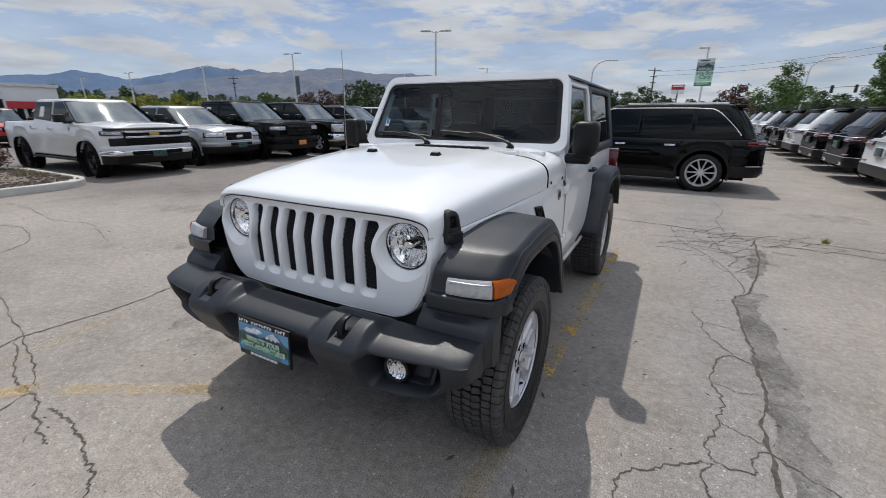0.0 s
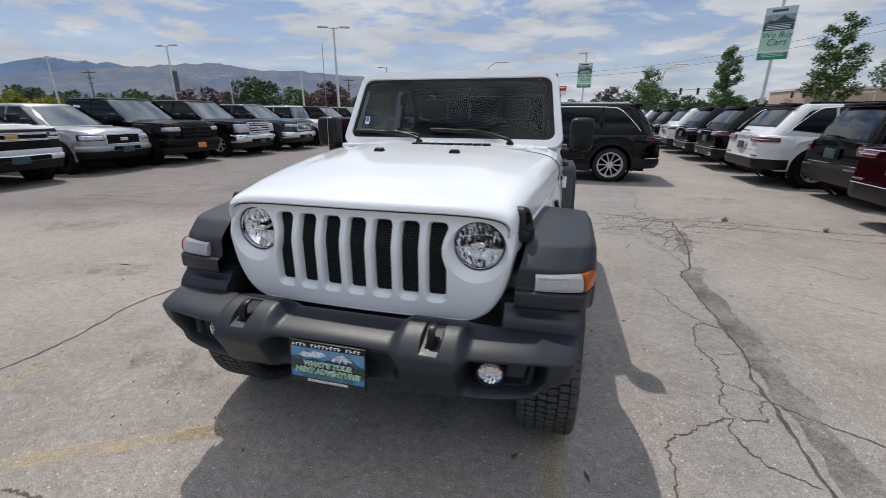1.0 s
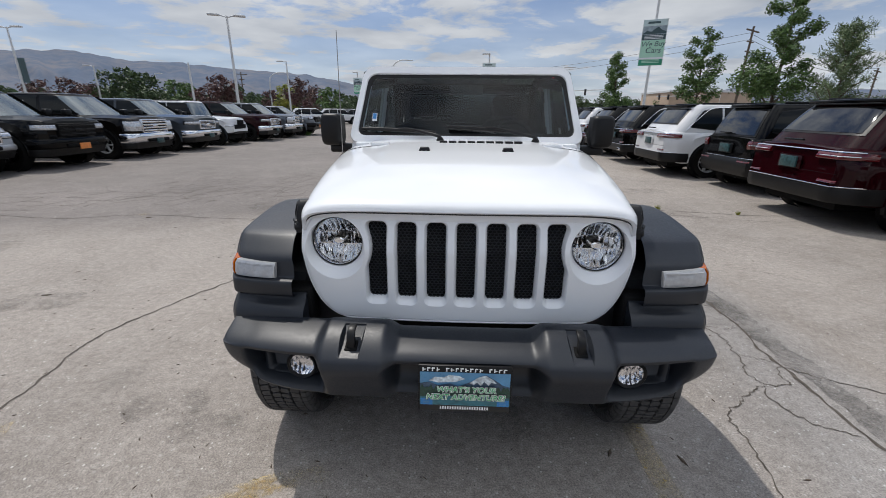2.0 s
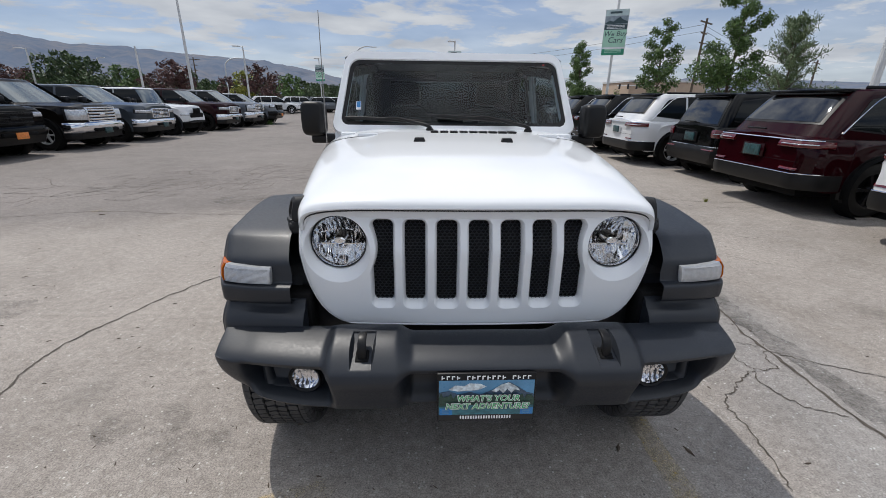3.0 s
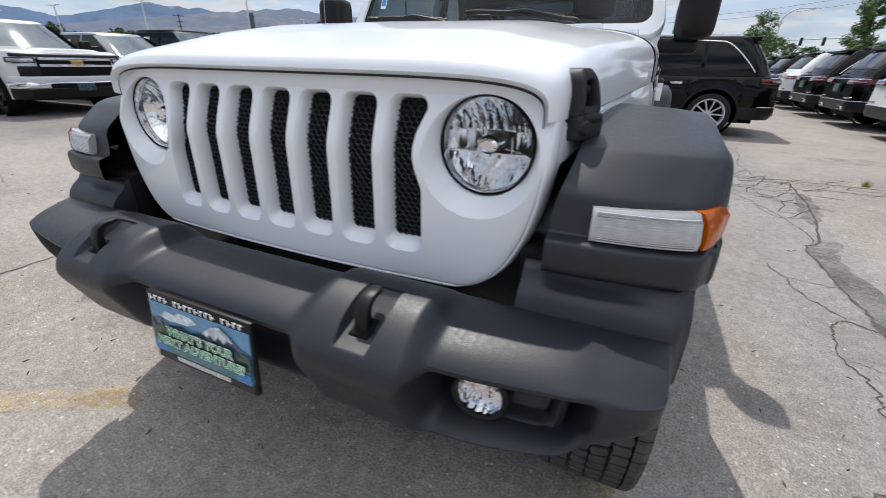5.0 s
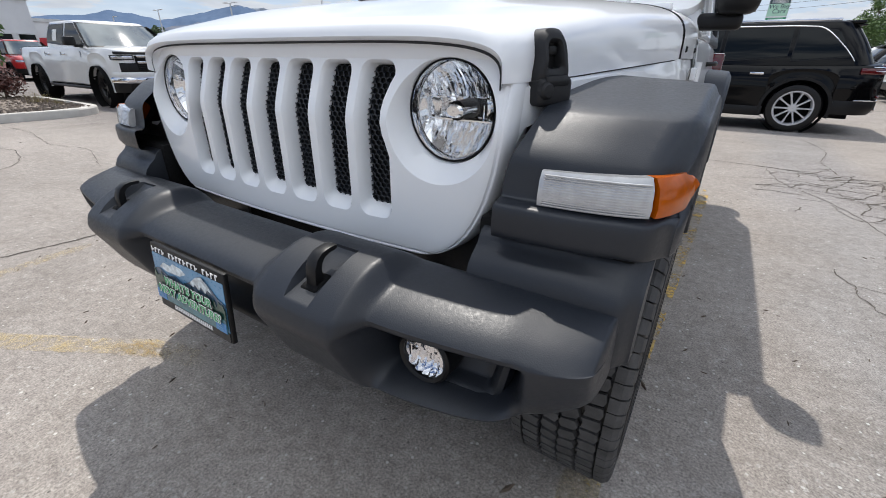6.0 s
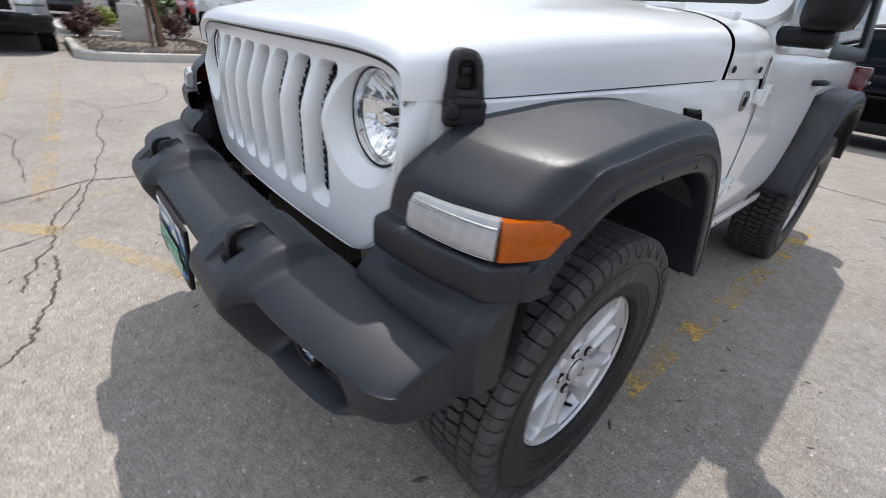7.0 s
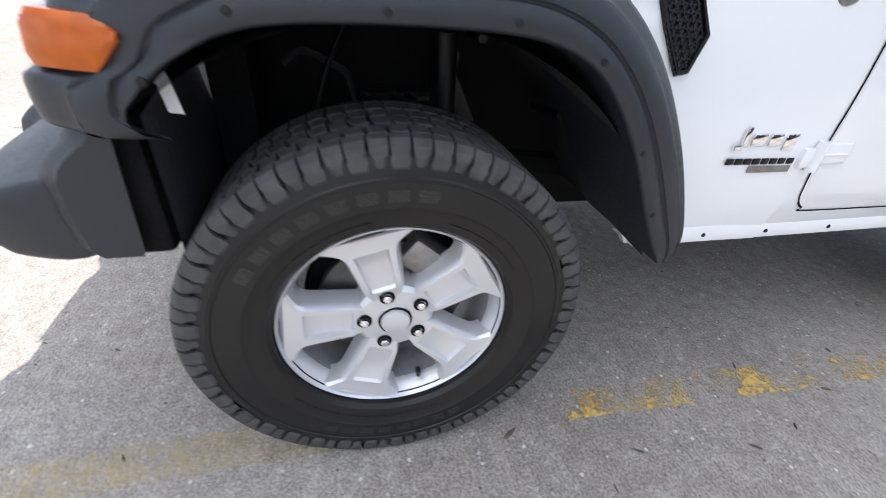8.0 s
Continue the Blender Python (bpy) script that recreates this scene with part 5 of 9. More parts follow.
def raised_marks():
    """Raised lettering on the sidewall, as plain bars."""
    pieces = []

    def bar(a0, a1, r0, r1, x=0.1254):
        rings = []
        m = max(2, int((a1 - a0) / 0.04) + 2)
        for k in range(m):
            a = a0 + (a1 - a0) * k / (m - 1)
            rings.append([(xx, r * math.cos(a), r * math.sin(a)) for xx, r in ((x - 0.004, r0), (x, r0 + 0.001), (x, r1 - 0.001), (x - 0.004, r1))])
        pieces.append(loft(rings))

    for k in range(8):
        a = radians(78 + 9.2 * k)
        bar(a, a + radians(6.4), 0.297, 0.321, 0.1250)
        bar(a + radians(1.6), a + radians(4.8), 0.303, 0.315, 0.1256)
    for k in range(8):
        a = radians(238 + 8.0 * k)
        bar(a, a + radians(5.6), 0.299, 0.319, 0.1250)
    for a0, a1 in ((10, 26), (20, 38), (190, 206), (198, 216), (44, 58)):
        bar(radians(a0), radians(a1), 0.352, 0.357, 0.1228)
    for a0, a1, r in ((30, 70, 0.262), (100, 150, 0.262), (215, 300, 0.262)):
        bar(radians(a0), radians(a1), r, r + 0.0016, 0.1200)
    return joined(pieces)


def alloy():
    """Five broad spokes, each with a sunk panel; the hub plate joins them."""
    RO = 0.231
    pieces = [lathe([(0.052, 0.2115), (0.060, 0.213), (0.078, 0.222), (0.086, 0.2255), (0.092, 0.2275), (0.096, 0.231), (0.094, 0.2345), (0.086, 0.236), (0.07, 0.236)], 96)]
    pieces.append(lathe([(0.081, 0.0005), (0.081, 0.034), (0.076, 0.037), (0.0755, 0.05), (0.074, 0.072), (0.066, 0.082), (0.04, 0.086), (0.0, 0.088)], 60))
    return joined(pieces)


def spoke():
    """One broad spoke with a sunk panel, widening where it meets the lip."""
    rings = []
    for r, hw, x, sink in ((0.040, 0.026, 0.071, 0.0), (0.066, 0.034, 0.075, 0.0), (0.084, 0.040, 0.079, 0.0), (0.089, 0.0412, 0.080, 0.008), (0.130, 0.0450, 0.084, 0.013), (0.168, 0.0490, 0.087, 0.013), (0.180, 0.0510, 0.088, 0.008), (0.184, 0.052, 0.088, 0.0), (0.194, 0.058, 0.0885, 0.0), (0.207, 0.073, 0.089, 0.0), (0.219, 0.087, 0.0905, 0.0), (0.2285, 0.095, 0.0915, 0.0)):
        sec = [(-hw - 0.008, x - 0.050), (-hw - 0.003, x - 0.016), (-hw, x - 0.006), (-hw * 0.90, x), (-hw * 0.66, x), (-hw * 0.58, x - sink), (hw * 0.58, x - sink), (hw * 0.66, x), (hw * 0.90, x), (hw, x - 0.006), (hw + 0.003, x - 0.016), (hw + 0.008, x - 0.050)]
        rings.append([(xx, math.sqrt(max(0.0, r * r - w * w * (r / 0.24) ** 3)), w) for w, xx in sec])
    return loft(rings)


TYRE, TREAD, MARKS, ALLOY, SPOKE = lathe(PROF, 96), tread(), raised_marks(), alloy(), spoke()
MADE = {}


def put(name, data, material, parent, label="", smooth=32.0, m=None):
    if name not in MADE:
        MADE[name] = link(name, *data, material, parent, label, smooth)
        ob = MADE[name]
    else:
        ob = shared(name, MADE[name], Matrix(), parent)
    if m is not None:
        ob.matrix_basis = m
    return ob


def rover_wheel(side, y):
    turn = pose(side * 0.803, y, 0.398, 0, 0, 0 if side > 0 else 180)
    tyre = put("tyre", TYRE, M["rubber"], rover, "black all-terrain tyre", 28, turn)
    tagged(put("tread", TREAD, M["tread"], tyre, "", 25), kind="stuff")
    tagged(put("sidewall_mark", MARKS, M["rubber_mark"], tyre, "raised sidewall marks", 25), kind="stuff")
    put("alloy_wheel", ALLOY, M["alloy"], tyre, "silver five-spoke alloy wheel", 24)
    for k in range(5):
        put("wheel_spoke", SPOKE, M["alloy"], tyre, "", 24, Matrix.Rotation(radians(105 + 72 * k), 4, "X"))
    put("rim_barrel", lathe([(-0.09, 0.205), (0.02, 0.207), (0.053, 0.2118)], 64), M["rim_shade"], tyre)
    put("centre_cap", lathe([(0.0895, 0.0005), (0.0895, 0.022), (0.088, 0.029), (0.080, 0.0315)], 40), M["alloy"], tyre)
    put("cap_groove", lathe([(0.0815, 0.0312), (0.0818, 0.0345), (0.078, 0.0355)], 40), M["void"], tyre)
    nut = lathe([(0.085, 0.0005), (0.085, 0.006), (0.083, 0.0095), (0.066, 0.0105)], 6)
    seat = lathe([(0.0765, 0.0105), (0.0768, 0.0155), (0.07, 0.0158)], 20)
    for k in range(5):
        a = radians(105 + 72 * k)
        p = Matrix.Translation((0.002, 0.0635 * math.cos(a), 0.0635 * math.sin(a)))
        put("lug_nut", nut, M["chrome"], tyre, "", 32, p)
        put("nut_seat", seat, M["void"], tyre, "", 32, p)
    a = radians(287)
    put("valve_stem", tube([(0.05, 0.205 * math.cos(a), 0.205 * math.sin(a)), (0.07, 0.196 * math.cos(a), 0.196 * math.sin(a)), (0.082, 0.186 * math.cos(a), 0.186 * math.sin(a))], [0.0065, 0.006, 0.005], 10), M["rubber"], tyre)
    put("brake_disc", lathe([(0.018, 0.08), (0.018, 0.155), (0.0, 0.157), (-0.01, 0.155), (-0.01, 0.06)], 48), M["disc"], tyre)
    put("brake_shield", lathe([(-0.015, 0.03), (-0.02, 0.18), (-0.03, 0.185)], 36), M["void"], tyre)
    bm = bmesh.new()
    box(bm, -0.03, 0.095, -0.075, 0.045, 0.165, 0.075, 0.014, 2)
    bmesh.ops.rotate(bm, cent=(0, 0, 0), matrix=Matrix.Rotation(radians(50), 3, "X"), verts=bm.verts)
    vs, fs = [tuple(v.co) for v in bm.verts], [tuple(v.index for v in f.verts) for f in bm.faces if bm.verts.index_update() is None]
    bm.free()
    put("brake_caliper", (vs, fs), M["steel"], tyre)
    return tyre


# barrel and brake disc are coloured darker for the shade behind the spokes
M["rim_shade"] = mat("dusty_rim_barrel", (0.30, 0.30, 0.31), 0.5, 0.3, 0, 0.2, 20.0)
M["disc"] = mat("worn_brake_iron", (0.10, 0.10, 0.10), 0.45, 0.7, 0, 0.3, 20.0)
M["rubber_mark"] = mat("raised_rubber", (0.0125, 0.0125, 0.013), 0.28, 0, 0, 0.15, 20.0)
for side in (1, -1):
    for y in (0.0, 2.46):
        rover_wheel(side, y)
# dark liners over the front wheels and inside them
for side in (1, -1):
    for y0 in (0.0, 2.46):
        rings = []
        for k in range(33):
            a = radians(13 + 163 * k / 32)
            rings.append([(side * x, y0 + max(-0.335, r * math.cos(a)), 0.41 + r * math.sin(a)) for x, r in ((0.34, 0.30), (0.345, 0.545), (0.36, 0.556), (0.55, 0.56), (0.70, 0.556), (0.80, 0.548), (0.905, 0.541))])
        link("wheel_liner", *loft(rings, False, (False, False)), M["liner"], rover)
link("front_axle", *tube([(-0.70, 0.0, 0.40), (-0.35, 0.02, 0.37), (-0.05, 0.02, 0.37), (0.7, 0.0, 0.40)], 0.045, 14), M["void"], rover)
link("rear_axle", *tube([(-0.70, 2.46, 0.40), (0.7, 2.46, 0.40)], 0.05, 14), M["void"], rover)
def fender_x(y, z):
    return at(SIDE_X, y) + 0.012 * math.sin(math.pi * min(1.0, max(0.0, (z - 0.45) / 0.65))) - 0.015 * ease(0.62, 0.47, z)


# ---- small parts of the off-road car ----
def words(text, size, material, parent, m, name, shear=0.0, spacing=1.0, depth=0.0003, fat=0.0):
    """Flat letters of the built-in font, turned into a mesh; they read along +x of m and face its +z."""
    cu = bpy.data.curves.new(name, "FONT")
    cu.body, cu.size, cu.shear, cu.space_character = text, size, shear, spacing
    cu.offset = fat
    cu.align_x, cu.align_y, cu.extrude, cu.resolution_u = "CENTER", "CENTER", depth, 3
    tmp = new("lettering", cu)
    bpy.context.view_layer.update()
    me = bpy.data.meshes.new_from_object(tmp.evaluated_get(bpy.context.evaluated_depsgraph_get()))
    bpy.data.objects.remove(tmp)
    me.materials.clear()
    me.materials.append(material)
    ob = new(name, me)
    ob.parent, ob.matrix_basis = parent, m
    return ob


# dealer plate in a black frame
plate = boxed("front_plate", (-0.156, -0.006, -0.086, 0.156, 0.006, 0.086), M["trim_black"], rover, "dealer plate with a mountain lake picture", 0.004)
plate.matrix_basis = pose(0.002, -0.7185, 0.604, -4, 0, 0)
M["print_sky"] = mat("printed_sky", (0.09, 0.26, 0.44), 0.3, 0, 0.4, 0.25, 14.0)
M["print_peak"] = mat("printed_peaks", (0.045, 0.085, 0.14), 0.3, 0, 0.4, 0.4, 60.0)
M["print_snow"] = mat("printed_snow", (0.55, 0.62, 0.66), 0.3, 0, 0.4, 0.55, 60.0)
M["print_wood"] = mat("printed_forest", (0.010, 0.05, 0.035), 0.3, 0, 0.4, 0.5, 90.0)
M["print_lake"] = mat("printed_lake", (0.03, 0.16, 0.20), 0.3, 0, 0.4, 0.4, 50.0)
M["print_blue"] = mat("printed_blue", (0.02, 0.20, 0.50), 0.3, 0, 0.4, 0.1, 50.0)
M["print_green"] = mat("printed_green", (0.07, 0.42, 0.16), 0.4, 0, 0.0, 0.05, 50.0)
M["print_white"] = mat("printed_white", (0.85, 0.86, 0.86), 0.4, 0, 0.0, 0.03, 50.0)
face_up = pose(0, 0, 0, 90, 0, 0)


def card(name, outline, layer, material):
    """A printed shape on the plate, (x, z) on its face."""
    y = -0.006 - 0.0009 * layer
    pts = [(x, y, z) for x, z in outline] + [(x, y + 0.0008, z) for x, z in outline]
    n = len(outline)
    faces = [tuple(range(n)), tuple(range(2 * n - 1, n - 1, -1))] + [(i, (i + 1) % n, n + (i + 1) % n, n + i) for i in range(n)]
    return link(name, pts, faces, material, plate, smooth=0)


card("picture", [(-0.150, -0.058), (0.150, -0.058), (0.150, 0.062), (-0.150, 0.062)], 1, M["print_sky"])
card("cloud", [(-0.12, 0.030), (-0.10, 0.045), (-0.07, 0.043), (-0.055, 0.052), (-0.02, 0.050), (0.0, 0.040), (-0.03, 0.028), (-0.09, 0.024)], 2, M["print_snow"])
card("mountain", [(-0.150, -0.01), (-0.150, 0.020), (-0.12, 0.026), (-0.09, 0.014), (-0.05, 0.022), (-0.02, 0.012), (0.02, 0.030), (0.05, 0.050), (0.07, 0.056), (0.10, 0.038), (0.125, 0.020), (0.150, 0.012), (0.150, -0.01)], 3, M["print_peak"])
card("snow_cap", [(0.015, 0.026), (0.045, 0.048), (0.068, 0.055), (0.092, 0.041), (0.105, 0.026), (0.088, 0.030), (0.078, 0.018), (0.064, 0.032), (0.052, 0.016), (0.040, 0.030), (0.030, 0.020)], 4, M["print_snow"])
saw = [(-0.150, -0.035)] + [(-0.150 + 0.0075 * k, 0.004 + (0.010 if k % 2 else 0.0) + 0.006 * math.sin(k * 1.7)) for k in range(41)] + [(0.150, -0.035)]
card("forest", saw, 5, M["print_wood"])
card("lake", [(-0.150, -0.058), (0.150, -0.058), (0.150, -0.026), (0.03, -0.020), (-0.150, -0.028)], 6, M["print_lake"])
for x in (-0.128, 0.128):
    card("blue_label", [(x - 0.020, -0.058), (x + 0.020, -0.058), (x + 0.020, -0.034), (x - 0.020, -0.034)], 7, M["print_blue"])
    for z in (-0.040, -0.046, -0.052):
        card("label_bar", [(x - 0.012, z - 0.0014), (x + 0.010, z - 0.0014), (x + 0.010, z + 0.0014), (x - 0.012, z + 0.0014)], 8, M["print_sky"])
card("foot_band", [(-0.150, -0.083), (0.150, -0.083), (0.150, -0.058), (-0.150, -0.058)], 2, M["ink"])
for k in range(20):
    x = -0.083 + 0.0083 * k
    card("name_bar", [(x, -0.076), (x + 0.0048, -0.076), (x + 0.0048, -0.065), (x, -0.065)], 3, M["print_white"])
for k in range(18):
    x = -0.142 + 0.0158 * k
    if k in (4, 13):
        continue
    card("name_bar", [(x, 0.066), (x + 0.004, 0.066), (x + 0.004, 0.079), (x, 0.079)], 3, M["print_white"])
    z = 0.0755 if k % 3 else 0.0705
    card("name_bar", [(x + 0.004, z), (x + 0.0105, z), (x + 0.0105, z + 0.0035), (x + 0.004, z + 0.0035)], 3, M["print_white"])
for dy, fat, mt in ((0.0, 0.0030, M["ink"]), (0.0006, 0.0019, M["print_white"]), (0.0012, 0.0003, M["print_green"])):
    words("WHAT'S YOUR", 0.0285, mt, plate, pose(0.004, -0.0138 - dy, 0.002, 90), "slogan", 0.18, 1.05, fat=fat)
    words("NEXT ADVENTURE?", 0.0285, mt, plate, pose(0.002, -0.0138 - dy, -0.026, 90), "slogan", 0.18, 1.05, fat=fat)

# mast aerial on the passenger side of the cowl
mast = link("aerial", *tube([(-0.772, 0.742, 1.14), (-0.772, 0.742, 1.19), (-0.772, 0.742, 1.22)], [0.016, 0.013, 0.006], 12), M["trim_black"], rover, "thin black mast aerial")
link("mast", *tube([(-0.772, 0.742, 1.20), (-0.768, 0.747, 1.6), (-0.765, 0.752, 1.93)], [0.0028, 0.0024, 0.002], 8), M["steel"], mast)

# rubber hood stops, hood hinges and cowl brackets
for side in (1, -1):
    bm = bmesh.new()
    box(bm, -0.030, -0.022, -0.008, 0.030, 0.022, 0.016, 0.006, 2)
    for v in bm.verts:
        if v.co.z > 0:
            v.co.x *= 0.82
            v.co.y *= 0.75
    part("hood_stop", bm, M["trim_black"], rover, "black rubber hood stop").matrix_basis = pose(side * 0.220, 0.345, 1.292, 3)
    for x, w in ((0.52, 0.055), (0.655, 0.045)):
        bm = bmesh.new()
        box(bm, -w, -0.030, -0.01, w, 0.030, 0.016, 0.007, 2)
        part("hood_hinge", bm, M["rover_white"], rover).matrix_basis = pose(side * x, 0.69 if x < 0.6 else 0.83, 1.288 if x < 0.6 else 1.280, 2, 0, 0)
    # screws on the cowl side
    for y in (0.668, 0.897):
        bm = bmesh.new()
        bmesh.ops.create_cone(bm, cap_ends=True, segments=14, radius1=0.011, radius2=0.008, depth=0.006)
        part("cowl_screw", bm, M["trim_black"], rover).matrix_basis = pose(side * (0.794 if y < 0.8 else 0.803), y, 1.137, 0, 90 * side, 0)

# hood latches: a block with a knob on the fender, a strap with an eye hooked over the hood
for side in (1, -1):
    bm = bmesh.new()
    box(bm, 0.645, -0.345, 1.022, 0.686, -0.266, 1.072, 0.010, 3)
    box(bm, 0.655, -0.333, 1.056, 0.690, -0.276, 1.076, 0.008, 2)
    if side < 0:
        bmesh.ops.scale(bm, vec=(-1, 1, 1), verts=bm.verts)
    base = part("hood_latch", bm, M["latch_rubber"], rover, "black rubber hood latch")
    base.matrix_basis = pose(side * 0.664, -0.308, 0) @ pose(0, 0, 0, 0, 0, -28 * side) @ pose(-side * 0.664, 0.308, 0)
    loop_o = smooth_line([(y, z, 0) for y, z in ((-0.340, 1.060), (-0.340, 1.100), (-0.337, 1.132), (-0.324, 1.149), (-0.305, 1.152), (-0.288, 1.147), (-0.277, 1.130), (-0.275, 1.100), (-0.275, 1.060))], 4, True)
    eye = [(-0.322, 1.088), (-0.322, 1.105), (-0.321, 1.122), (-0.316, 1.129), (-0.307, 1.130), (-0.298, 1.129), (-0.294, 1.122), (-0.293, 1.105), (-0.293, 1.088)]
    loop_i = smooth_line([(y, z, 0) for y, z in eye], 4, True)
    lean = lambda z: -0.012 * ease(1.09, 1.15, z)
    out_ = [a.lerp(b, 0.35) for a, b in zip(loop_o, loop_i)]
    in_ = [a.lerp(b, 0.75) for a, b in zip(loop_o, loop_i)]
    rings = [[(side * (0.630 + lean(p.y)), p.x, p.y) for p in loop_o], [(side * (0.672 + lean(p.y)), p.x, p.y) for p in loop_o], [(side * (0.680 + lean(p.y)), p.x, p.y) for p in out_], [(side * (0.680 + lean(p.y)), p.x, p.y) for p in in_], [(side * (0.674 + lean(p.y)), p.x, p.y) for p in loop_i], [(side * (0.640 + lean(p.y)), p.x, p.y) for p in loop_i]]
    link("latch_strap", *loft(rings, True, (False, False)), M["latch_rubber"], base, smooth=40)
    bm = bmesh.new()
    a, b = sorted((side * 0.640, side * 0.656))
    box(bm, a, -0.325, 1.085, b, -0.290, 1.132, 0.002, 1)
    a, b = sorted((side * 0.650, side * 0.667))
    box(bm, a, -0.318, 1.108, b, -0.297, 1.124, 0.004, 2)
    part("latch_hook", bm, M["trim_black"], base)
    v, f = lathe([(0.0, 0.016), (0.012, 0.015), (0.016, 0.011), (0.017, 0.0005)], 20)
    link("latch_knob", v, f, M["latch_rubber"], base).matrix_basis = pose(side * 0.676, -0.330, 1.050, 0, 0, 0 if side > 0 else 180)

# wipers: arm from its pivot, blade lying on the glass
for px, x0, x1, u0, u1 in ((-0.165, -0.705, -0.20, 0.082, 0.060), (0.455, -0.115, 0.37, 0.100, 0.068)):
    def on_glass(x, u, lift):
        p = BASE + FR * u + Vector((x, 0.035 * (x / 0.75) ** 2, 0)) + Vector((0, -0.883, 0.470)) * lift
        return p
    blade = [on_glass(x0 + (x1 - x0) * k / 10, u0 + (u1 - u0) * k / 10, 0.020 + 0.006 * math.sin(math.pi * k / 10)) for k in range(11)]
    w = link("wiper", *tube(blade, [0.008] + [0.012] * 9 + [0.008], 8), M["trim_black"], rover, "black windscreen wiper")
    mid = (x0 + x1) / 2
    pivot = Vector((px, 0.90, 1.305))
    arm = [pivot, pivot + Vector((-0.01, -0.01, 0.028)), on_glass(px - 0.10, 0.045, 0.045), on_glass(mid + 0.08, (u0 + u1) / 2, 0.042), on_glass(mid, (u0 + u1) / 2 + 0.004, 0.030)]
    link("wiper_arm", *tube(smooth_line(arm, 5), [0.016] * 4 + [0.011] * 8 + [0.008] * 9, 8), M["trim_black"], w)
    v, f = lathe([(0.0, 0.026), (0.02, 0.024), (0.034, 0.012), (0.036, 0.0005)], 20, "Y")
    link("wiper_pivot", [(x, z, y) for x, y, z in v], f, M["trim_black"], w).matrix_basis = Matrix.Translation(pivot - Vector((0, 0, 0.012)))
# stickers on the glass
for u, x, wd, hg, mt in ((0.175, -0.625, 0.032, 0.058, M["print_white"]), (0.182, -0.625, 0.024, 0.040, M["print_blue"]), (0.478, 0.60, 0.012, 0.008, M["sign_red"])):
    q = [BASE + FR * (u + b * hg / 2) + Vector((x + a * wd / 2, 0.035 * (x / 0.75) ** 2, 0)) + Vector((0, -0.883, 0.470)) * (0.004 if mt is not M["print_blue"] else 0.005) for a, b in ((-1, -1), (1, -1), (1, 1), (-1, 1))]
    back = [p - Vector((0, -0.883, 0.470)) * 0.0006 for p in q]
    link("sticker", q + back, [(0, 1, 2, 3), (7, 6, 5, 4), (0, 4, 5, 1), (1, 5, 6, 2), (2, 6, 7, 3), (3, 7, 4, 0)], mt, rover, smooth=0)

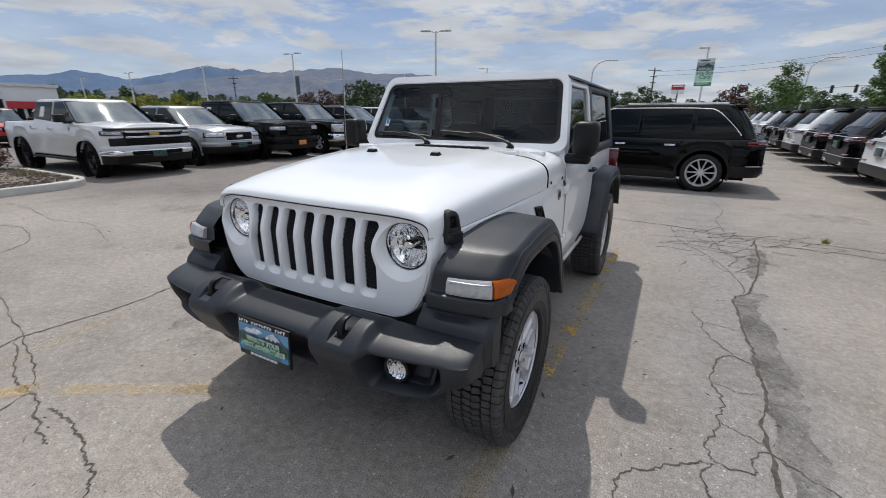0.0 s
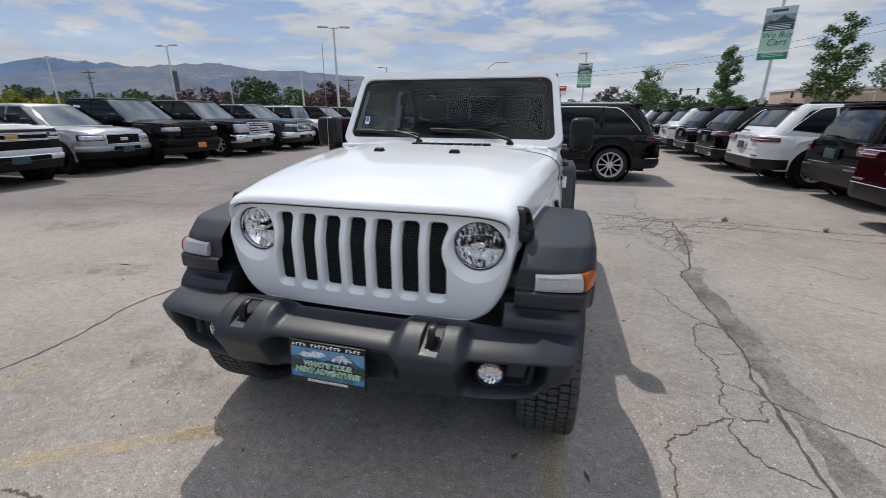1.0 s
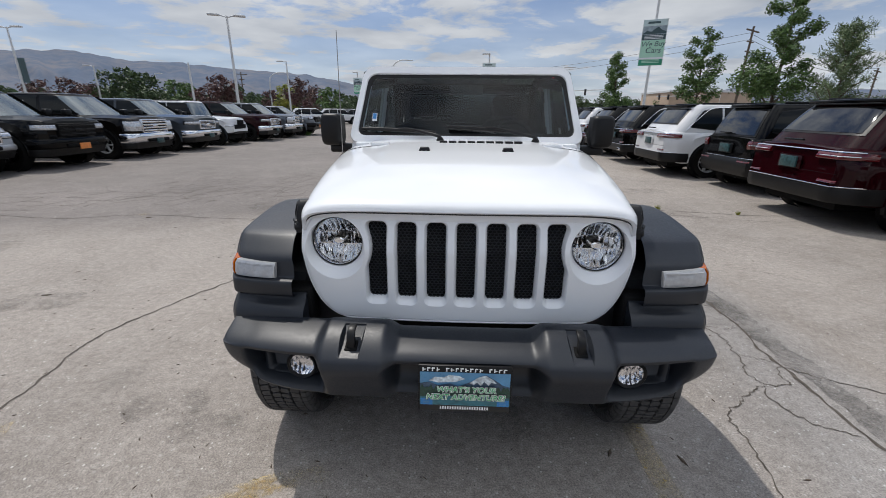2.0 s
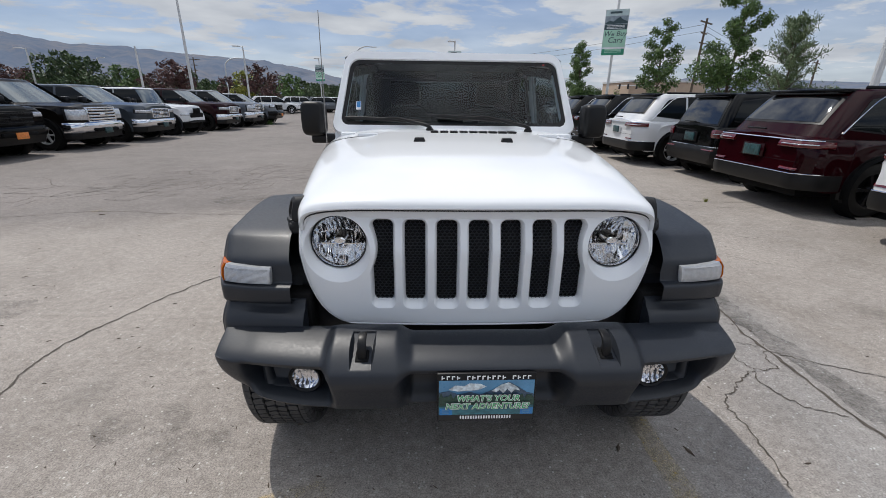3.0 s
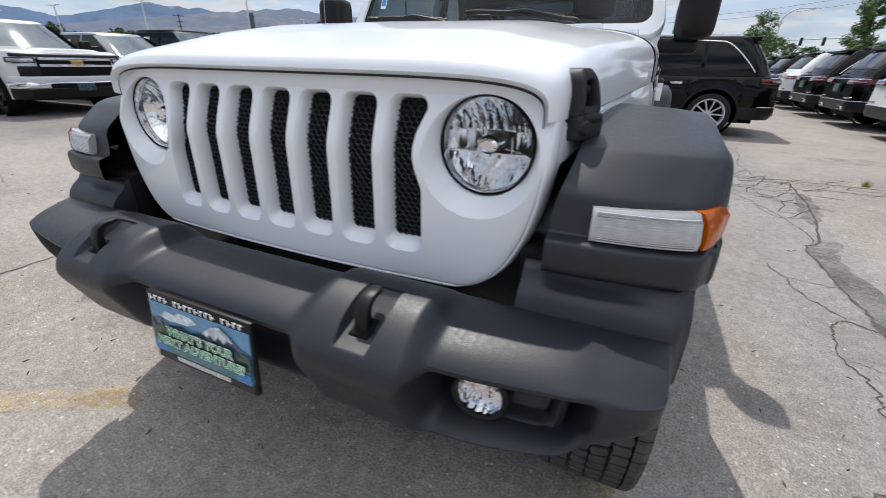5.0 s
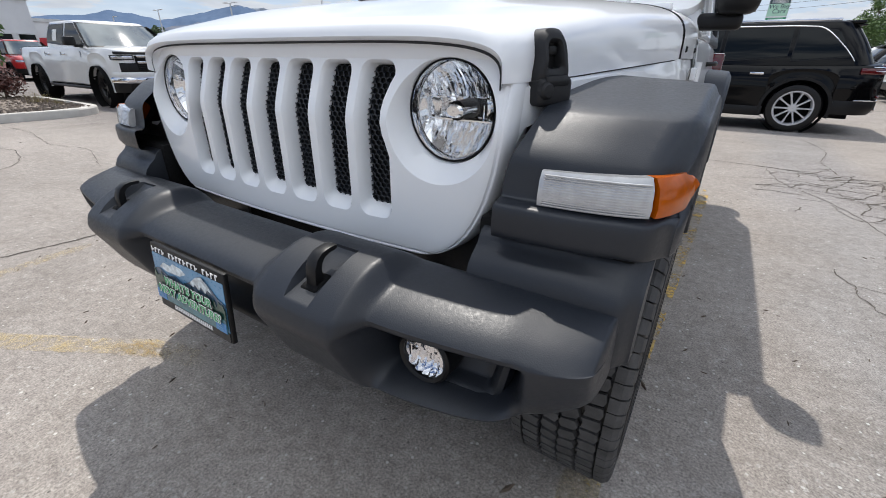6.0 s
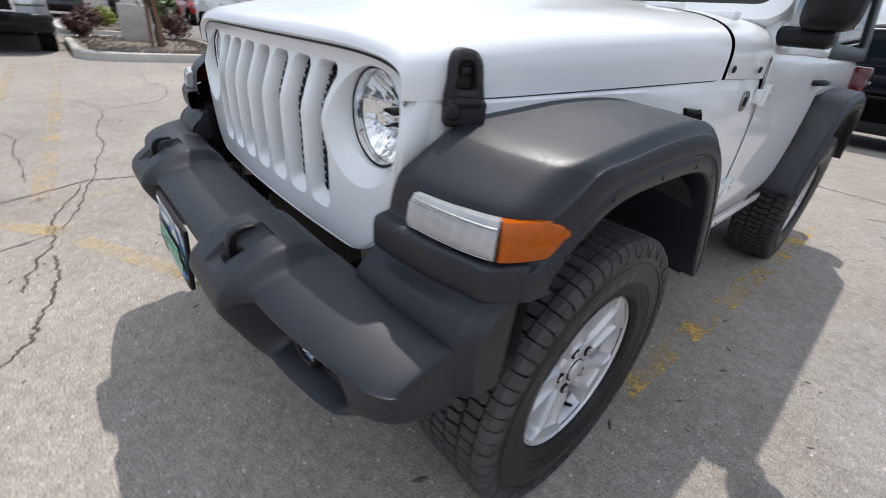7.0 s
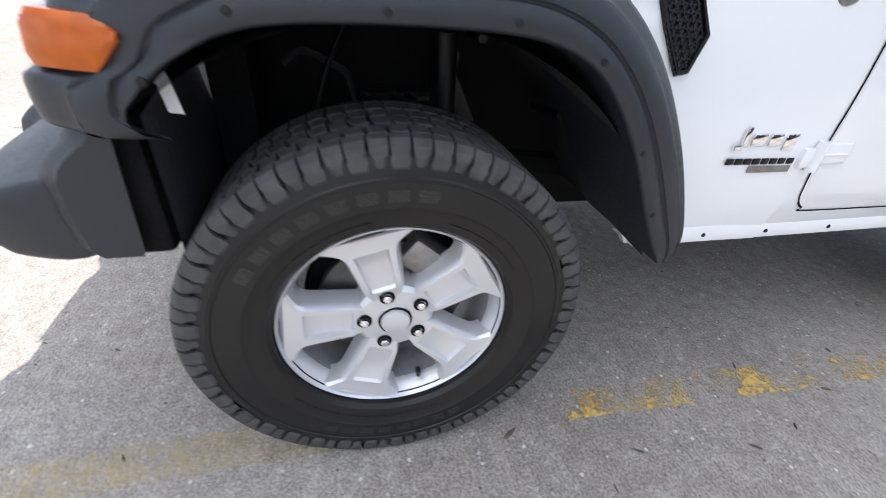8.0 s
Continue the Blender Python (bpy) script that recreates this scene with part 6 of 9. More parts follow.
# side vent behind the flare, badges, hinges, handle
for side in (1, -1):
    vy = [(0.455, 1.035), (0.545, 1.025), (0.590, 0.945), (0.572, 0.875), (0.55, 0.87), (0.50, 0.95)]
    ring_o = [(side * (fender_x(y, z) + 0.002), y, z) for y, z in vy]
    cy, cz = 0.535, 0.955
    ring_t = [(side * (fender_x(y, z) + 0.012), cy + (y - cy) * 0.94, cz + (z - cz) * 0.94) for y, z in vy]
    ring_i = [(side * (fender_x(y, z) + 0.012), cy + (y - cy) * 0.80, cz + (z - cz) * 0.86) for y, z in vy]
    ring_d = [(side * (fender_x(y, z) + 0.004), cy + (y - cy) * 0.78, cz + (z - cz) * 0.84) for y, z in vy]
    vent = link("side_vent", *loft([ring_o, ring_t, ring_i, ring_d], True, (False, True)), M["trim_black"], rover, "black honeycomb fender vent", smooth=30)
    pieces = []
    for i in range(12):
        for j in range(6):
            y, z = 0.50 + 0.0145 * j + 0.007 * (i % 2), 0.885 + 0.0125 * i
            if y - 0.45 < (1.03 - z) * 0.60 or y > 0.575 - max(0, z - 0.945) * 0.45 - max(0, 0.94 - z) * 0.2:
                continue
            x = fender_x(y, z) + 0.010
            o = [(side * x, y + 0.0085 * math.cos(radians(60 * k)), z + 0.0075 * math.sin(radians(60 * k))) for k in range(6)]
            n_ = [(side * x, y + 0.0062 * math.cos(radians(60 * k)), z + 0.0054 * math.sin(radians(60 * k))) for k in range(6)]
            d_ = [(side * (x - 0.006), p[1], p[2]) for p in n_]
            pieces.append(loft([o, n_, d_], True, (False, False)))
    link("vent_mesh", *joined(pieces), M["plastic"], vent, smooth=0)
    # round badge
    v, f = lathe([(0.0, 0.033), (0.004, 0.032), (0.005, 0.028), (0.003, 0.027), (0.003, 0.0005)], 32)
    bad = link("round_badge", v, f, M["steel"], rover, "small round metal badge")
    bad.matrix_basis = pose(side * (fender_x(0.86, 1.04) + 0.001), 0.86, 1.04, 0, 0, 0 if side > 0 else 180)
    for k in range(3):
        boxed("badge_bar", (0.003, -0.016 + 0.011 * k, -0.014, 0.0055, -0.011 + 0.011 * k, 0.014), M["trim_black"], bad)
    # raised maker's mark and model bars, without letters
    sx = fender_x(0.83, 0.75)
    mark = None
    for k, (y0, y1, z0, z1) in enumerate(((0.762, 0.774, 0.734, 0.782), (0.745, 0.766, 0.728, 0.742), (0.785, 0.822, 0.738, 0.766), (0.832, 0.866, 0.738, 0.766), (0.876, 0.910, 0.728, 0.766))):
        ob = boxed("maker_badge", (side * (sx + 0.0035) - 0.004, y0, z0, side * (sx + 0.0035) + 0.004, y1, z1), M["chrome"], rover, "raised chrome maker's mark", 0.0025)
    for k in range(8):
        y0 = 0.745 + 0.0245 * k
        boxed("model_badge", (side * (sx + 0.002) - 0.002, y0, 0.694, side * (sx + 0.002) + 0.002, y0 + 0.019, 0.708), M["trim_black"], rover, "black model mark bar", 0.001)
    boxed("model_badge", (side * (sx + 0.002) - 0.002, 0.815, 0.674, side * (sx + 0.002) + 0.002, 0.935, 0.690), M["steel"], rover, "grey trim mark bar", 0.001)
    # door hinges: pin and two leaves
    for z in (1.060, 0.715):
        x = skin_x(1.0, z)
        hin = link("door_hinge", *tube([(side * (x + 0.016), 0.985, z - 0.036), (side * (x + 0.016), 0.985, z + 0.036)], 0.013, 14), M["rover_white"], rover, "white exposed door hinge")
        bm = bmesh.new()
        a, b = sorted((side * (x - 0.004), side * (x + 0.017)))
        box(bm, a, 0.995, z - 0.022, b, 1.085, z + 0.030, 0.007, 2)
        box(bm, a, 1.00, z + 0.0, b + 0.003 * (side > 0), 1.075, z + 0.006, 0.002, 1)
        part("hinge_leaf", bm, M["rover_white"], hin)
        bm = bmesh.new()
        box(bm, a, 0.945, z - 0.030, b, 0.982, z + 0.018, 0.006, 2)
        part("hinge_leaf", bm, M["rover_white"], hin)
    hx = skin_x(1.86, 1.085)
    han = link("door_handle", *tube(smooth_line([(side * (hx + 0.006), 1.76, 1.085), (side * (hx + 0.040), 1.785, 1.087), (side * (hx + 0.046), 1.84, 1.088), (side * (hx + 0.040), 1.89, 1.087), (side * (hx + 0.006), 1.915, 1.085)], 5), 0.012, 10), M["trim_black"], rover, "black pull door handle")
    for y in (1.45, 1.65, 1.85, 0.80, 1.0, 1.22):
        v, f = lathe([(0.0, 0.006), (0.003, 0.005), (0.004, 0.0005)], 10)
        if y < 1.4:
            link("rocker_screw", v, f, M["trim_black"], rover).matrix_basis = pose(side * 0.7945, y, 0.497, 0, 0, 0 if side > 0 else 180)
    # push rivets round the flare's inner lip
    for y, z in ((-0.305, 0.866), (-0.20, 0.944), (-0.02, 0.952), (0.15, 0.949), (0.288, 0.906), (0.405, 0.766), (0.472, 0.644)):
        v, f = lathe([(0.0, 0.0062), (0.002, 0.0055), (0.003, 0.0005)], 12)
        link("push_rivet", v, f, M["trim_black"], rover).matrix_basis = pose(side * 0.9405, y * 1.01, z + 0.008, 0, 0, 0 if side > 0 else 180)

# under the arches: coil springs, dampers, a pale bracket and the liner's ribs
for side in (1, -1):
    coil = [(side * 0.50 + 0.055 * math.cos(a), 0.04 + 0.055 * math.sin(a), 0.48 + 0.30 * a / (12 * math.pi)) for a in np.linspace(0, 12 * math.pi, 120)]
    link("coil_spring", *tube(coil, 0.008, 6), M["trim_black"], rover)
    link("damper", *tube([(side * 0.55, 0.17, 0.42), (side * 0.53, 0.16, 0.66), (side * 0.52, 0.155, 0.90)], [0.022, 0.028, 0.03], 12), M["trim_black"], rover)
    rings = [[(side * x, y, z) for y, z in ((-0.337, 0.872), (-0.304, 0.872), (-0.294, 0.817), (-0.313, 0.819), (-0.318, 0.856), (-0.337, 0.864))] for x in (0.868, 0.871)]
    link("bracket", *loft(rings), M["galv"], rover, "pale steel bracket")
    rings = [[(side * x, y0, z), (side * (x + 0.05), y0 + 0.012, z), (side * (x + 0.055), y0 + 0.045, z), (side * (x + 0.055), y1 - 0.03, z), (side * x, y1, z)] for z, x, y0, y1 in ((0.52, 0.37, 0.185, 0.36), (0.68, 0.385, 0.175, 0.30), (0.80, 0.40, 0.158, 0.235), (0.85, 0.40, 0.165, 0.20))]
    link("shock_tower", *loft(rings), M["liner"], rover, smooth=25)
    link("wiring_loom", *tube(smooth_line([(side * 0.44, -0.20, 0.81), (side * 0.45, -0.156, 0.842), (side * 0.46, -0.10, 0.822), (side * 0.45, -0.06, 0.79), (side * 0.43, -0.04, 0.72)], 5), 0.010, 8), M["liner"], rover)
    link("control_arm", *tube([(side * 0.42, -0.04, 0.753), (side * 0.46, 0.05, 0.748), (side * 0.44, 0.14, 0.745)], 0.013, 8), M["liner"], rover)
    for k in range(4):
        a = radians(35 + 28 * k)
        link("liner_rib", *tube([(side * (0.40 + 0.06 * j), 0.535 * math.cos(a + 0.02 * j), 0.41 + 0.535 * math.sin(a + 0.02 * j)) for j in range(5)], 0.010, 6), M["trim_black"], rover)
    link("brake_hose", *tube(smooth_line([(side * 0.62, -0.10, 0.42), (side * 0.60, -0.16, 0.60), (side * 0.52, -0.12, 0.78), (side * 0.46, -0.05, 0.92)], 6), 0.007, 6), M["trim_black"], rover)
link("frame_rail", *tube([(0.40, -0.40, 0.55), (0.42, 0.3, 0.56), (0.44, 1.0, 0.48), (0.44, 3.1, 0.48)], 0.06, 8), M["void"], rover)
link("frame_rail", *tube([(-0.40, -0.40, 0.55), (-0.42, 0.3, 0.56), (-0.44, 1.0, 0.48), (-0.44, 3.1, 0.48)], 0.06, 8), M["void"], rover)

# cabin: dash, steering wheel, seats, sport bar
rings = [[(x, y, z) for y, z in ((1.02, 1.0), (1.02, 1.24), (1.10, 1.275), (1.26, 1.27), (1.34, 1.22), (1.36, 1.05), (1.30, 0.9))] for x in (-0.72, -0.4, 0, 0.4, 0.72)]
link("dashboard", *loft(rings), M["interior"], rover, "black dashboard", smooth=40)
ring = [Vector((0.37 + 0.185 * math.cos(a), 1.50 + 0.06 * math.sin(a), 1.24 + 0.175 * math.sin(a))) for a in np.linspace(0, 2 * math.pi, 33)]
link("steering_wheel", *tube(ring, 0.016, 10), M["interior"], rover)
link("steering_column", *tube([(0.37, 1.28, 1.10), (0.37, 1.50, 1.24)], [0.05, 0.06], 12), M["interior"], rover)
for side in (1, -1):
    rings = []
    for z, hw, y0, y1 in ((0.86, 0.25, 1.80, 1.98), (1.0, 0.26, 1.83, 2.02), (1.2, 0.25, 1.88, 2.06), (1.35, 0.22, 1.93, 2.08), (1.42, 0.15, 1.96, 2.07)):
        rings.append([(side * 0.37 + hw * c, y, z) for c, y in ((-1, y0), (-0.8, y0 - 0.03), (0.8, y0 - 0.03), (1, y0), (1, y1), (-1, y1))])
    seat = link("front_seat", *loft(rings), M["interior"], rover, "black cloth front seat", smooth=50)
    boxed("head_rest", (side * 0.37 - 0.13, 1.93, 1.44, side * 0.37 + 0.13, 2.03, 1.62), M["interior"], seat, "", 0.045)
    boxed("seat_cushion", (side * 0.37 - 0.25, 1.45, 0.72, side * 0.37 + 0.25, 1.98, 0.88), M["interior"], seat, "", 0.05)
    link("sport_bar", *tube(smooth_line([(side * 0.66, 1.26, 1.66), (side * 0.645, 1.7, 1.70), (side * 0.63, 2.15, 1.70), (side * 0.64, 2.3, 1.2), (side * 0.64, 2.32, 0.9)], 6), 0.035, 10), M["interior"], rover)
link("sport_bar", *tube([(-0.63, 2.15, 1.69), (0.63, 2.15, 1.69)], 0.035, 10), M["interior"], rover)
boxed("rear_bench", (-0.5, 2.55, 0.75, 0.5, 2.75, 1.35), M["interior"], rover, "", 0.05)
bm = bmesh.new()
box(bm, -0.12, 1.22, 1.60, 0.12, 1.25, 1.665, 0.012, 2)
part("rear_view_mirror", bm, M["interior"], rover)
# ---- parked vehicles ----
M["window"] = mat("dark_window_glass", (0.008, 0.010, 0.010), 0.03, 0, 0.55, 0.05, 2.0, spec=0.0)
# windscreen base is lightened and mottled to stand in for reflected sky
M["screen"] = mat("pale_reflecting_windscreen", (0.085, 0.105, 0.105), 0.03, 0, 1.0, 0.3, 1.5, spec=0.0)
M["rear_pane"] = mat("dark_rear_glass", (0.010, 0.011, 0.012), 0.03, 0, 1.0, 0.05, 2.0, spec=0.0)
for key, ior in (("screen", 2.4), ("rear_pane", 1.75), ("window", 1.5)):
    M[key].node_tree.nodes["Principled BSDF"].inputs["Coat IOR"].default_value = ior
WHEELS = {}


def plain_wheel(parent, x, y, r, w, side, rim_mat, spokes=6, rim=0.62):
    """A tyre with its rim; side is +1 for the car's left."""
    key = (r, w, spokes, rim)
    if key not in WHEELS:
        ri = r * rim
        prof = [(-w * 0.5, ri), (-w * 0.52, r * 0.8), (-w * 0.46, r * 0.95), (-w * 0.3, r), (w * 0.3, r), (w * 0.46, r * 0.95), (w * 0.52, r * 0.8), (w * 0.5, ri), (w * 0.36, ri * 0.97), (-w * 0.5, ri)]
        tv, tf = lathe([(u, q) for u, q in prof], 40, "Y")
        lip, lf = lathe([(w * 0.34, ri * 0.99), (w * 0.47, ri * 1.0), (w * 0.47, ri * 0.93), (w * 0.38, ri * 0.88), (0.0, ri * 0.86)], 40, "Y")
        pieces = [(lip, lf), lathe([(w * 0.40, 0.001), (w * 0.40, ri * 0.2), (w * 0.30, ri * 0.26)], 16, "Y")]
        for k in range(spokes):
            a = 2 * math.pi * k / spokes
            ca, sa = math.cos(a), math.sin(a)
            ring = []
            for q, hw, u in ((ri * 0.12, ri * 0.62 / spokes, w * 0.38), (ri * 0.55, ri * 0.42 / spokes, w * 0.40), (ri * 0.95, ri * 0.66 / spokes, w * 0.42)):
                ring.append([(q * ca - s * hw * sa, u - d, q * sa + s * hw * ca) for s, d in ((-1, 0.02), (-0.7, 0), (0.7, 0), (1, 0.02), (1, 0.06), (-1, 0.06))])
            pieces.append(loft(ring))
        rv, rf = joined(pieces)
        dv, df = lathe([(-0.02, 0.001), (-0.02, ri * 0.9)], 24, "Y")
        WHEELS[key] = [None, (tv, tf), (rv, rf), (dv, df), None, {}]
    store = WHEELS[key]
    turn = pose(x, y, r, 0, 0, 0 if side > 0 else 180)
    if store[0] is None:
        store[0] = link("tyre", *store[1], M["rubber"])
        store[4] = link("brake_disc", *store[3], M["void"])
        tyre, disc = store[0], store[4]
        tyre.parent, tyre.matrix_basis = parent, turn
        disc.parent = tyre
    else:
        tyre = shared("tyre", store[0], turn, parent)
        shared("brake_disc", store[4], Matrix(), tyre)
    if rim_mat.name not in store[5]:
        store[5][rim_mat.name] = link("rim", *store[2], rim_mat, tyre)
    else:
        shared("rim", store[5][rim_mat.name], Matrix(), tyre)
    return tyre


def half_width(s, x):
    """Half the body's width at x: it draws in towards nose and tail."""
    df, dr = s["fo"] - x, x + s["wb"] + s["ro"]
    w = s["W"] / 2 - s.get("nose", 0.20) * max(0.0, 1 - df / 0.60) ** 2.4
    return w - s.get("tail", 0.05) * max(0.0, 1 - dr / 0.42) ** 2.4


def end_lean(s, x, z):
    """How far the surface at height z stands back from the upright plane at the nose or tail."""
    df, dr = s["fo"] - x, x + s["wb"] + s["ro"]
    return at(s["rear_lean"], z) * max(0.0, 1 - dr / 0.30) - at(s["nose_lean"], z) * max(0.0, 1 - df / 0.30)


def wrap_band(s, end, y_in, x_len, z0, z1, out=0.008, deep=0.05, side=0, bow=0.0):
    """A strip lying on the nose (end 1) or tail (end -1): from y_in round the corner and x_len along the flank.
    side 0 runs round both corners."""
    tip = s["fo"] if end > 0 else -s["wb"] - s["ro"]
    path = []
    for k in range(13):
        x = tip - end * x_len * (1 - k / 12)
        path.append((x, half_width(s, x)))
    we = half_width(s, tip)
    inner = [we * (1 - j / 6) for j in range(1, 7)] if side == 0 else [we + (y_in - we) * j / 4 for j in range(1, 5)]
    path += [(tip, y) for y in inner]
    if side == 0:
        path += [(x, -y) for x, y in path[-2::-1]]
    rings = []
    for i, (x, y) in enumerate(path):
        if i == 0:
            d = Vector((path[1][0] - x, path[1][1] - y))
        elif i == len(path) - 1:
            d = Vector((x - path[-2][0], y - path[-2][1]))
        else:
            d = Vector((path[i + 1][0] - path[i - 1][0], path[i + 1][1] - path[i - 1][1]))
        if d.length < 1e-6:
            d = Vector((0, -1))
        d.normalize()
        n = Vector((-d.y, d.x)) if end < 0 else Vector((-d.y, d.x))
        if n.x * end < 0 and abs(n.x) > 0.3 or (abs(n.x) <= 0.3 and n.y * y < 0):
            n = -n
        q = bow * (1 - min(1.0, abs(y) / we) ** 2)
        ring = []
        h = z1 - z0
        for off, z in ((out * 0.9, z0 + 0.18 * h), (out, z0 + 0.5 * h), (out * 0.85, z0 + 0.8 * h), (out * 0.3, z1), (-deep, z1), (-deep, z0), (out * 0.4, z0)):
            px, py = x + n.x * off, y + n.y * off
            ring.append((px + end_lean(s, x, z) + end * q, py, z))
        rings.append(ring)
    if side < 0:
        rings = [[(x, -y, z) for x, y, z in r[::-1]] for r in rings]
    return loft(rings)


def car_body(s):
    """The lower body as a loft of cross sections, open over the wheels."""
    half, front, rear = s["W"] / 2, s["fo"], -s["wb"] - s["ro"]
    axles, big = (0.0, -s["wb"]), s["r"] + s.get("gap", 0.07)
    xs = set(np.linspace(rear, front, 60).round(3))
    for a in axles:
        xs |= set((a + big * np.cos(np.linspace(0, math.pi, 25))).round(3)) | {round(a + big + 0.004, 3), round(a - big - 0.004, 3)}
    xs |= {round(front - d, 3) for d in (0.008, 0.02, 0.04, 0.07, 0.1, 0.15, 0.2, 0.27)} | {round(rear + d, 3) for d in (0.008, 0.02, 0.04, 0.07, 0.1, 0.15, 0.2, 0.27)}
    rings = []
    for x in sorted(xs):
        if x < rear or x > front:
            continue
        df, dr = front - x, x - rear
        w = half_width(s, x)
        zt = at(s["top"], x) - 0.035 * max(0.0, 1 - df / 0.05) ** 2 - 0.02 * max(0.0, 1 - dr / 0.05) ** 2
        zb = s["zb"] + 0.10 * max(0.0, 1 - df / 0.35) + 0.10 * max(0.0, 1 - dr / 0.4)
        zl = zb
        for a in axles:
            if abs(x - a) <= big:
                zl = max(zl, s["r"] + math.sqrt(max(0.0, big * big - (x - a) ** 2)))
        zl = min(zl, zt - 0.16)
        h = zt - zl
        # haunches stand out over the wheels
        bulge = 0.018 * max(math.exp(-((x - a) / 0.55) ** 4) for a in axles)
        dome = s.get("dome", 0.012) * ease(-0.75, -0.5, x)
        prof = [(0.0, zl + 0.02), (w - 0.30, zl + 0.02), (w - 0.03, zl), (w - 0.004 + bulge, zl + 0.03), (w - 0.004 + bulge * 0.7, zl + 0.28 * h), (w - 0.006, zl + 0.50 * h), (w + 0.004, zl + 0.70 * h), (w - 0.010, zl + 0.745 * h), (w - 0.028, zt - 0.075), (w - 0.060, zt - 0.028), (w - 0.13, zt - 0.004),
                (w * 0.62, zt + 0.004), (w * 0.55, zt + 0.006 + dome), (w * 0.3, zt + 0.014 + dome), (0.0, zt + 0.016 + dome)]
        ring = [(x + end_lean(s, x, z), y, z) for y, z in prof]
        rings.append(ring + [(px, -y, z) for px, y, z in ring[-2:0:-1]])
    return loft(rings)


def cab_numbers(s, t):
    """Rear x, front x and half width of the cab at height fraction t."""
    c = s["cab"]
    hw, tw = s["W"] / 2 - 0.085, s["W"] / 2 - c.get("tumble", 0.25)
    t = max(0.0, min(1.0, t))
    q = t ** 0.92
    return c["rb"] + (c["rt"] - c["rb"]) * q - c.get("rbow", 0.03) * 4 * t * (1 - t), c["wb"] + (c["wt"] - c["wb"]) * q + 0.05 * 4 * t * (1 - t) * 0.5, hw + (tw - hw) * t ** 1.35


def cab_end_x(s, t, y, front):
    """The cab's front or rear surface at height fraction t and offset y."""
    r, bow = (0.20, 0.11) if front else (s["cab"].get("rr", 0.16), 0.05)
    xr, xf, w = cab_numbers(s, t)
    x = xf if front else xr
    inset = bow * (y / w) ** 2
    over = max(0.0, abs(y) - (w - r))
    inset += r - math.sqrt(max(0.0, r * r - over * over))
    return x - inset if front else x + inset


def cab_ring(s, t, z, shrink=0.0):
    xr, xf, w = cab_numbers(s, t)
    w -= shrink
    ys = [w * math.sin(radians(a)) for a in (-90, -84, -74, -62, -48, -30, -10, 10, 30, 48, 62, 74, 84, 90)]
    pts = [(cab_end_x(s, t, y * (1 if shrink == 0 else (w + shrink) / w), True) - shrink, y, z) for y in ys]
    pts += [(cab_end_x(s, t, y * (1 if shrink == 0 else (w + shrink) / w), False) + shrink, y, z) for y in ys[::-1]]
    return pts


def side_window(s, poly, out, side):
    """A pane laid on the cab's flank; poly gives (x fraction, height fraction) corners, in order."""
    c = s["cab"]
    line = list(poly)
    ts = [p[1] for p in line]
    t0, t1 = min(ts), max(ts)
    rings = []
    for k in range(9):
        t = t0 + (t1 - t0) * (0.002 + 0.996 * k / 8)
        cuts = []
        for (xa, ta), (xb, tb) in zip(line, line[1:] + line[:1]):
            if (ta <= t) != (tb <= t):
                cuts.append(xa + (xb - xa) * (t - ta) / (tb - ta))
        xr, xf, w = cab_numbers(s, t)
        mr, mf, _ = cab_numbers(s, 0.35)
        z = c["belt"] - 0.03 + (c["roof"] - 0.04 - c["belt"] + 0.03) * t
        lo, hi = mr + (mf - mr) * min(cuts), mr + (mf - mr) * max(cuts)
        lo, hi = max(lo, xr + c.get("dp", 0.10) - out * 4), min(hi, xf - c.get("ap", 0.10) + out * 4)
        hi = max(hi, lo + 0.01)
        rings.append([(lo + (hi - lo) * j / 4, side * (w + out), z) for j in range(5)])
    return loft(rings if side > 0 else [r[::-1] for r in rings], False, (False, False))


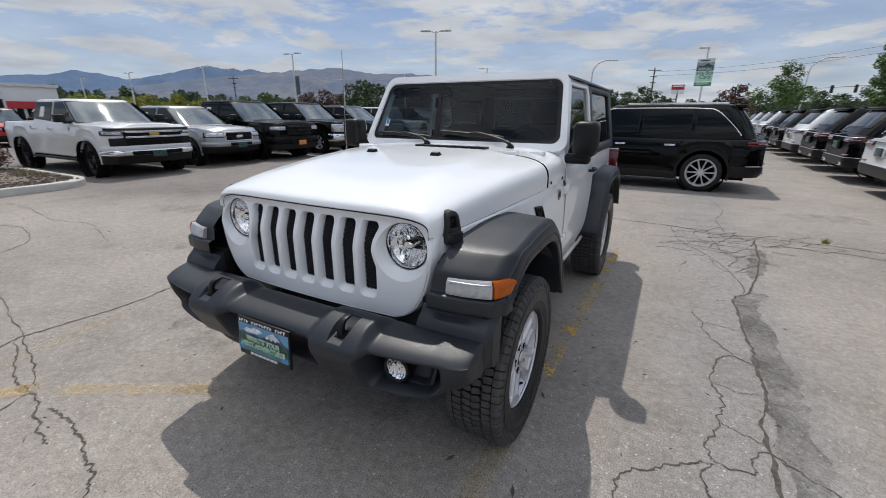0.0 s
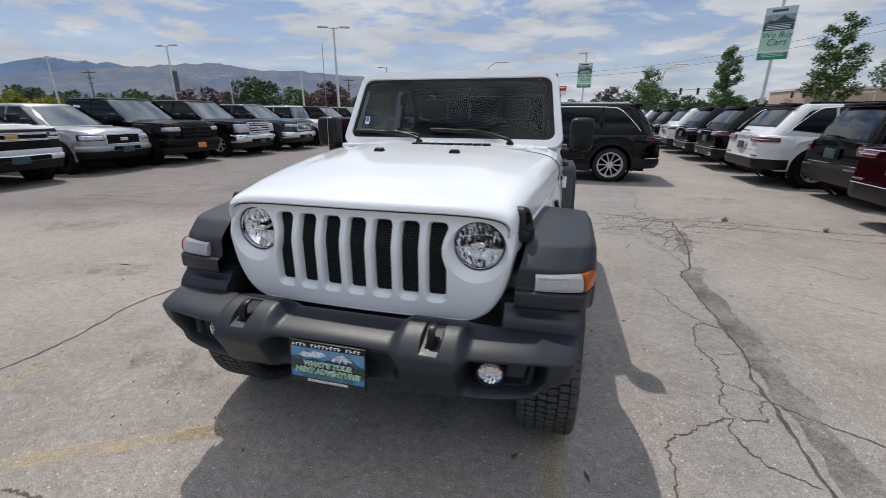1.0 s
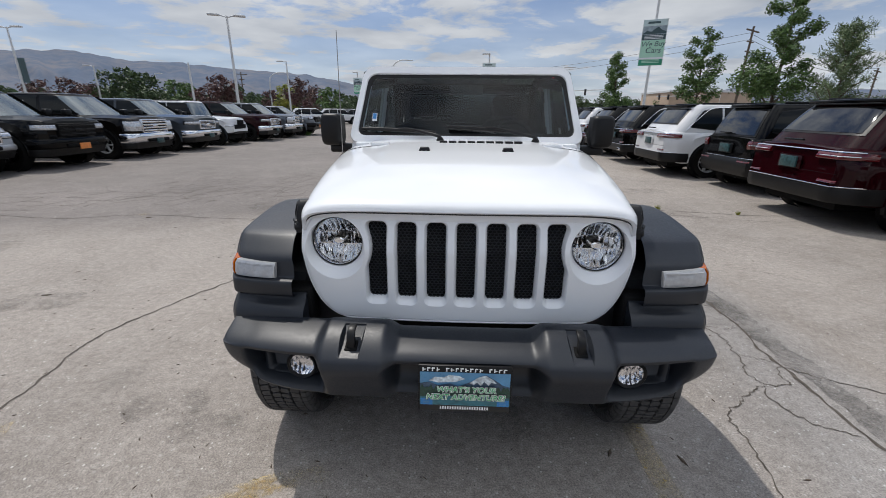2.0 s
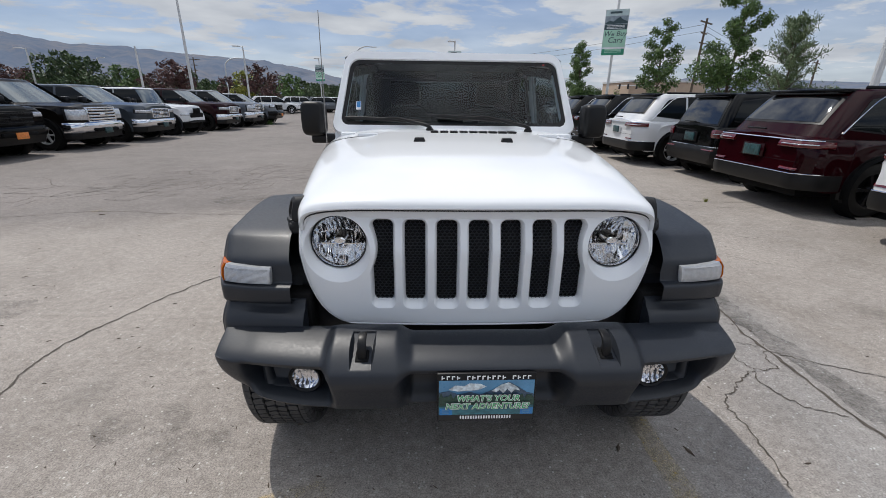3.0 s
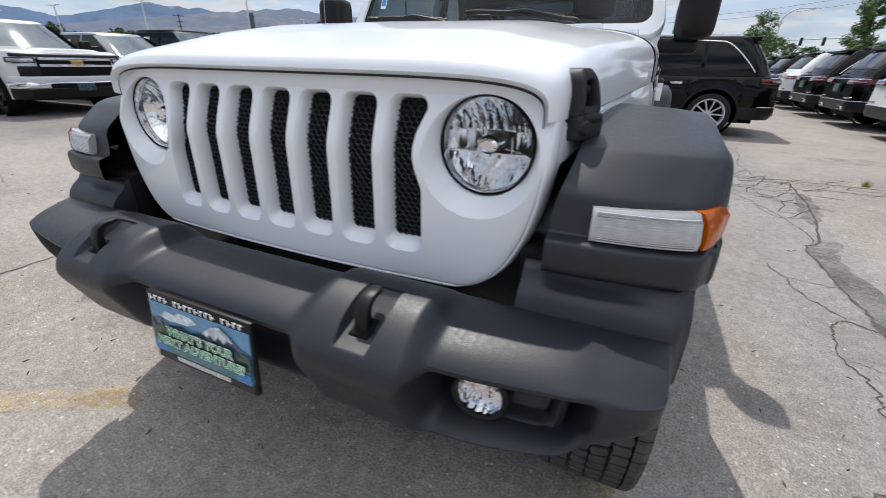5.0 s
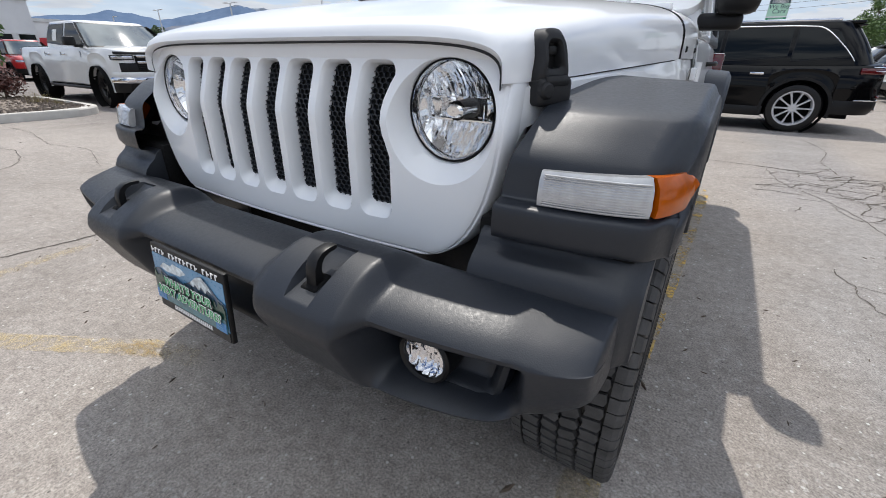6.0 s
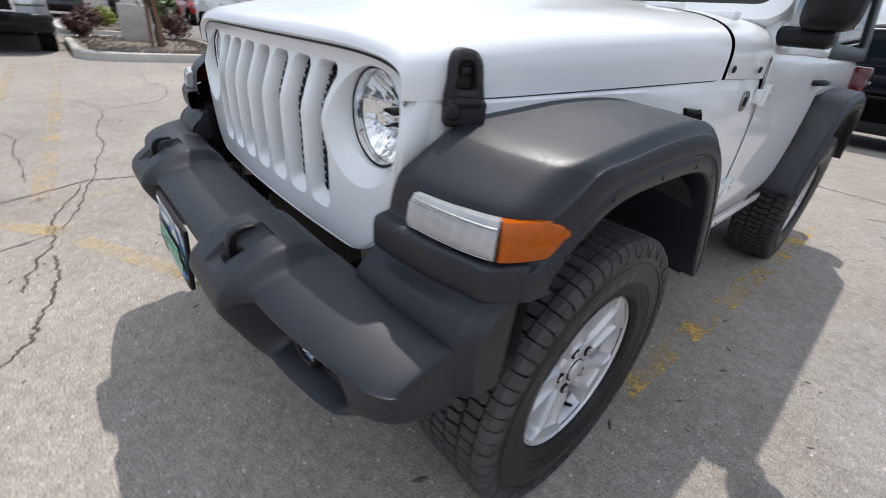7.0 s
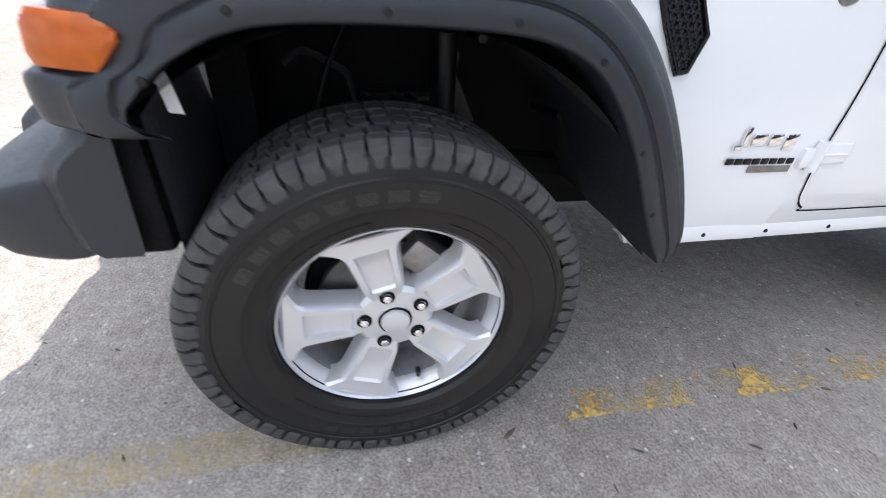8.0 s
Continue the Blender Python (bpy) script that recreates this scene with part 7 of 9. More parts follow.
def car_cab(s, parent, paint):
    """A painted shell with roof, and the panes and their black edges laid over it."""
    c = s["cab"]
    belt, roof = c["belt"] - 0.03, c["roof"] - 0.04
    rings = [cab_ring(s, k / 8, belt + (roof - belt) * k / 8) for k in range(9)]
    for shrink, dz in ((0.012, 0.014), (0.035, 0.027), (0.08, 0.036), (0.18, 0.044), (0.36, 0.050)):
        rings.append(cab_ring(s, 1.0, roof + dz, shrink))
    link("cab_shell", *loft(rings), c.get("shell", paint), parent, smooth=50)
    for poly in c["windows"]:
        cx, ct = sum(p[0] for p in poly) / len(poly), sum(p[1] for p in poly) / len(poly)
        for side in (1, -1):
            edge = [(cx + (x - cx) * 1.03, ct + (t - ct) * 1.12) for x, t in poly]
            link("window_seal", *side_window(s, edge, 0.004, side), M["trim_black"], parent)
            link("side_window", *side_window(s, poly, 0.008, side), M["window"], parent)
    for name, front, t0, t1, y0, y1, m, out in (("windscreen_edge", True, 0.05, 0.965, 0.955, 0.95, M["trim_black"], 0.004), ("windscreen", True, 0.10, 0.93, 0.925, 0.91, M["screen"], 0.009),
                                                ("rear_glass_edge", False, c.get("rg", 0.12) - 0.05, 0.90, 0.84, 0.86, M["trim_black"], 0.004), ("rear_glass", False, c.get("rg", 0.12), 0.86, 0.79, 0.81, M["rear_pane"], 0.009)):
        ring = []
        for k in range(7):
            t = t0 + (t1 - t0) * k / 6
            z = belt + (roof - belt) * t
            xr, xf, w = cab_numbers(s, t)
            y = w * (y0 + (y1 - y0) * k / 6)
            sgn = 1 if front else -1
            ring.append([(cab_end_x(s, t, q * y, front) + sgn * out, q * y, z) for q in (-1, -0.93, -0.8, -0.6, -0.3, 0, 0.3, 0.6, 0.8, 0.93, 1)])
        link(name, *loft(ring if front else [r[::-1] for r in ring], False, (False, False)), m, parent, smooth=50)


def mirrored_boxes(name, dims, material, parent, bevel=0.015, label="", tilt=0.0):
    x0, y0, z0, x1, y1, z1 = dims
    boxed(name, (x0, y0, z0, x1, y1, z1), material, parent, label, bevel)
    boxed(name, (x0, -y1, z0, x1, -y0, z1), material, parent, label, bevel)


def car_sides(s, parent, paint, handles="paint", doors=()):
    half, c = s["W"] / 2, s["cab"]
    for x, z0, z1 in doors:
        for side in (1, -1):
            y = side * (half + 0.001)
            boxed("door_gap", (x - 0.002, y - side * 0.03 if side > 0 else y + 0.008, z0, x + 0.002, y - 0.008 if side > 0 else y + 0.03, min(z1, c["belt"] - 0.10)), M["void"], parent)
    for x in s.get("handle_x", ()):
        mirrored_boxes("door_handle", (x - 0.1, half - 0.03, c["belt"] - 0.17, x + 0.1, half + 0.025, c["belt"] - 0.13), M["chrome"] if handles == "chrome" else paint, parent, 0.008)
    mx = c["wb"] - 0.35
    mirrored_boxes("door_mirror", (mx - 0.08, half + 0.02, c["belt"] + 0.02, mx + 0.10, half + 0.24, c["belt"] + 0.02 + s.get("mirror_h", 0.2)), s.get("mirror_mat", M["trim_black"]), parent, 0.04)
    mirrored_boxes("mirror_arm", (mx - 0.03, half - 0.12, c["belt"] - 0.01, mx + 0.04, half + 0.06, c["belt"] + 0.05), M["trim_black"], parent, 0.01)


def truck(name, m, paint, s, face, rim_mat, label, spokes=6):
    """A crew-cab pickup whose origin is the ground under its front axle; it looks along +x."""
    e = thing(name, m, label, "pickup truck", "parked trucks")
    half, front, rear = s["W"] / 2, s["fo"], -s["wb"] - s["ro"]
    link("body", *car_body(s), paint, e)
    boxed("underbody", (rear + 0.2, -half + 0.31, 0.30, front - 0.3, half - 0.31, 0.95), M["void"], e)
    for side in (1, -1):
        for a in (0.0, -s["wb"]):
            v, f = lathe([(-0.2, s["r"] + 0.06), (0.06, s["r"] + 0.062)], 32, "Y")
            w = link("wheel_well", v, f, M["void"], e)
            w.matrix_basis = pose(a, side * (half - 0.10), s["r"] + 0.01)
            plain_wheel(e, a, side * (half - 0.15), s["r"], 0.27, side, rim_mat, spokes, s.get("rim", 0.62))
    car_cab(s, e, paint)
    car_sides(s, e, paint, s.get("handles", "paint"), s["doors"])
    # price sheet inside the rear side glass, and a bright line under the windows
    for side in (1, -1):
        link("price_sheet", *side_window(s, [(0.22, 0.30), (0.33, 0.30), (0.33, 0.74), (0.22, 0.74)], 0.011, side), M["paper"], e, "white price sheet")
    # the open bed behind the cab
    c = s["cab"]
    boxed("bed_floor", (rear + 0.1, -half + 0.14, c["belt"] - 0.03, c["rb"] - 0.06, half - 0.14, c["belt"] + 0.022), M["void"], e, "black bed liner", 0.0)
    for side in (1, -1):
        for a in (0.0, -s["wb"]):
            # body-colour lip standing out round the wheel opening
            big = s["r"] + s.get("gap", 0.07)
            v, f = lathe([(-0.05, big - 0.004), (0.006, big - 0.006), (0.010, big + 0.025), (-0.004, big + 0.045), (-0.02, big + 0.05)], 48, "Y")
            keep = [g for g in f if min(v[i][2] for i in g) > -s["r"] * 0.25]
            lip_ = link("arch_lip", v, keep, paint, e)
            lip_.matrix_basis = pose(a, side * (half + 0.002), s["r"], 0, 0, 0 if side > 0 else 180)
    if s.get("steps", True):
        mirrored_boxes("side_step", (-s["wb"] + 0.62, half - 0.08, 0.36, -0.62, half + 0.06, 0.42), M["trim_black"], e, 0.02)
    # face: grille, lamps, bumper
    gz0, gz1, gw = face["grille"]
    x = front
    boxed("grille", (x - 0.10, -gw, gz0, x + 0.012, gw, gz1), M["void"], e, "", 0.02)
    bars, bar_mat = face["bars"], face["bar_mat"]
    for k in range(bars):
        z = face["bar_z"][k] if "bar_z" in face else gz0 + (gz1 - gz0) * (k + 0.5) / bars
        t = face.get("bar_h", 0.025)
        boxed("grille_bar", (x - 0.04, -gw + 0.02, z - t / 2, x + 0.03, gw - 0.02, z + t / 2), bar_mat, e, "", 0.006)
    if face.get("surround"):
        for z0, z1 in ((gz0 - 0.04, gz0), (gz1, gz1 + 0.04)):
            boxed("grille_surround", (x - 0.08, -gw - 0.02, z0, x + 0.03, gw + 0.02, z1), face["surround"], e, "", 0.012)
        mirrored_boxes("grille_surround", (x - 0.09, gw - 0.01, gz0 - 0.02, x + 0.022, gw + 0.04, gz1 + 0.02), face["surround"], e, 0.012)
    if "pods" in face:
        for side in (1, -1):
            link("intake_pod", *wrap_band(s, 1, gw - 0.05, 0.13, *face["pods"], 0.012, 0.05, side), M["trim_black"], e)
            link("lamp_strip", *wrap_band(s, 1, gw + 0.02, 0.30, hz_ := face["lamp"][0] - 0.035, hz_ + 0.02, 0.016, 0.03, side), M["chrome"], e)
    for k in range(9):
        z = gz0 + 0.02 + (gz1 - gz0 - 0.04) * k / 8
        boxed("grille_mesh", (x - 0.03, -gw + 0.03, z - 0.004, x + 0.016, gw - 0.03, z + 0.004), M["trim_black"], e)
    ez = face["bar_z"][1] + 0.06 if "bar_z" in face else (gz0 + gz1) / 2
    boxed("emblem", (x - 0.02, -0.11, ez - 0.045, x + 0.045, 0.11, ez + 0.045), face.get("emblem", M["chrome"]), e, "plain maker's emblem", 0.02)
    hz0, hz1 = face["lamp"]
    bz0, bz1 = face["bumper"]
    for side in (1, -1):
        link("lamp_bezel", *wrap_band(s, 1, gw + 0.02, 0.34, hz0 - 0.02, hz1 + 0.015, 0.006, 0.05, side), M["trim_black"], e)
        link("headlamp", *wrap_band(s, 1, gw + 0.05, 0.28, hz0, hz1, 0.014, 0.05, side), M["headlamp"], e)
        link("lamp_strip", *wrap_band(s, 1, gw + 0.05, 0.22, hz1 - 0.03, hz1 - 0.008, 0.018, 0.02, side), M["chrome"], e)
    link("front_bumper", *wrap_band(s, 1, 0, 0.42, bz0, bz1, 0.05, 0.12, 0, 0.05), face["bumper_mat"], e, smooth=50)
    boxed("air_intake", (x - 0.1, -gw + 0.08, bz0 + 0.02, x + 0.108, gw - 0.08, bz0 + 0.11), M["void"], e, "", 0.02)
    link("lower_valance", *wrap_band(s, 1, 0, 0.44, bz0 - 0.18, bz0 + 0.01, 0.02, 0.1, 0, 0.03), M["trim_black"], e)
    if face.get("shield"):
        link("hood_shield", *wrap_band(s, 1, 0, 0.20, gz1 + 0.02, gz1 + 0.075, 0.016, 0.05, 0, 0.02), M["trim_black"], e, "black plastic hood edge shield")
    if face.get("bumper_mat2"):
        link("bumper_band", *wrap_band(s, 1, 0, 0.36, bz1 - 0.012, bz1 + 0.10, 0.02, 0.1, 0, 0.02), face["bumper_mat2"], e)
    mirrored_boxes("fog_lamp", (x - 0.10, gw - 0.02, (bz0 + bz1) / 2 - 0.05, x + 0.045, gw + 0.12, (bz0 + bz1) / 2 + 0.05), M["headlamp"], e, 0.02)
    boxed("front_plate", (x + 0.10, -0.16, bz0 - 0.04, x + 0.128, 0.16, bz0 + 0.11), face.get("plate", M["plate_green"]), e, "dealer card plate with unreadable print", 0.004)
    mirrored_boxes("tail_lamp", (rear - 0.01, half - 0.20, 0.85, rear + 0.08, half - 0.03, c["belt"] - 0.03), M["tail_red"], e, 0.02)
    if face.get("scoop"):
        boxed("hood_scoop", (-0.15, -0.32, s["hood"] - 0.02, 0.35, 0.32, s["hood"] + 0.055), paint, e, "", 0.035)
    return e


def suv(name, m, paint, s, label, rim_mat, spokes=5, two_tone=None, group="parked sport utility vehicles"):
    """A sport utility vehicle, origin on the ground under its front axle, looking along +x; its tail is the detailed end."""
    e = thing(name, m, label, "car", group)
    half, front, rear = s["W"] / 2, s["fo"], -s["wb"] - s["ro"]
    c = s["cab"]
    link("body", *car_body(s), paint, e)
    boxed("underbody", (rear + 0.25, -half + 0.31, 0.24, front - 0.3, half - 0.31, 0.85), M["void"], e)
    for side in (1, -1):
        for a in (0.0, -s["wb"]):
            v, f = lathe([(-0.2, s["r"] + 0.06), (0.06, s["r"] + 0.062)], 32, "Y")
            w = link("wheel_well", v, f, M["void"], e)
            w.matrix_basis = pose(a, side * (half - 0.10), s["r"] + 0.01)
            plain_wheel(e, a, side * (half - 0.13), s["r"], 0.25, side, rim_mat, spokes, s.get("rim", 0.66))
            # dark arch lip
            v, f = lathe([(-0.03, s["r"] + 0.065), (0.022, s["r"] + 0.062), (0.022, s["r"] + 0.105), (-0.02, s["r"] + 0.115)], 48, "Y")
            keep = [g for g in f if min(v[i][2] for i in g) > -s["r"] * 0.45]
            w = link("arch_lip", v, keep, s.get("arch", M["trim_black"]), e)
            w.matrix_basis = pose(a, side * (half - 0.008), s["r"])
            if side < 0:
                w.matrix_basis = pose(a, side * (half - 0.008), s["r"], 0, 0, 180)
    car_cab(s, e, paint)
    car_sides(s, e, paint, s.get("handles", "paint"), s["doors"])
    mirrored_boxes("roof_rail", (c["rt"] + 0.25, half - 0.36, c["roof"] - 0.012, c["wt"] - 0.35, half - 0.32, c["roof"] + 0.035), s.get("rail", M["trim_black"]), e, 0.012)
    mirrored_boxes("sill", (-s["wb"] + 0.42, half - 0.10, s["zb"] - 0.06, -0.42, half + 0.012, s["zb"] + 0.10), M["trim_black"], e, 0.02)
    # chrome line over the side windows
    if s.get("chrome_line"):
        for side in (1, -1):
            pts = []
            for f, t in ((0.965, 0.12), (0.985, 0.55), (0.965, 0.90), (0.8, 0.945), (0.5, 0.95), (0.28, 0.935), (0.185, 0.86), (0.115, 0.45), (0.085, 0.13)):
                xr, xf, w = cab_numbers(s, t)
                pts.append((xr + (xf - xr) * f, side * (w + 0.006), c["belt"] - 0.03 + (c["roof"] - c["belt"] - 0.01) * t))
            link("window_trim", *tube(smooth_line(pts, 6), 0.010, 6), M["chrome"], e)
    # tail
    x = rear
    z0, z1 = s["lampz"]
    for side in (1, -1):
        link("tail_lamp", *wrap_band(s, -1, s["lamp_in"], s.get("lamp_len", 0.34), z0, z1, 0.012, 0.04, side), M["tail_red"], e, smooth=50)
        link("reverse_lamp", *wrap_band(s, -1, s["lamp_in"] + 0.05, 0.16, (z0 + z1) / 2 - 0.009, (z0 + z1) / 2 + 0.009, 0.017, 0.02, side), M["headlamp"], e)
        link("rear_reflector", *wrap_band(s, -1, half - 0.42, 0.03, s["zb"] + 0.29, s["zb"] + 0.325, 0.016, 0.02, side), M["tail_red"], e)
        if s.get("exhaust") or (paint is M["black_paint"] and s.get("chrome_line")):
            boxed("exhaust_tip", (x - 0.045, side * (half - 0.38) - 0.10, s["zb"] + 0.06, x + 0.10, side * (half - 0.38) + 0.10, s["zb"] + 0.14), M["chrome"], e, "", 0.02)
            boxed("exhaust_hole", (x - 0.048, side * (half - 0.38) - 0.08, s["zb"] + 0.074, x + 0.0, side * (half - 0.38) + 0.08, s["zb"] + 0.126), M["void"], e, "", 0.01)
    if s.get("tail_bar"):
        link("tail_bar", *wrap_band(s, -1, 0, 0.20, z1 + 0.004, z1 + 0.022, 0.012, 0.03), M["chrome"], e)
    link("rear_bumper", *wrap_band(s, -1, 0, 0.56, s["zb"] + 0.03, s["zb"] + s.get("clad", 0.24), 0.014, 0.10), s.get("bumper_mat", M["trim_black"]), e, smooth=50)
    link("bumper_trim", *wrap_band(s, -1, 0, 0.30, s["zb"] + s.get("clad", 0.24) + 0.001, s["zb"] + s.get("clad", 0.24) + 0.018, 0.015, 0.03), s.get("rail", M["chrome"]), e)
    link("tailgate_seam", *wrap_band(s, -1, 0, 0.012, s["zb"] + 0.40, s["zb"] + 0.407, 0.002, 0.02), M["void"], e)
    # spoiler over the rear glass
    xr, xf, w = cab_numbers(s, 1.0)
    bm = bmesh.new()
    box(bm, xr - 0.10, -w + 0.09, c["roof"] - 0.055, xr + 0.16, w - 0.09, c["roof"] - 0.004, 0.018, 2)
    for v in bm.verts:
        v.co.x += 0.07 * (v.co.y / w) ** 2
    part("roof_spoiler", bm, s.get("spoiler", paint), e)
    boxed("spoiler_underside", (xr - 0.085, -w + 0.14, c["roof"] - 0.075, xr + 0.10, w - 0.14, c["roof"] - 0.056), M["trim_black"], e, "", 0.006)
    boxed("rear_wiper", (c["rb"] - 0.045, -0.05, c["belt"] + 0.06, c["rb"] + 0.0, 0.30, c["belt"] + 0.085), M["trim_black"], e, "", 0.008)
    boxed("rear_plate", (x - 0.03, -0.155, s["platez"], x + 0.01, 0.155, s["platez"] + 0.155), M["plate_green"], e, "dealer card plate with unreadable print", 0.004)
    boxed("plate_recess", (x - 0.006, -0.22, s["platez"] - 0.02, x + 0.02, 0.22, s["platez"] + 0.175), s.get("recess", paint), e, "", 0.02)
    # nose
    boxed("grille", (front - 0.15, -half + 0.42, 0.68, front + 0.012, half - 0.42, 0.86), M["void"], e, "", 0.02)
    for side in (1, -1):
        link("headlamp", *wrap_band(s, 1, half - 0.45, 0.26, 0.77, 0.85, 0.01, 0.04, side), M["headlamp"], e)
    link("front_bumper", *wrap_band(s, 1, 0, 0.40, s["zb"] + 0.02, 0.52, 0.012, 0.08), M["trim_black"], e)
    return e


TRUCK_LEAN = dict(rear_lean=[(0.4, 0.0), (1.3, 0.0)], nose_lean=[(0.4, 0.10), (0.55, 0.02), (0.75, 0.0), (0.95, 0.005), (1.08, 0.02), (1.15, 0.05), (1.22, 0.09)])
CREW = [[(0.555, 0.16), (1.1, 0.14), (1.1, 0.90), (0.555, 0.90)], [(-0.1, 0.18), (0.505, 0.16), (0.505, 0.90), (-0.1, 0.90)]]
BIG = dict(TRUCK_LEAN, W=2.06, wb=3.75, fo=0.98, ro=1.15, r=0.40, zb=0.44, hood=1.22, dome=0.03, nose=0.17, tail=0.03, top=[(-4.9, 1.28), (-2.55, 1.28), (-0.95, 1.30), (-0.75, 1.26), (0.3, 1.245), (0.75, 1.225), (0.94, 1.20), (0.98, 1.17)],
           cab=dict(belt=1.26, roof=1.85, wb=-0.45, wt=-1.28, rt=-2.95, rb=-3.05, rr=0.10, rg=0.2, dp=0.16, ap=0.10, windows=CREW),
           doors=[(-0.80, 0.55, 1.27), (-1.98, 0.55, 1.27), (-3.02, 0.7, 1.27)], handle_x=(-1.75, -2.75), handles="chrome", mirror_h=0.19)
MID = dict(TRUCK_LEAN, W=1.90, wb=3.57, fo=0.95, ro=1.1, r=0.385, zb=0.42, hood=1.12, dome=0.02, nose=0.22, tail=0.03, nose_lean=[(0.4, 0.10), (0.55, 0.0), (0.75, 0.0), (0.9, 0.03), (1.0, 0.09), (1.1, 0.16)], top=[(-4.7, 1.16), (-2.5, 1.17), (-0.95, 1.19), (-0.7, 1.15), (0.4, 1.11), (0.75, 1.06), (0.92, 1.01), (0.95, 0.98)],
           cab=dict(belt=1.15, roof=1.72, wb=-0.36, wt=-1.24, rt=-2.75, rb=-2.85, rr=0.10, rg=0.2, dp=0.16, ap=0.10, windows=CREW),
           doors=[(-0.75, 0.5, 1.16), (-1.85, 0.5, 1.16), (-2.82, 0.65, 1.16)], handle_x=(-1.65, -2.6))
BARFACE = dict(shield=True, grille=(0.76, 1.09, 0.66), bars=2, bar_h=0.045, bar_mat=M["chrome"], bar_z=(1.075, 0.955), lamp=(1.02, 1.08), pods=(0.76, 0.94), bumper=(0.52, 0.66), bumper_mat=M["chrome"], bumper_mat2=M["white"], emblem=mat("gold_emblem", (0.55, 0.38, 0.12), 0.3, 0.6))
ROUNDFACE = dict(grille=(0.74, 0.95, 0.45), bars=3, bar_h=0.012, bar_mat=M["trim_black"], lamp=(0.84, 0.95), bumper=(0.56, 0.70), bumper_mat=M["silver_paint"], surround=M["chrome"], scoop=True)
BLACKFACE = dict(grille=(0.80, 1.12, 0.56), bars=3, bar_h=0.03, bar_mat=M["trim_black"], lamp=(0.98, 1.09), bumper=(0.52, 0.76), bumper_mat=M["black_paint"], plate=M["orange"], emblem=M["trim_black"])
CHROMEFACE = dict(grille=(0.80, 1.14, 0.56), bars=4, bar_h=0.05, bar_mat=M["chrome"], lamp=(0.84, 1.12), bumper=(0.48, 0.76), bumper_mat=M["chrome"], surround=M["chrome"])
MESHFACE = dict(grille=(0.82, 1.06, 0.50), bars=5, bar_h=0.022, bar_mat=M["chrome"], lamp=(0.96, 1.06), bumper=(0.50, 0.74), bumper_mat=M["chrome"], surround=M["chrome"])
HD = dict(BIG, cab=dict(BIG["cab"], roof=1.93), r=0.43)
LEFT = [
    (4.2, -11.0, "white", BIG, BARFACE, "dark_alloy", "white crew-cab pickup with black grille and chrome bumper"),
    (6.75, -11.3, "silver_paint", MID, ROUNDFACE, "dark_alloy", "silver mid-size pickup with a hood scoop"),
    (8.95, -11.1, "black_paint", HD, BLACKFACE, "dark_alloy", "black heavy pickup with blacked-out grille and orange card"),
    (11.7, -11.0, "brown_paint", HD, CHROMEFACE, "alloy", "dark brown pickup with tall chrome barred grille"),
    (14.4, -10.85, "slate_paint", BIG, MESHFACE, "dark_alloy", "slate grey pickup with chrome grille and bumper"),
    (19.9, -10.6, "red_paint", BIG, MESHFACE, "dark_alloy", "deep red pickup with chrome grille and bumper"),
    (22.6, -10.4, "grey_paint", BIG, CHROMEFACE, "alloy", "grey pickup with chrome bumper and bright wheels"),
    (25.2, -10.1, "grey_paint", MID, BLACKFACE, "dark_alloy", "dark grey pickup parked at the end of the row"),
]
for y, x, paint, spec, face, rims, label in LEFT:
    truck("pickup_truck", pose(x, y, 0, 0, 0, 0.0 if y < 5 else 2.0), M[paint], spec, face, M[rims], label)

SUV_LEAN = dict(rear_lean=[(0.3, 0.07), (0.42, 0.0), (0.60, -0.01), (0.70, 0.03), (0.95, 0.0), (1.03, 0.03), (1.12, 0.09)], nose_lean=[(0.3, 0.08), (0.5, 0.0), (0.7, 0.0), (0.9, 0.06), (1.0, 0.12)])
WAGON = [[(0.635, 0.14), (1.1, 0.12), (1.1, 0.90), (0.635, 0.90)], [(0.335, 0.15), (0.610, 0.14), (0.610, 0.90), (0.335, 0.90)], [(-0.1, 0.17), (0.310, 0.15), (0.310, 0.90), (-0.1, 0.88)]]
GC = dict(SUV_LEAN, W=1.97, wb=2.97, fo=0.92, ro=1.08, r=0.385, zb=0.34, nose=0.24, tail=0.20, top=[(-4.05, 1.08), (-3.9, 1.08), (-2.6, 1.06), (-0.9, 1.08), (-0.5, 1.06), (0.4, 1.00), (0.92, 0.88)],
          cab=dict(belt=1.07, roof=1.70, wb=-0.30, wt=-1.18, rt=-3.46, rb=-3.94, rr=0.26, rg=0.36, dp=0.36, ap=0.10, windows=WAGON),
          doors=[(-0.62, 0.42, 1.05), (-1.72, 0.42, 1.05), (-2.70, 0.75, 1.05)], handle_x=(-1.5, -2.45), lampz=(0.935, 1.02), lamp_in=0.45, tail_bar=True, platez=0.76, chrome_line=True, handles="chrome", spoiler=M["black_paint"])
GCL = dict(GC, zb=0.30, rim=0.73, rail=M["chrome"], wb=3.09, ro=1.02, top=[(-4.11, 1.08), (-4.0, 1.08), (-2.6, 1.06), (-0.9, 1.08), (-0.5, 1.06), (0.4, 1.00), (0.92, 0.88)], cab=dict(GC["cab"], roof=1.71, rt=-3.62, rb=-4.0))
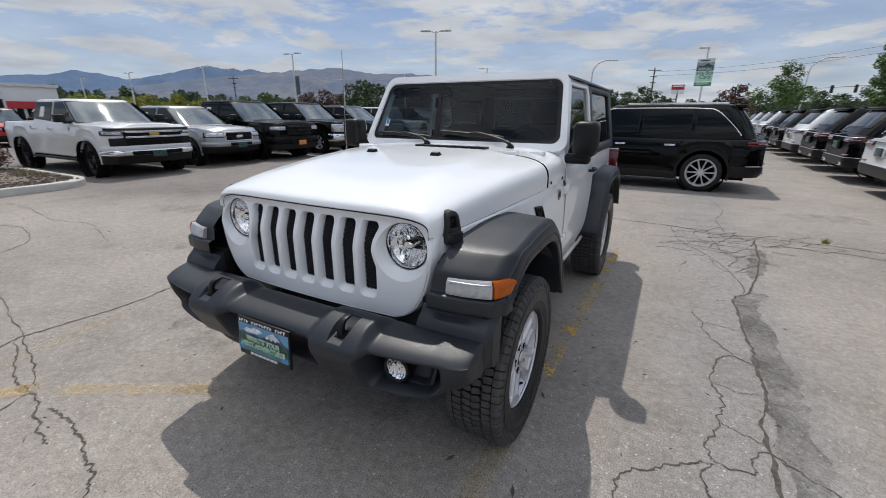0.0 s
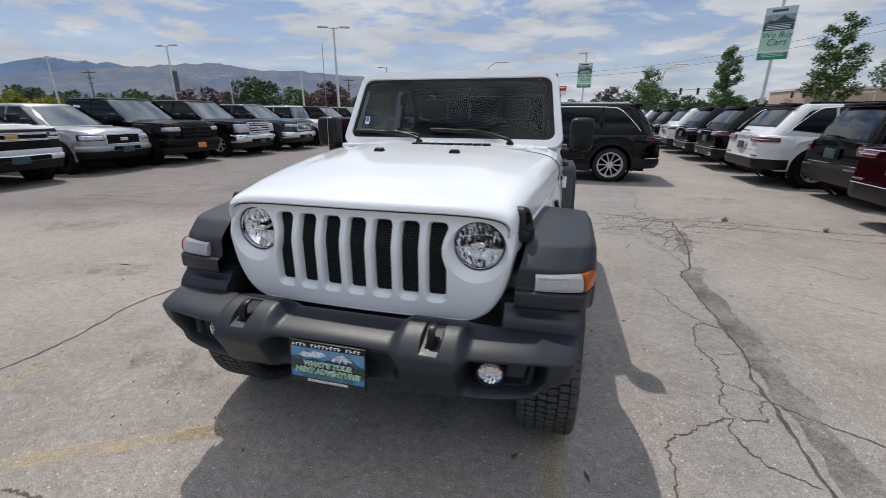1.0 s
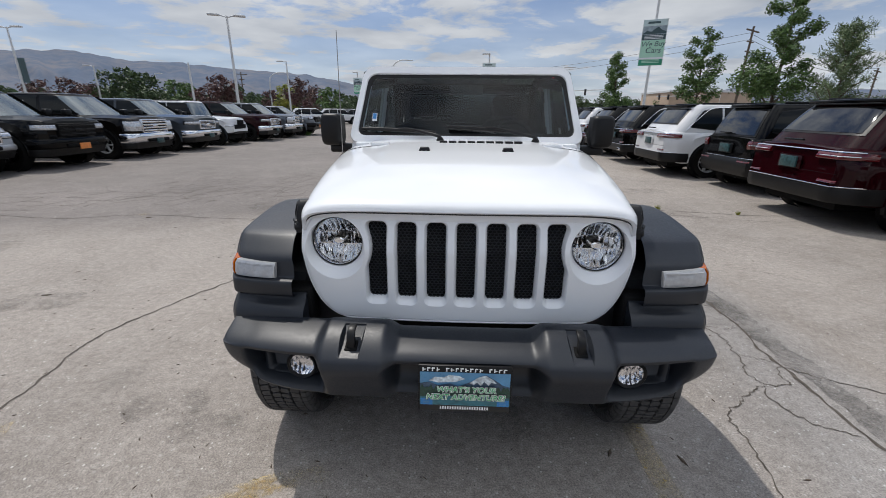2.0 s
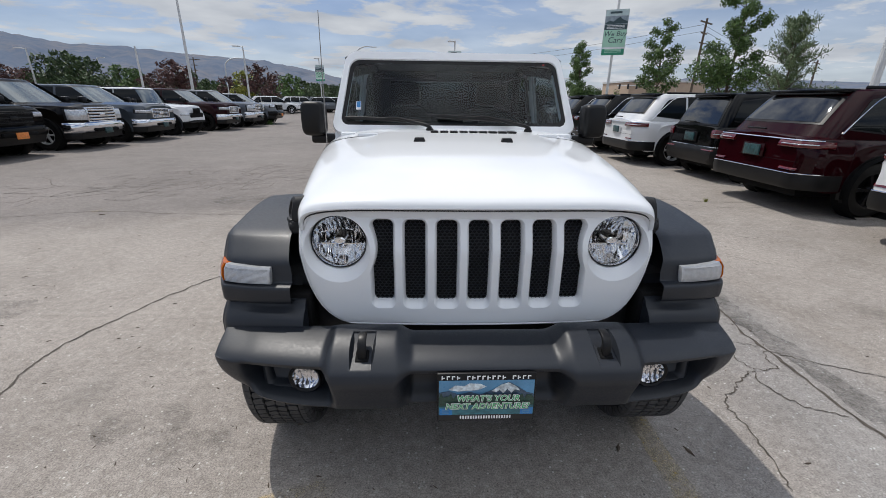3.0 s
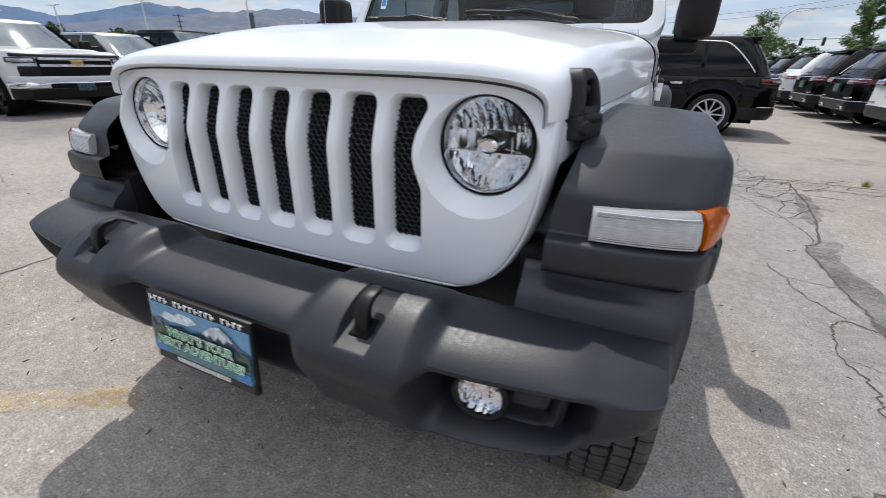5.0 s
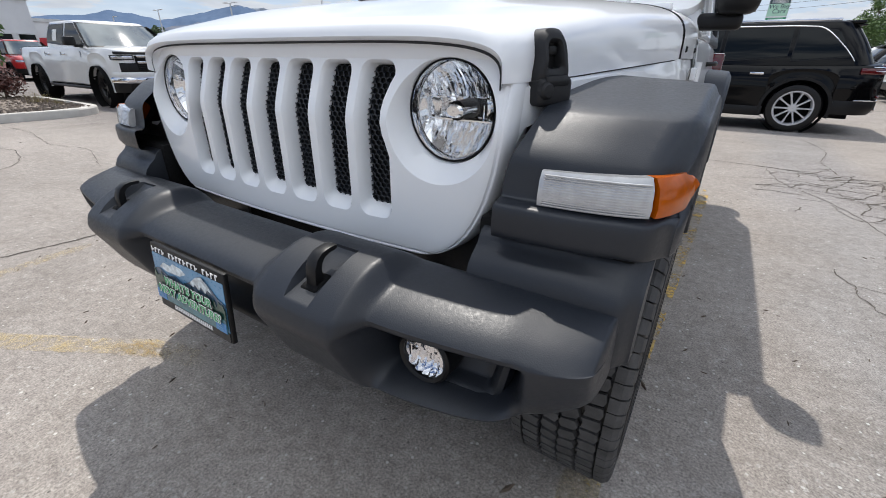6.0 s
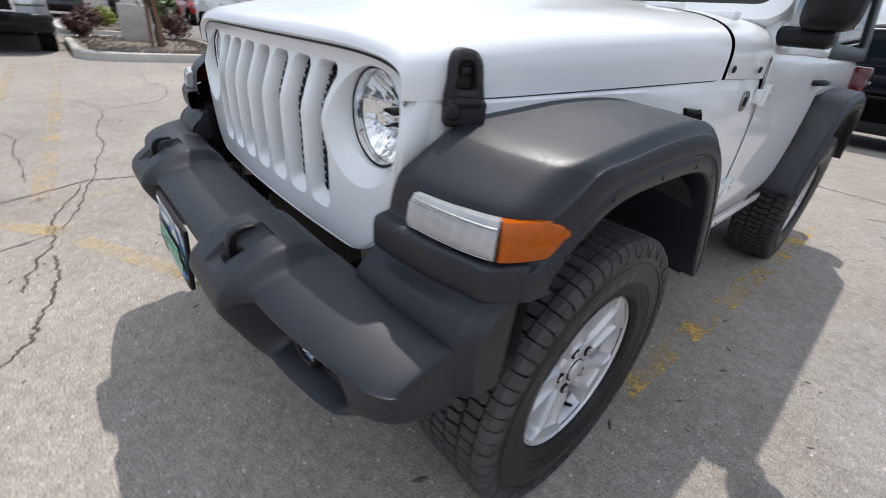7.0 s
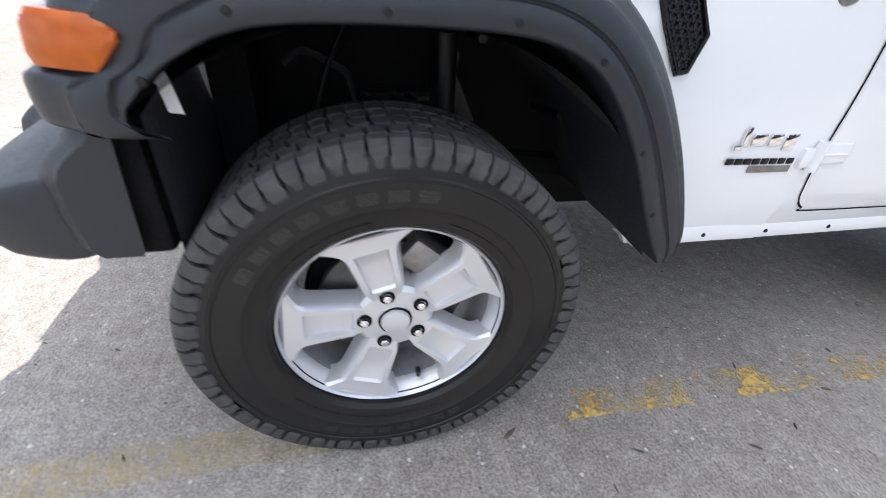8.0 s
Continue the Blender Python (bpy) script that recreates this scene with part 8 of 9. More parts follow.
REN = dict(SUV_LEAN, W=1.80, wb=2.57, fo=0.85, ro=0.80, r=0.35, zb=0.30, tail=0.13, clad=0.36, top=[(-3.4, 1.06), (-3.2, 1.08), (-0.7, 1.10), (-0.4, 1.06), (0.5, 1.02), (0.85, 0.92)],
           cab=dict(belt=1.06, roof=1.68, wb=-0.22, wt=-0.85, rt=-3.05, rb=-3.32, rr=0.15, rg=0.12, dp=0.22, ap=0.08, windows=WAGON),
           doors=[(-0.5, 0.42, 1.05), (-1.5, 0.42, 1.05), (-2.4, 0.7, 1.05)], handle_x=(-1.3, -2.2), lampz=(0.85, 1.0), lamp_in=0.66, lamp_len=0.10, platez=0.76, recess=M["trim_black"], bumper_mat=M["trim_black"])
RIGHT = [
    (1.85, "white", GC, "alloy", "white sport utility vehicle with red tail lamps"),
    (4.55, "red_paint", GC, "dark_alloy", "deep red sport utility vehicle with wide tail lamps"),
    (7.05, "black_paint", REN, "dark_alloy", "small black sport utility vehicle with square tail lamps"),
    (9.40, "white", GC, "alloy", "white sport utility vehicle with black rear bumper"),
    (12.0, "black_paint", GC, "alloy", "black sport utility vehicle with chrome exhaust tips"),
    (14.6, "black_paint", GC, "alloy", "glossy black sport utility vehicle in the row"),
    (17.2, "white", GC, "alloy", "white sport utility vehicle further down the row"),
    (19.8, "black_paint", GC, "alloy", "black sport utility vehicle further down the row"),
    (22.4, "black_paint", GC, "alloy", "black sport utility vehicle further down the row"),
    (25.0, "white", GC, "alloy", "white sport utility vehicle far down the row"),
    (27.6, "silver_paint", GC, "alloy", "silver sport utility vehicle far down the row"),
    (30.2, "white", GC, "alloy", "white sport utility vehicle at the row's end"),
]
for y, paint, spec, rims, label in RIGHT:
    suv("sport_utility_vehicle", pose((6.2 if spec is REN else 5.93) + spec["wb"], y, 0, 0, 0, 0), M[paint], spec, label, M[rims])
suv("sport_utility_vehicle", pose(1.93 - GCL["wb"], 8.25 + GC["W"] / 2 - 0.0, 0, 0, 0, 180), M["black_paint"], GCL, "black three-row sport utility vehicle parked across the lane", M["alloy"], 10)
# ---- planting island, posts, trees, signs, buildings, hills ----
def bearing(az, d):
    a = radians(az)
    return 0.3 + d * math.sin(a), -1.8 + d * math.cos(a)


def island(x_front, x_back, y0, y1, label):
    """A kerbed bed: concrete kerb round a heap of brown gravel."""
    r = 0.9
    out = []
    for cx, cy, a0 in ((x_front - r, y1 - r, 0), (x_back + r, y1 - r, 90), (x_back + r, y0 + r, 180), (x_front - r, y0 + r, 270)):
        out += [(cx + r * math.cos(radians(a0 + 15 * k)), cy + r * math.sin(radians(a0 + 15 * k))) for k in range(7)]
    cx, cy = (x_front + x_back) / 2, (y0 + y1) / 2

    def inset(d, z):
        return [(x + math.copysign(min(d, abs(cx - x)), cx - x), y + math.copysign(min(d, abs(cy - y)), cy - y), z) for x, y in out]

    kerb = link("kerb", *loft([inset(0.0, -0.02), inset(0.0, 0.12), inset(0.015, 0.145), inset(0.04, 0.15), inset(0.14, 0.15), inset(0.16, 0.10)], True, (False, False)), M["concrete"], None, smooth=35)
    tagged(kerb, label, "kerb", kind="structure")
    bed = link("gravel_bed", *loft([inset(0.15, 0.115), inset(0.5, 0.14), inset(0.9, 0.16)], True, (False, True)), M["gravel"], None, smooth=35)
    tagged(bed, "brown gravel bed inside the kerb", "gravel", kind="structure")
    rng = random.Random(int(abs(x_front) * 10))
    pieces = []
    for k in range(1500):
        x, y, s = rng.uniform(x_back + 0.25, x_front - 0.25), rng.uniform(y0 + 0.25, y1 - 0.25), rng.uniform(0.015, 0.045)
        pieces.append(loft([[(x - s, y - s * 0.6, 0.115), (x + s, y - s * 0.7, 0.115), (x + s * 0.7, y + s, 0.115), (x - s * 0.9, y + s * 0.8, 0.115)], [(x - s * 0.5, y - s * 0.4, 0.13 + s), (x + s * 0.5, y - s * 0.3, 0.14 + s), (x + s * 0.3, y + s * 0.5, 0.13 + s), (x - s * 0.5, y + s * 0.4, 0.135 + s)]]))
    tagged(link("gravel", *joined(pieces), M["gravel"], smooth=0), "loose brown gravel", "gravel", kind="stuff")


island(-9.45, -14.0, -0.45, 2.65, "pale concrete kerb of a planting island")
island(-15.6, -20.5, -0.45, 2.65, "pale concrete kerb of a second planting island")


def leaf_cloud(blobs, count, size, seed, flat=0.7):
    """Leaves scattered near the skin of overlapping clumps."""
    rng = random.Random(seed)
    verts, faces = [], []
    weights = [b[3] ** 2 for b in blobs]
    for k in range(count):
        bx, by, bz, br = rng.choices(blobs, weights)[0]
        d = Vector((rng.gauss(0, 1), rng.gauss(0, 1), rng.gauss(0, 1))).normalized()
        rr = br * (rng.random() ** 0.45) * (1 + 0.28 * noise.noise(Vector((bx, by, bz)) * 2.0 + d * 2.2))
        p = Vector((bx, by, bz)) + Vector((d.x * rr, d.y * rr, d.z * rr * 0.9))
        n = (d + Vector((rng.gauss(0, 0.6), rng.gauss(0, 0.6), rng.gauss(0.3, 0.6)))).normalized()
        t = n.orthogonal().normalized()
        t.rotate(Matrix.Rotation(rng.uniform(0, 6.28), 3, n))
        b = n.cross(t)
        s = size * rng.uniform(0.6, 1.3)
        o = len(verts)
        verts += [p - t * s, p - b * s * flat * 0.6 + n * s * 0.12, p + t * s, p + b * s * flat * 0.6 + n * s * 0.12]
        faces.append((o, o + 1, o + 2, o + 3))
    return verts, faces


def limbs(height, spread, seed, trunk_r, first=0.25, count=14, lean=0.0):
    """A tapered trunk with rising limbs; returns the mesh and the limb ends."""
    rng = random.Random(seed)
    pieces, ends = [], []
    trunk = [Vector((0.03 * math.sin(k * 1.3 + seed) * height * 0.15, 0.03 * math.cos(k * 1.7 + seed) * height * 0.15, height * k / 8)) for k in range(9)]
    trunk[0] = Vector((0, 0, -0.05))
    pieces.append(tube(trunk, [trunk_r * (1 - 0.105 * k) for k in range(9)], 8))
    for k in range(count):
        f = first + (0.93 - first) * k / count
        base = trunk[int(f * 8)].lerp(trunk[min(8, int(f * 8) + 1)], f * 8 - int(f * 8))
        a = 2.4 * k + rng.uniform(-0.5, 0.5)
        reach = spread * (1.05 - 0.75 * f) * rng.uniform(0.7, 1.15)
        end = base + Vector((reach * math.cos(a), reach * math.sin(a), reach * rng.uniform(0.5, 1.0)))
        mid = base.lerp(end, 0.5) + Vector((0, 0, 0.12 * reach))
        r = trunk_r * (1 - f) * 0.45 + 0.008
        pieces.append(tube([base, mid, end], [r, r * 0.7, r * 0.3], 6))
        ends += [(end, reach), (mid, reach * 0.8)]
    ends.append((trunk[8], spread * 0.4))
    return joined(pieces), ends


TREES = {}


def tree(x, y, h, spread, kind, seed, count, leaf, label, group=""):
    """A trunk with limbs and a crown of loose leaves, or a copy of an earlier one of the same sort."""
    key = (kind, seed)
    mat_of = {"green": "leaf", "far": "leaf_far", "yellow": "leaf_yellow", "red": "leaf_red", "pine": "needle"}
    rz = (seed * 77 + x * 13) % 360
    if key in TREES:
        base, h0 = TREES[key]
        t = copy_thing(base, pose(x, y, 0, 0, 0, rz))
        t.scale = (h / h0,) * 3
        t["label"] = label
        return t
    e = thing("tree", pose(x, y, 0, 0, 0, rz), label, "tree", group)
    wood, ends = limbs(h * 0.97, spread, seed, 0.03 + 0.012 * h, 0.22 if kind != "pine" else 0.08, 16 if kind != "pine" else 34)
    link("trunk", *wood, M["bark"], e, smooth=50)
    rng = random.Random(seed)
    if kind == "pine":
        verts, faces = [], []
        for p, r in ends:
            for k in range(max(10, count // len(ends))):
                d = Vector((rng.gauss(0, 1), rng.gauss(0, 1), rng.gauss(0.8, 1))).normalized()
                q = p.lerp(Vector((0, 0, p.z - r * 0.3)), rng.random() * 0.75) + Vector((rng.gauss(0, 0.09), rng.gauss(0, 0.09), rng.gauss(0, 0.09)))
                s, w = d.orthogonal().normalized() * 0.012, leaf * rng.uniform(0.7, 1.3)
                o = len(verts)
                verts += [q - s, q + s, q + d * w + s * 0.4, q + d * w - s * 0.4]
                faces.append((o, o + 1, o + 2, o + 3))
        link("crown", verts, faces, M["needle"], e, smooth=0)
    else:
        blobs = [(p.x, p.y, p.z, max(0.12 * h ** 0.5, r * 0.50)) for p, r in ends]
        link("crown", *leaf_cloud(blobs, count, leaf, seed), M[mat_of[kind]], e, smooth=0)
    TREES[key] = (e, h)
    return e


# street trees behind the right-hand row
for az, d, h, sp, kind, seed, n, leaf, label in (
        (18.3, 32, 5.3, 1.25, "green", 21, 6000, 0.085, "young dark green street tree"), (27.0, 29, 6.0, 1.25, "green", 22, 6000, 0.085, "slim green street tree with a pointed top"),
        (34.0, 26, 7.4, 1.55, "green", 23, 9500, 0.085, "leafy green maple street tree"), (38.9, 25, 5.2, 1.7, "pine", 24, 9000, 0.16, "bushy green pine tree"), (10.2, 62, 6.9, 2.6, "green", 25, 5200, 0.15, "broad green tree beyond the road"), (56.0, 24, 6.2, 1.5, "green", 21, 0, 0, "slim green street tree behind the row"), (68.0, 26, 6.5, 1.5, "green", 22, 0, 0, "slim green street tree behind the row")):
    x, y = bearing(az, d)
    tree(x, y, h, sp, kind, seed, n, leaf, label, "street trees")
# the wooded edge of town, far off
rng = random.Random(3)
for az, d, top, kind in ((-71, 150, .030, "far"), (-68.5, 140, .036, "far"), (-66.5, 120, .030, "yellow"), (-64, 130, .044, "far"), (-62, 110, .034, "yellow"), (-59.5, 120, .036, "yellow"), (-58, 150, .040, "far"), (-55, 140, .038, "far"), (-52.5, 120, .034, "green"), (-50, 100, .042, "green"), (-47.5, 130, .034, "far"), (-45, 100, .045, "red"), (-43, 80, .050, "red"), (-41.0, 90, .042, "red"), (-39.6, 85, .064, "far"), (-38.0, 80, .071, "far"), (-36.4, 85, .064, "far"), (-34, 95, .054, "green"), (-32.6, 90, .048, "green"), (-31, 80, .045, "red"), (-29.4, 70, .066, "red"), (-27.8, 85, .050, "far"), (-26, 100, .035, "far"), (-24, 95, .040, "red"), (-22.4, 75, .052, "yellow"), (-20.8, 70, .066, "red"), (-19.4, 75, .045, "red"), (-17.2, 60, .048, "green"), (-16, 90, .040, "far"), (-14, 100, .032, "far"), (-12, 95, .030, "far"), (-9.5, 90, .034, "far"), (-7, 85, .050, "far"), (-5, 80, .046, "far"), (-3.4, 85, .055, "far"), (-1.2, 95, .034, "far"), (1.5, 110, .03, "far"), (4.2, 80, .03, "far"), (6.2, 70, .054, "red"), (7.6, 90, .035, "far"), (12.8, 85, .040, "far"), (14.5, 80, .035, "far"), (17, 90, .03, "far"), (21, 100, .028, "far"), (24, 90, .027, "green"), (29, 100, .03, "far"), (36, 90, .03, "far"), (42, 95, .028, "far"), (47, 90, .03, "far"), (-76, 120, .035, "far"), (-80, 100, .03, "far"), (-85, 110, .035, "far")):
    x, y = bearing(az, d)
    h = top * d + 1.5
    tree(x, y, h, h * 0.42, kind, 31 + (int(abs(az) * 7) % 2), 1100, h * 0.044, {"far": "dark green tree at the lot's far edge", "green": "green tree at the lot's far edge", "yellow": "yellow-green tree far behind the lot", "red": "purple-leaved tree at the lot's far edge"}[kind], "far trees")

# low far woods: one uneven belt of foliage
WOODS = [(-112, 0.034), (-76, 0.040), (-70, 0.046), (-62, 0.044), (-55, 0.038), (-48, 0.036), (-40, 0.038), (-28, 0.034), (-18, 0.034), (-8, 0.036), (0, 0.028), (30, 0.026), (62, 0.028)]


def belt(name, a0, a1, d0, d1, count, share, seed, material, label):
    """An uneven belt of foliage at the foot of the hills."""
    rng = random.Random(seed)
    verts, faces = [], []
    for k in range(count):
        az, d = rng.uniform(a0, a1), rng.uniform(d0, d1)
        x, y = bearing(az, d)
        lump = 0.75 + 0.45 * noise.noise(Vector((az * 0.45, seed, 0))) + 0.40 * noise.noise(Vector((az * 1.5, seed, 4)))
        z = (rng.random() ** 0.7) * (1.5 + at(WOODS, az) * d * share * max(0.25, lump))
        s = rng.uniform(0.35, 0.95) * d / 150
        t = Vector((rng.uniform(-1, 1), rng.uniform(-1, 1), rng.uniform(-0.4, 0.4))).normalized() * s
        b = Vector((rng.uniform(-0.4, 0.4), rng.uniform(-0.4, 0.4), 1)).normalized() * s * 0.7
        p, o = Vector((x, y, z)), len(verts)
        verts += [p - t, p - b, p + t, p + b]
        faces.append((o, o + 1, o + 2, o + 3))
    tagged(link(name, verts, faces, material, smooth=0), label, "woods", kind="stuff")


belt("far_woods", -112, 62, 140, 200, 22000, 1.0, 8, M["leaf_far"], "dark green belt of far trees and shrubs")
belt("yellow_shrubs", -69, -56, 118, 128, 2600, 0.72, 5, M["leaf_yellow"], "yellow-green shrubs before the far trees")


# lamp posts
def lamp_post(x, y, h, heads, turn, r=0.085, label="", base=False, banner=None):
    e = thing("lamp_post", pose(x, y, 0, 0, 0, turn), label, "lamp post", "lot lamp posts")
    link("post", *tube([(0, 0, 0), (0, 0, h * 0.5), (0, 0, h)], [r, r * 0.85, r * 0.6], 10), M["galv"], e)
    for s in heads:
        link("arm", *tube([(0, 0, h - 0.1), (s * 0.35, 0, h - 0.02), (s * 0.6, 0, h)], [0.045, 0.04, 0.035], 8), M["galv"], e)
        bm = bmesh.new()
        box(bm, min(s * 0.45, s * 1.25), -0.2, h - 0.03, max(s * 0.45, s * 1.25), 0.2, h + 0.08, 0.03, 2)
        part("lamp_head", bm, M["galv"], e, "grey shoebox lamp head")
    if base:
        bm = bmesh.new()
        box(bm, -0.34, -0.34, 0.0, 0.34, 0.34, 0.95, 0.03, 2)
        for v in bm.verts:
            if v.co.z > 0.5:
                v.co.x *= 0.86
                v.co.y *= 0.86
        part("concrete_base", bm, M["concrete"], e)
        bm = bmesh.new()
        box(bm, -0.2, -0.2, 0.95, 0.2, 0.2, 1.05, 0.02, 2)
        part("base_plate", bm, M["galv"], e)
    if banner:
        z0, z1, mt = banner
        boxed("banner", (0.12, -0.01, z0, 0.75, 0.01, z1), mt, e, "hanging banner")
    return e


for az, d, h, heads, turn, label in ((-28.0, 37, 7.9, (1, -1), 20, "tall grey lot lamp with two heads"), (-46.2, 54, 8.0, (1, -1), 0, "tall grey lot lamp with two heads and a banner"), (-56.3, 75, 8.0, (1, -1), 10, "grey lot lamp far off"), (-63.4, 93, 8.0, (1, -1), 0, "grey lot lamp far off"), (-67.5, 115, 8.0, (1,), 0, "grey lot lamp far off"), (-22.0, 62, 7.5, (-1,), 0, "single-headed grey lot lamp"), (-40.6, 80, 7.2, (-1,), 10, "single-headed grey lot lamp"), (-32.4, 48, 5.6, (), 0, "plain thin grey steel post"), (-35.5, 95, 7.5, (1,), 0, "grey lot lamp far off"), (45.2, 17.5, 9.5, (1, -1), 30, "thick white lot lamp beside the row")):
    x, y = bearing(az, d)
    lamp_post(x, y, h, heads, turn, 0.11 if d < 60 else 0.13, label, banner=(3.6, 5.6, M["sign_dark"]) if az == -46.2 else None)
lamp_post(-12.7, 1.05, 8.5, (1, -1), 0, 0.10, "white lamp post on a concrete base in the island", True)
lamp_post(-19.4, 0.9, 8.5, (1, -1), 0, 0.10, "white lamp post on a concrete base in the second island", True)


def banner_sign(az, d, w, z0, z1, top, label):
    x, y = bearing(az, d)
    e = thing("banner_sign", pose(x, y, 0, 0, 0, -az), label, "sign", "green dealer signs")
    link("post", *tube([(0, 0.12, 0), (0, 0.12, top)], [0.09, 0.07], 10), M["galv"], e)
    boxed("lamp_head", (-0.75, -0.1, top - 0.04, 0.1, 0.32, top + 0.08), M["galv"], e, "", 0.02)
    h = z1 - z0
    boxed("sign_back", (-w / 2, 0.0, z0, w / 2, 0.05, z1), M["galv"], e)
    for a, b, mt in ((0.0, 0.14, "sign_green"), (0.14, 0.18, "print_white"), (0.18, 0.56, "sign_mint"), (0.56, 0.68, "sign_dark"), (0.68, 0.86, "sign_grey"), (0.86, 1.0, "sign_pale")):
        boxed("sign_band", (-w / 2 + 0.02, -0.012, z0 + a * h + 0.004, w / 2 - 0.02, -0.002, z0 + b * h - 0.004), M[mt], e)
    words("We Buy", w * 0.30, M["sign_dark"], e, pose(0.02, -0.02, z0 + 0.47 * h, 90), "slogan", 0.15)
    words("Cars", w * 0.34, M["sign_dark"], e, pose(0.06, -0.02, z0 + 0.33 * h, 90), "slogan", 0.15)
    for k in range(3):
        boxed("name_bar", (-w * 0.36, -0.02, z0 + h * (0.06 + 0.03 * k), w * 0.36, -0.014, z0 + h * (0.075 + 0.03 * k)), M["sign_mint"], e)
        boxed("name_bar", (-w * 0.38, -0.02, z0 + h * (0.585 + 0.03 * k), w * 0.38, -0.014, z0 + h * (0.597 + 0.03 * k)), M["print_white"], e)
    boxed("name_bar", (-w * 0.3, -0.02, z0 + h * 0.91, w * 0.2, -0.014, z0 + h * 0.955), M["sign_dark"], e)
    prof = [(-0.48, 0.70), (-0.3, 0.76), (-0.12, 0.74), (0.02, 0.80), (0.14, 0.84), (0.26, 0.78), (0.48, 0.73), (0.48, 0.69), (-0.48, 0.69)]
    link("printed_hill", [(a * w, -0.018, z0 + b * h) for a, b in prof], [tuple(range(len(prof)))], M["sign_dark"], e, smooth=0)


M["sign_grey"] = mat("grey_sign_print", (0.30, 0.36, 0.40), 0.4, 0, 0, 0.3, 4.0)
M["sign_pale"] = mat("pale_sign_print", (0.55, 0.66, 0.66), 0.4, 0, 0, 0.1, 4.0)
banner_sign(21.7, 31, 1.38, 4.35, 6.95, 8.4, "tall green and white banner sign on a post")
banner_sign(3.0, 48, 1.40, 4.05, 6.4, 7.3, "green and white banner sign on a lamp post")
banner_sign(-13.6, 75, 1.4, 4.2, 6.6, 7.5, "green banner sign far down the lot")
banner_sign(-37.8, 85, 1.3, 3.3, 5.4, 6.3, "green banner sign far off")

# utility poles with cross arms, street lamps over the road, a red sign, signals
for az, d, h in ((31.0, 60, 10.6), (-2.6, 90, 9.6), (-27.0, 110, 9.5), (-53.5, 120, 10.0), (41.5, 90, 8.0)):
    x, y = bearing(az, d)
    e = thing("utility_pole", pose(x, y, 0, 0, 3 if az > 30 else 0, 30), "brown wooden utility pole with cross arms", "utility pole", "utility poles")
    link("pole", *tube([(0, 0, 0), (0, 0, h)], [0.17, 0.11], 8), M["bark"], e)
    for z, w in ((h - 0.5, 1.2), (h - 1.6, 0.6), (h - 2.6, 0.5)):
        boxed("cross_arm", (-w, -0.06, z, w, 0.06, z + 0.13), M["bark"], e)
for az, d, h, s in ((-9.3, 75, 9.5, 1), (11.4, 85, 9.3, 1), (-24.0, 90, 8.2, 1)):
    x, y = bearing(az, d)
    e = thing("street_lamp", pose(x, y, 0, 0, 0, -az), "grey street lamp with a long curved arm", "street lamp", "road lamps")
    link("post", *tube(smooth_line([(0, 0, 0), (0, 0, h * 0.75), (s * 0.4, 0, h * 0.92), (s * 1.6, 0, h), (s * 3.0, 0, h)], 5), 0.09, 8), M["galv"], e)
    boxed("lamp_head", (s * 3.0 - 0.1, -0.15, h - 0.06, s * 3.0 + 0.6, 0.15, h + 0.06), M["galv"], e, "", 0.02)
x, y = bearing(0.05, 95)
e = thing("red_sign", pose(x, y, 0, 0, 0, 0), "small red and white roadside sign on a post", "sign")
link("post", *tube([(0, 0.1, 0), (0, 0.1, 6.0)], 0.12, 8), M["bark"], e)
boxed("sign_face", (-1.1, 0, 6.0, 1.1, 0.15, 6.9), M["sign_red"], e)
boxed("name_bar", (-0.9, -0.03, 6.5, 0.9, -0.01, 6.75), M["print_white"], e)
boxed("lower_panel", (-1.1, 0, 5.2, 1.1, 0.15, 5.95), M["print_white"], e)
x, y = bearing(14.2, 80)
e = thing("traffic_signal", pose(x, y, 0, 0, 0, -14), "black traffic signals on a grey mast arm", "traffic signal")
link("mast", *tube([(5.0, 0, 0), (5.0, 0, 5.8)], 0.12, 8), M["galv"], e)
link("mast_arm", *tube([(5.0, 0, 5.3), (-3.5, 0, 5.0)], [0.09, 0.05], 8), M["galv"], e)
for dx in (-3.2, -1.0, 1.4):
    boxed("signal_head", (dx - 0.18, -0.15, 4.35, dx + 0.18, 0.15, 5.35), M["ink"], e, "", 0.03)
x, y = bearing(25.6, 85)
e = thing("traffic_signal", pose(x, y, 0, 0, 0, -25), "black traffic signals on a grey mast arm", "traffic signal")
link("mast_arm", *tube([(6.0, 0, 0), (6.0, 0, 4.4), (-3.5, 0, 4.3)], 0.07, 6), M["galv"], e)
for dx in (-3.0, -1.6, -0.2, 1.2):
    boxed("signal_head", (dx - 0.16, -0.15, 3.75, dx + 0.16, 0.15, 4.6), M["ink"], e, "", 0.03)

# power lines over the road
for z, dy in ((9.9, 0.0), (9.2, 0.4)):
    a, b = Vector((*bearing(31.0, 60), z)), Vector((*bearing(-2.6, 90), z - 1.0))
    c = Vector((*bearing(41.5, 90), z - 2))
    for p, q in ((a, b), (a, c)):
        line = [p.lerp(q, k / 14) - Vector((0, dy, 1.2 * math.sin(math.pi * k / 14))) for k in range(15)]
        tagged(link("power_line", *tube(line, 0.02, 4), M["ink"]), "thin black power line", "cable", kind="structure")

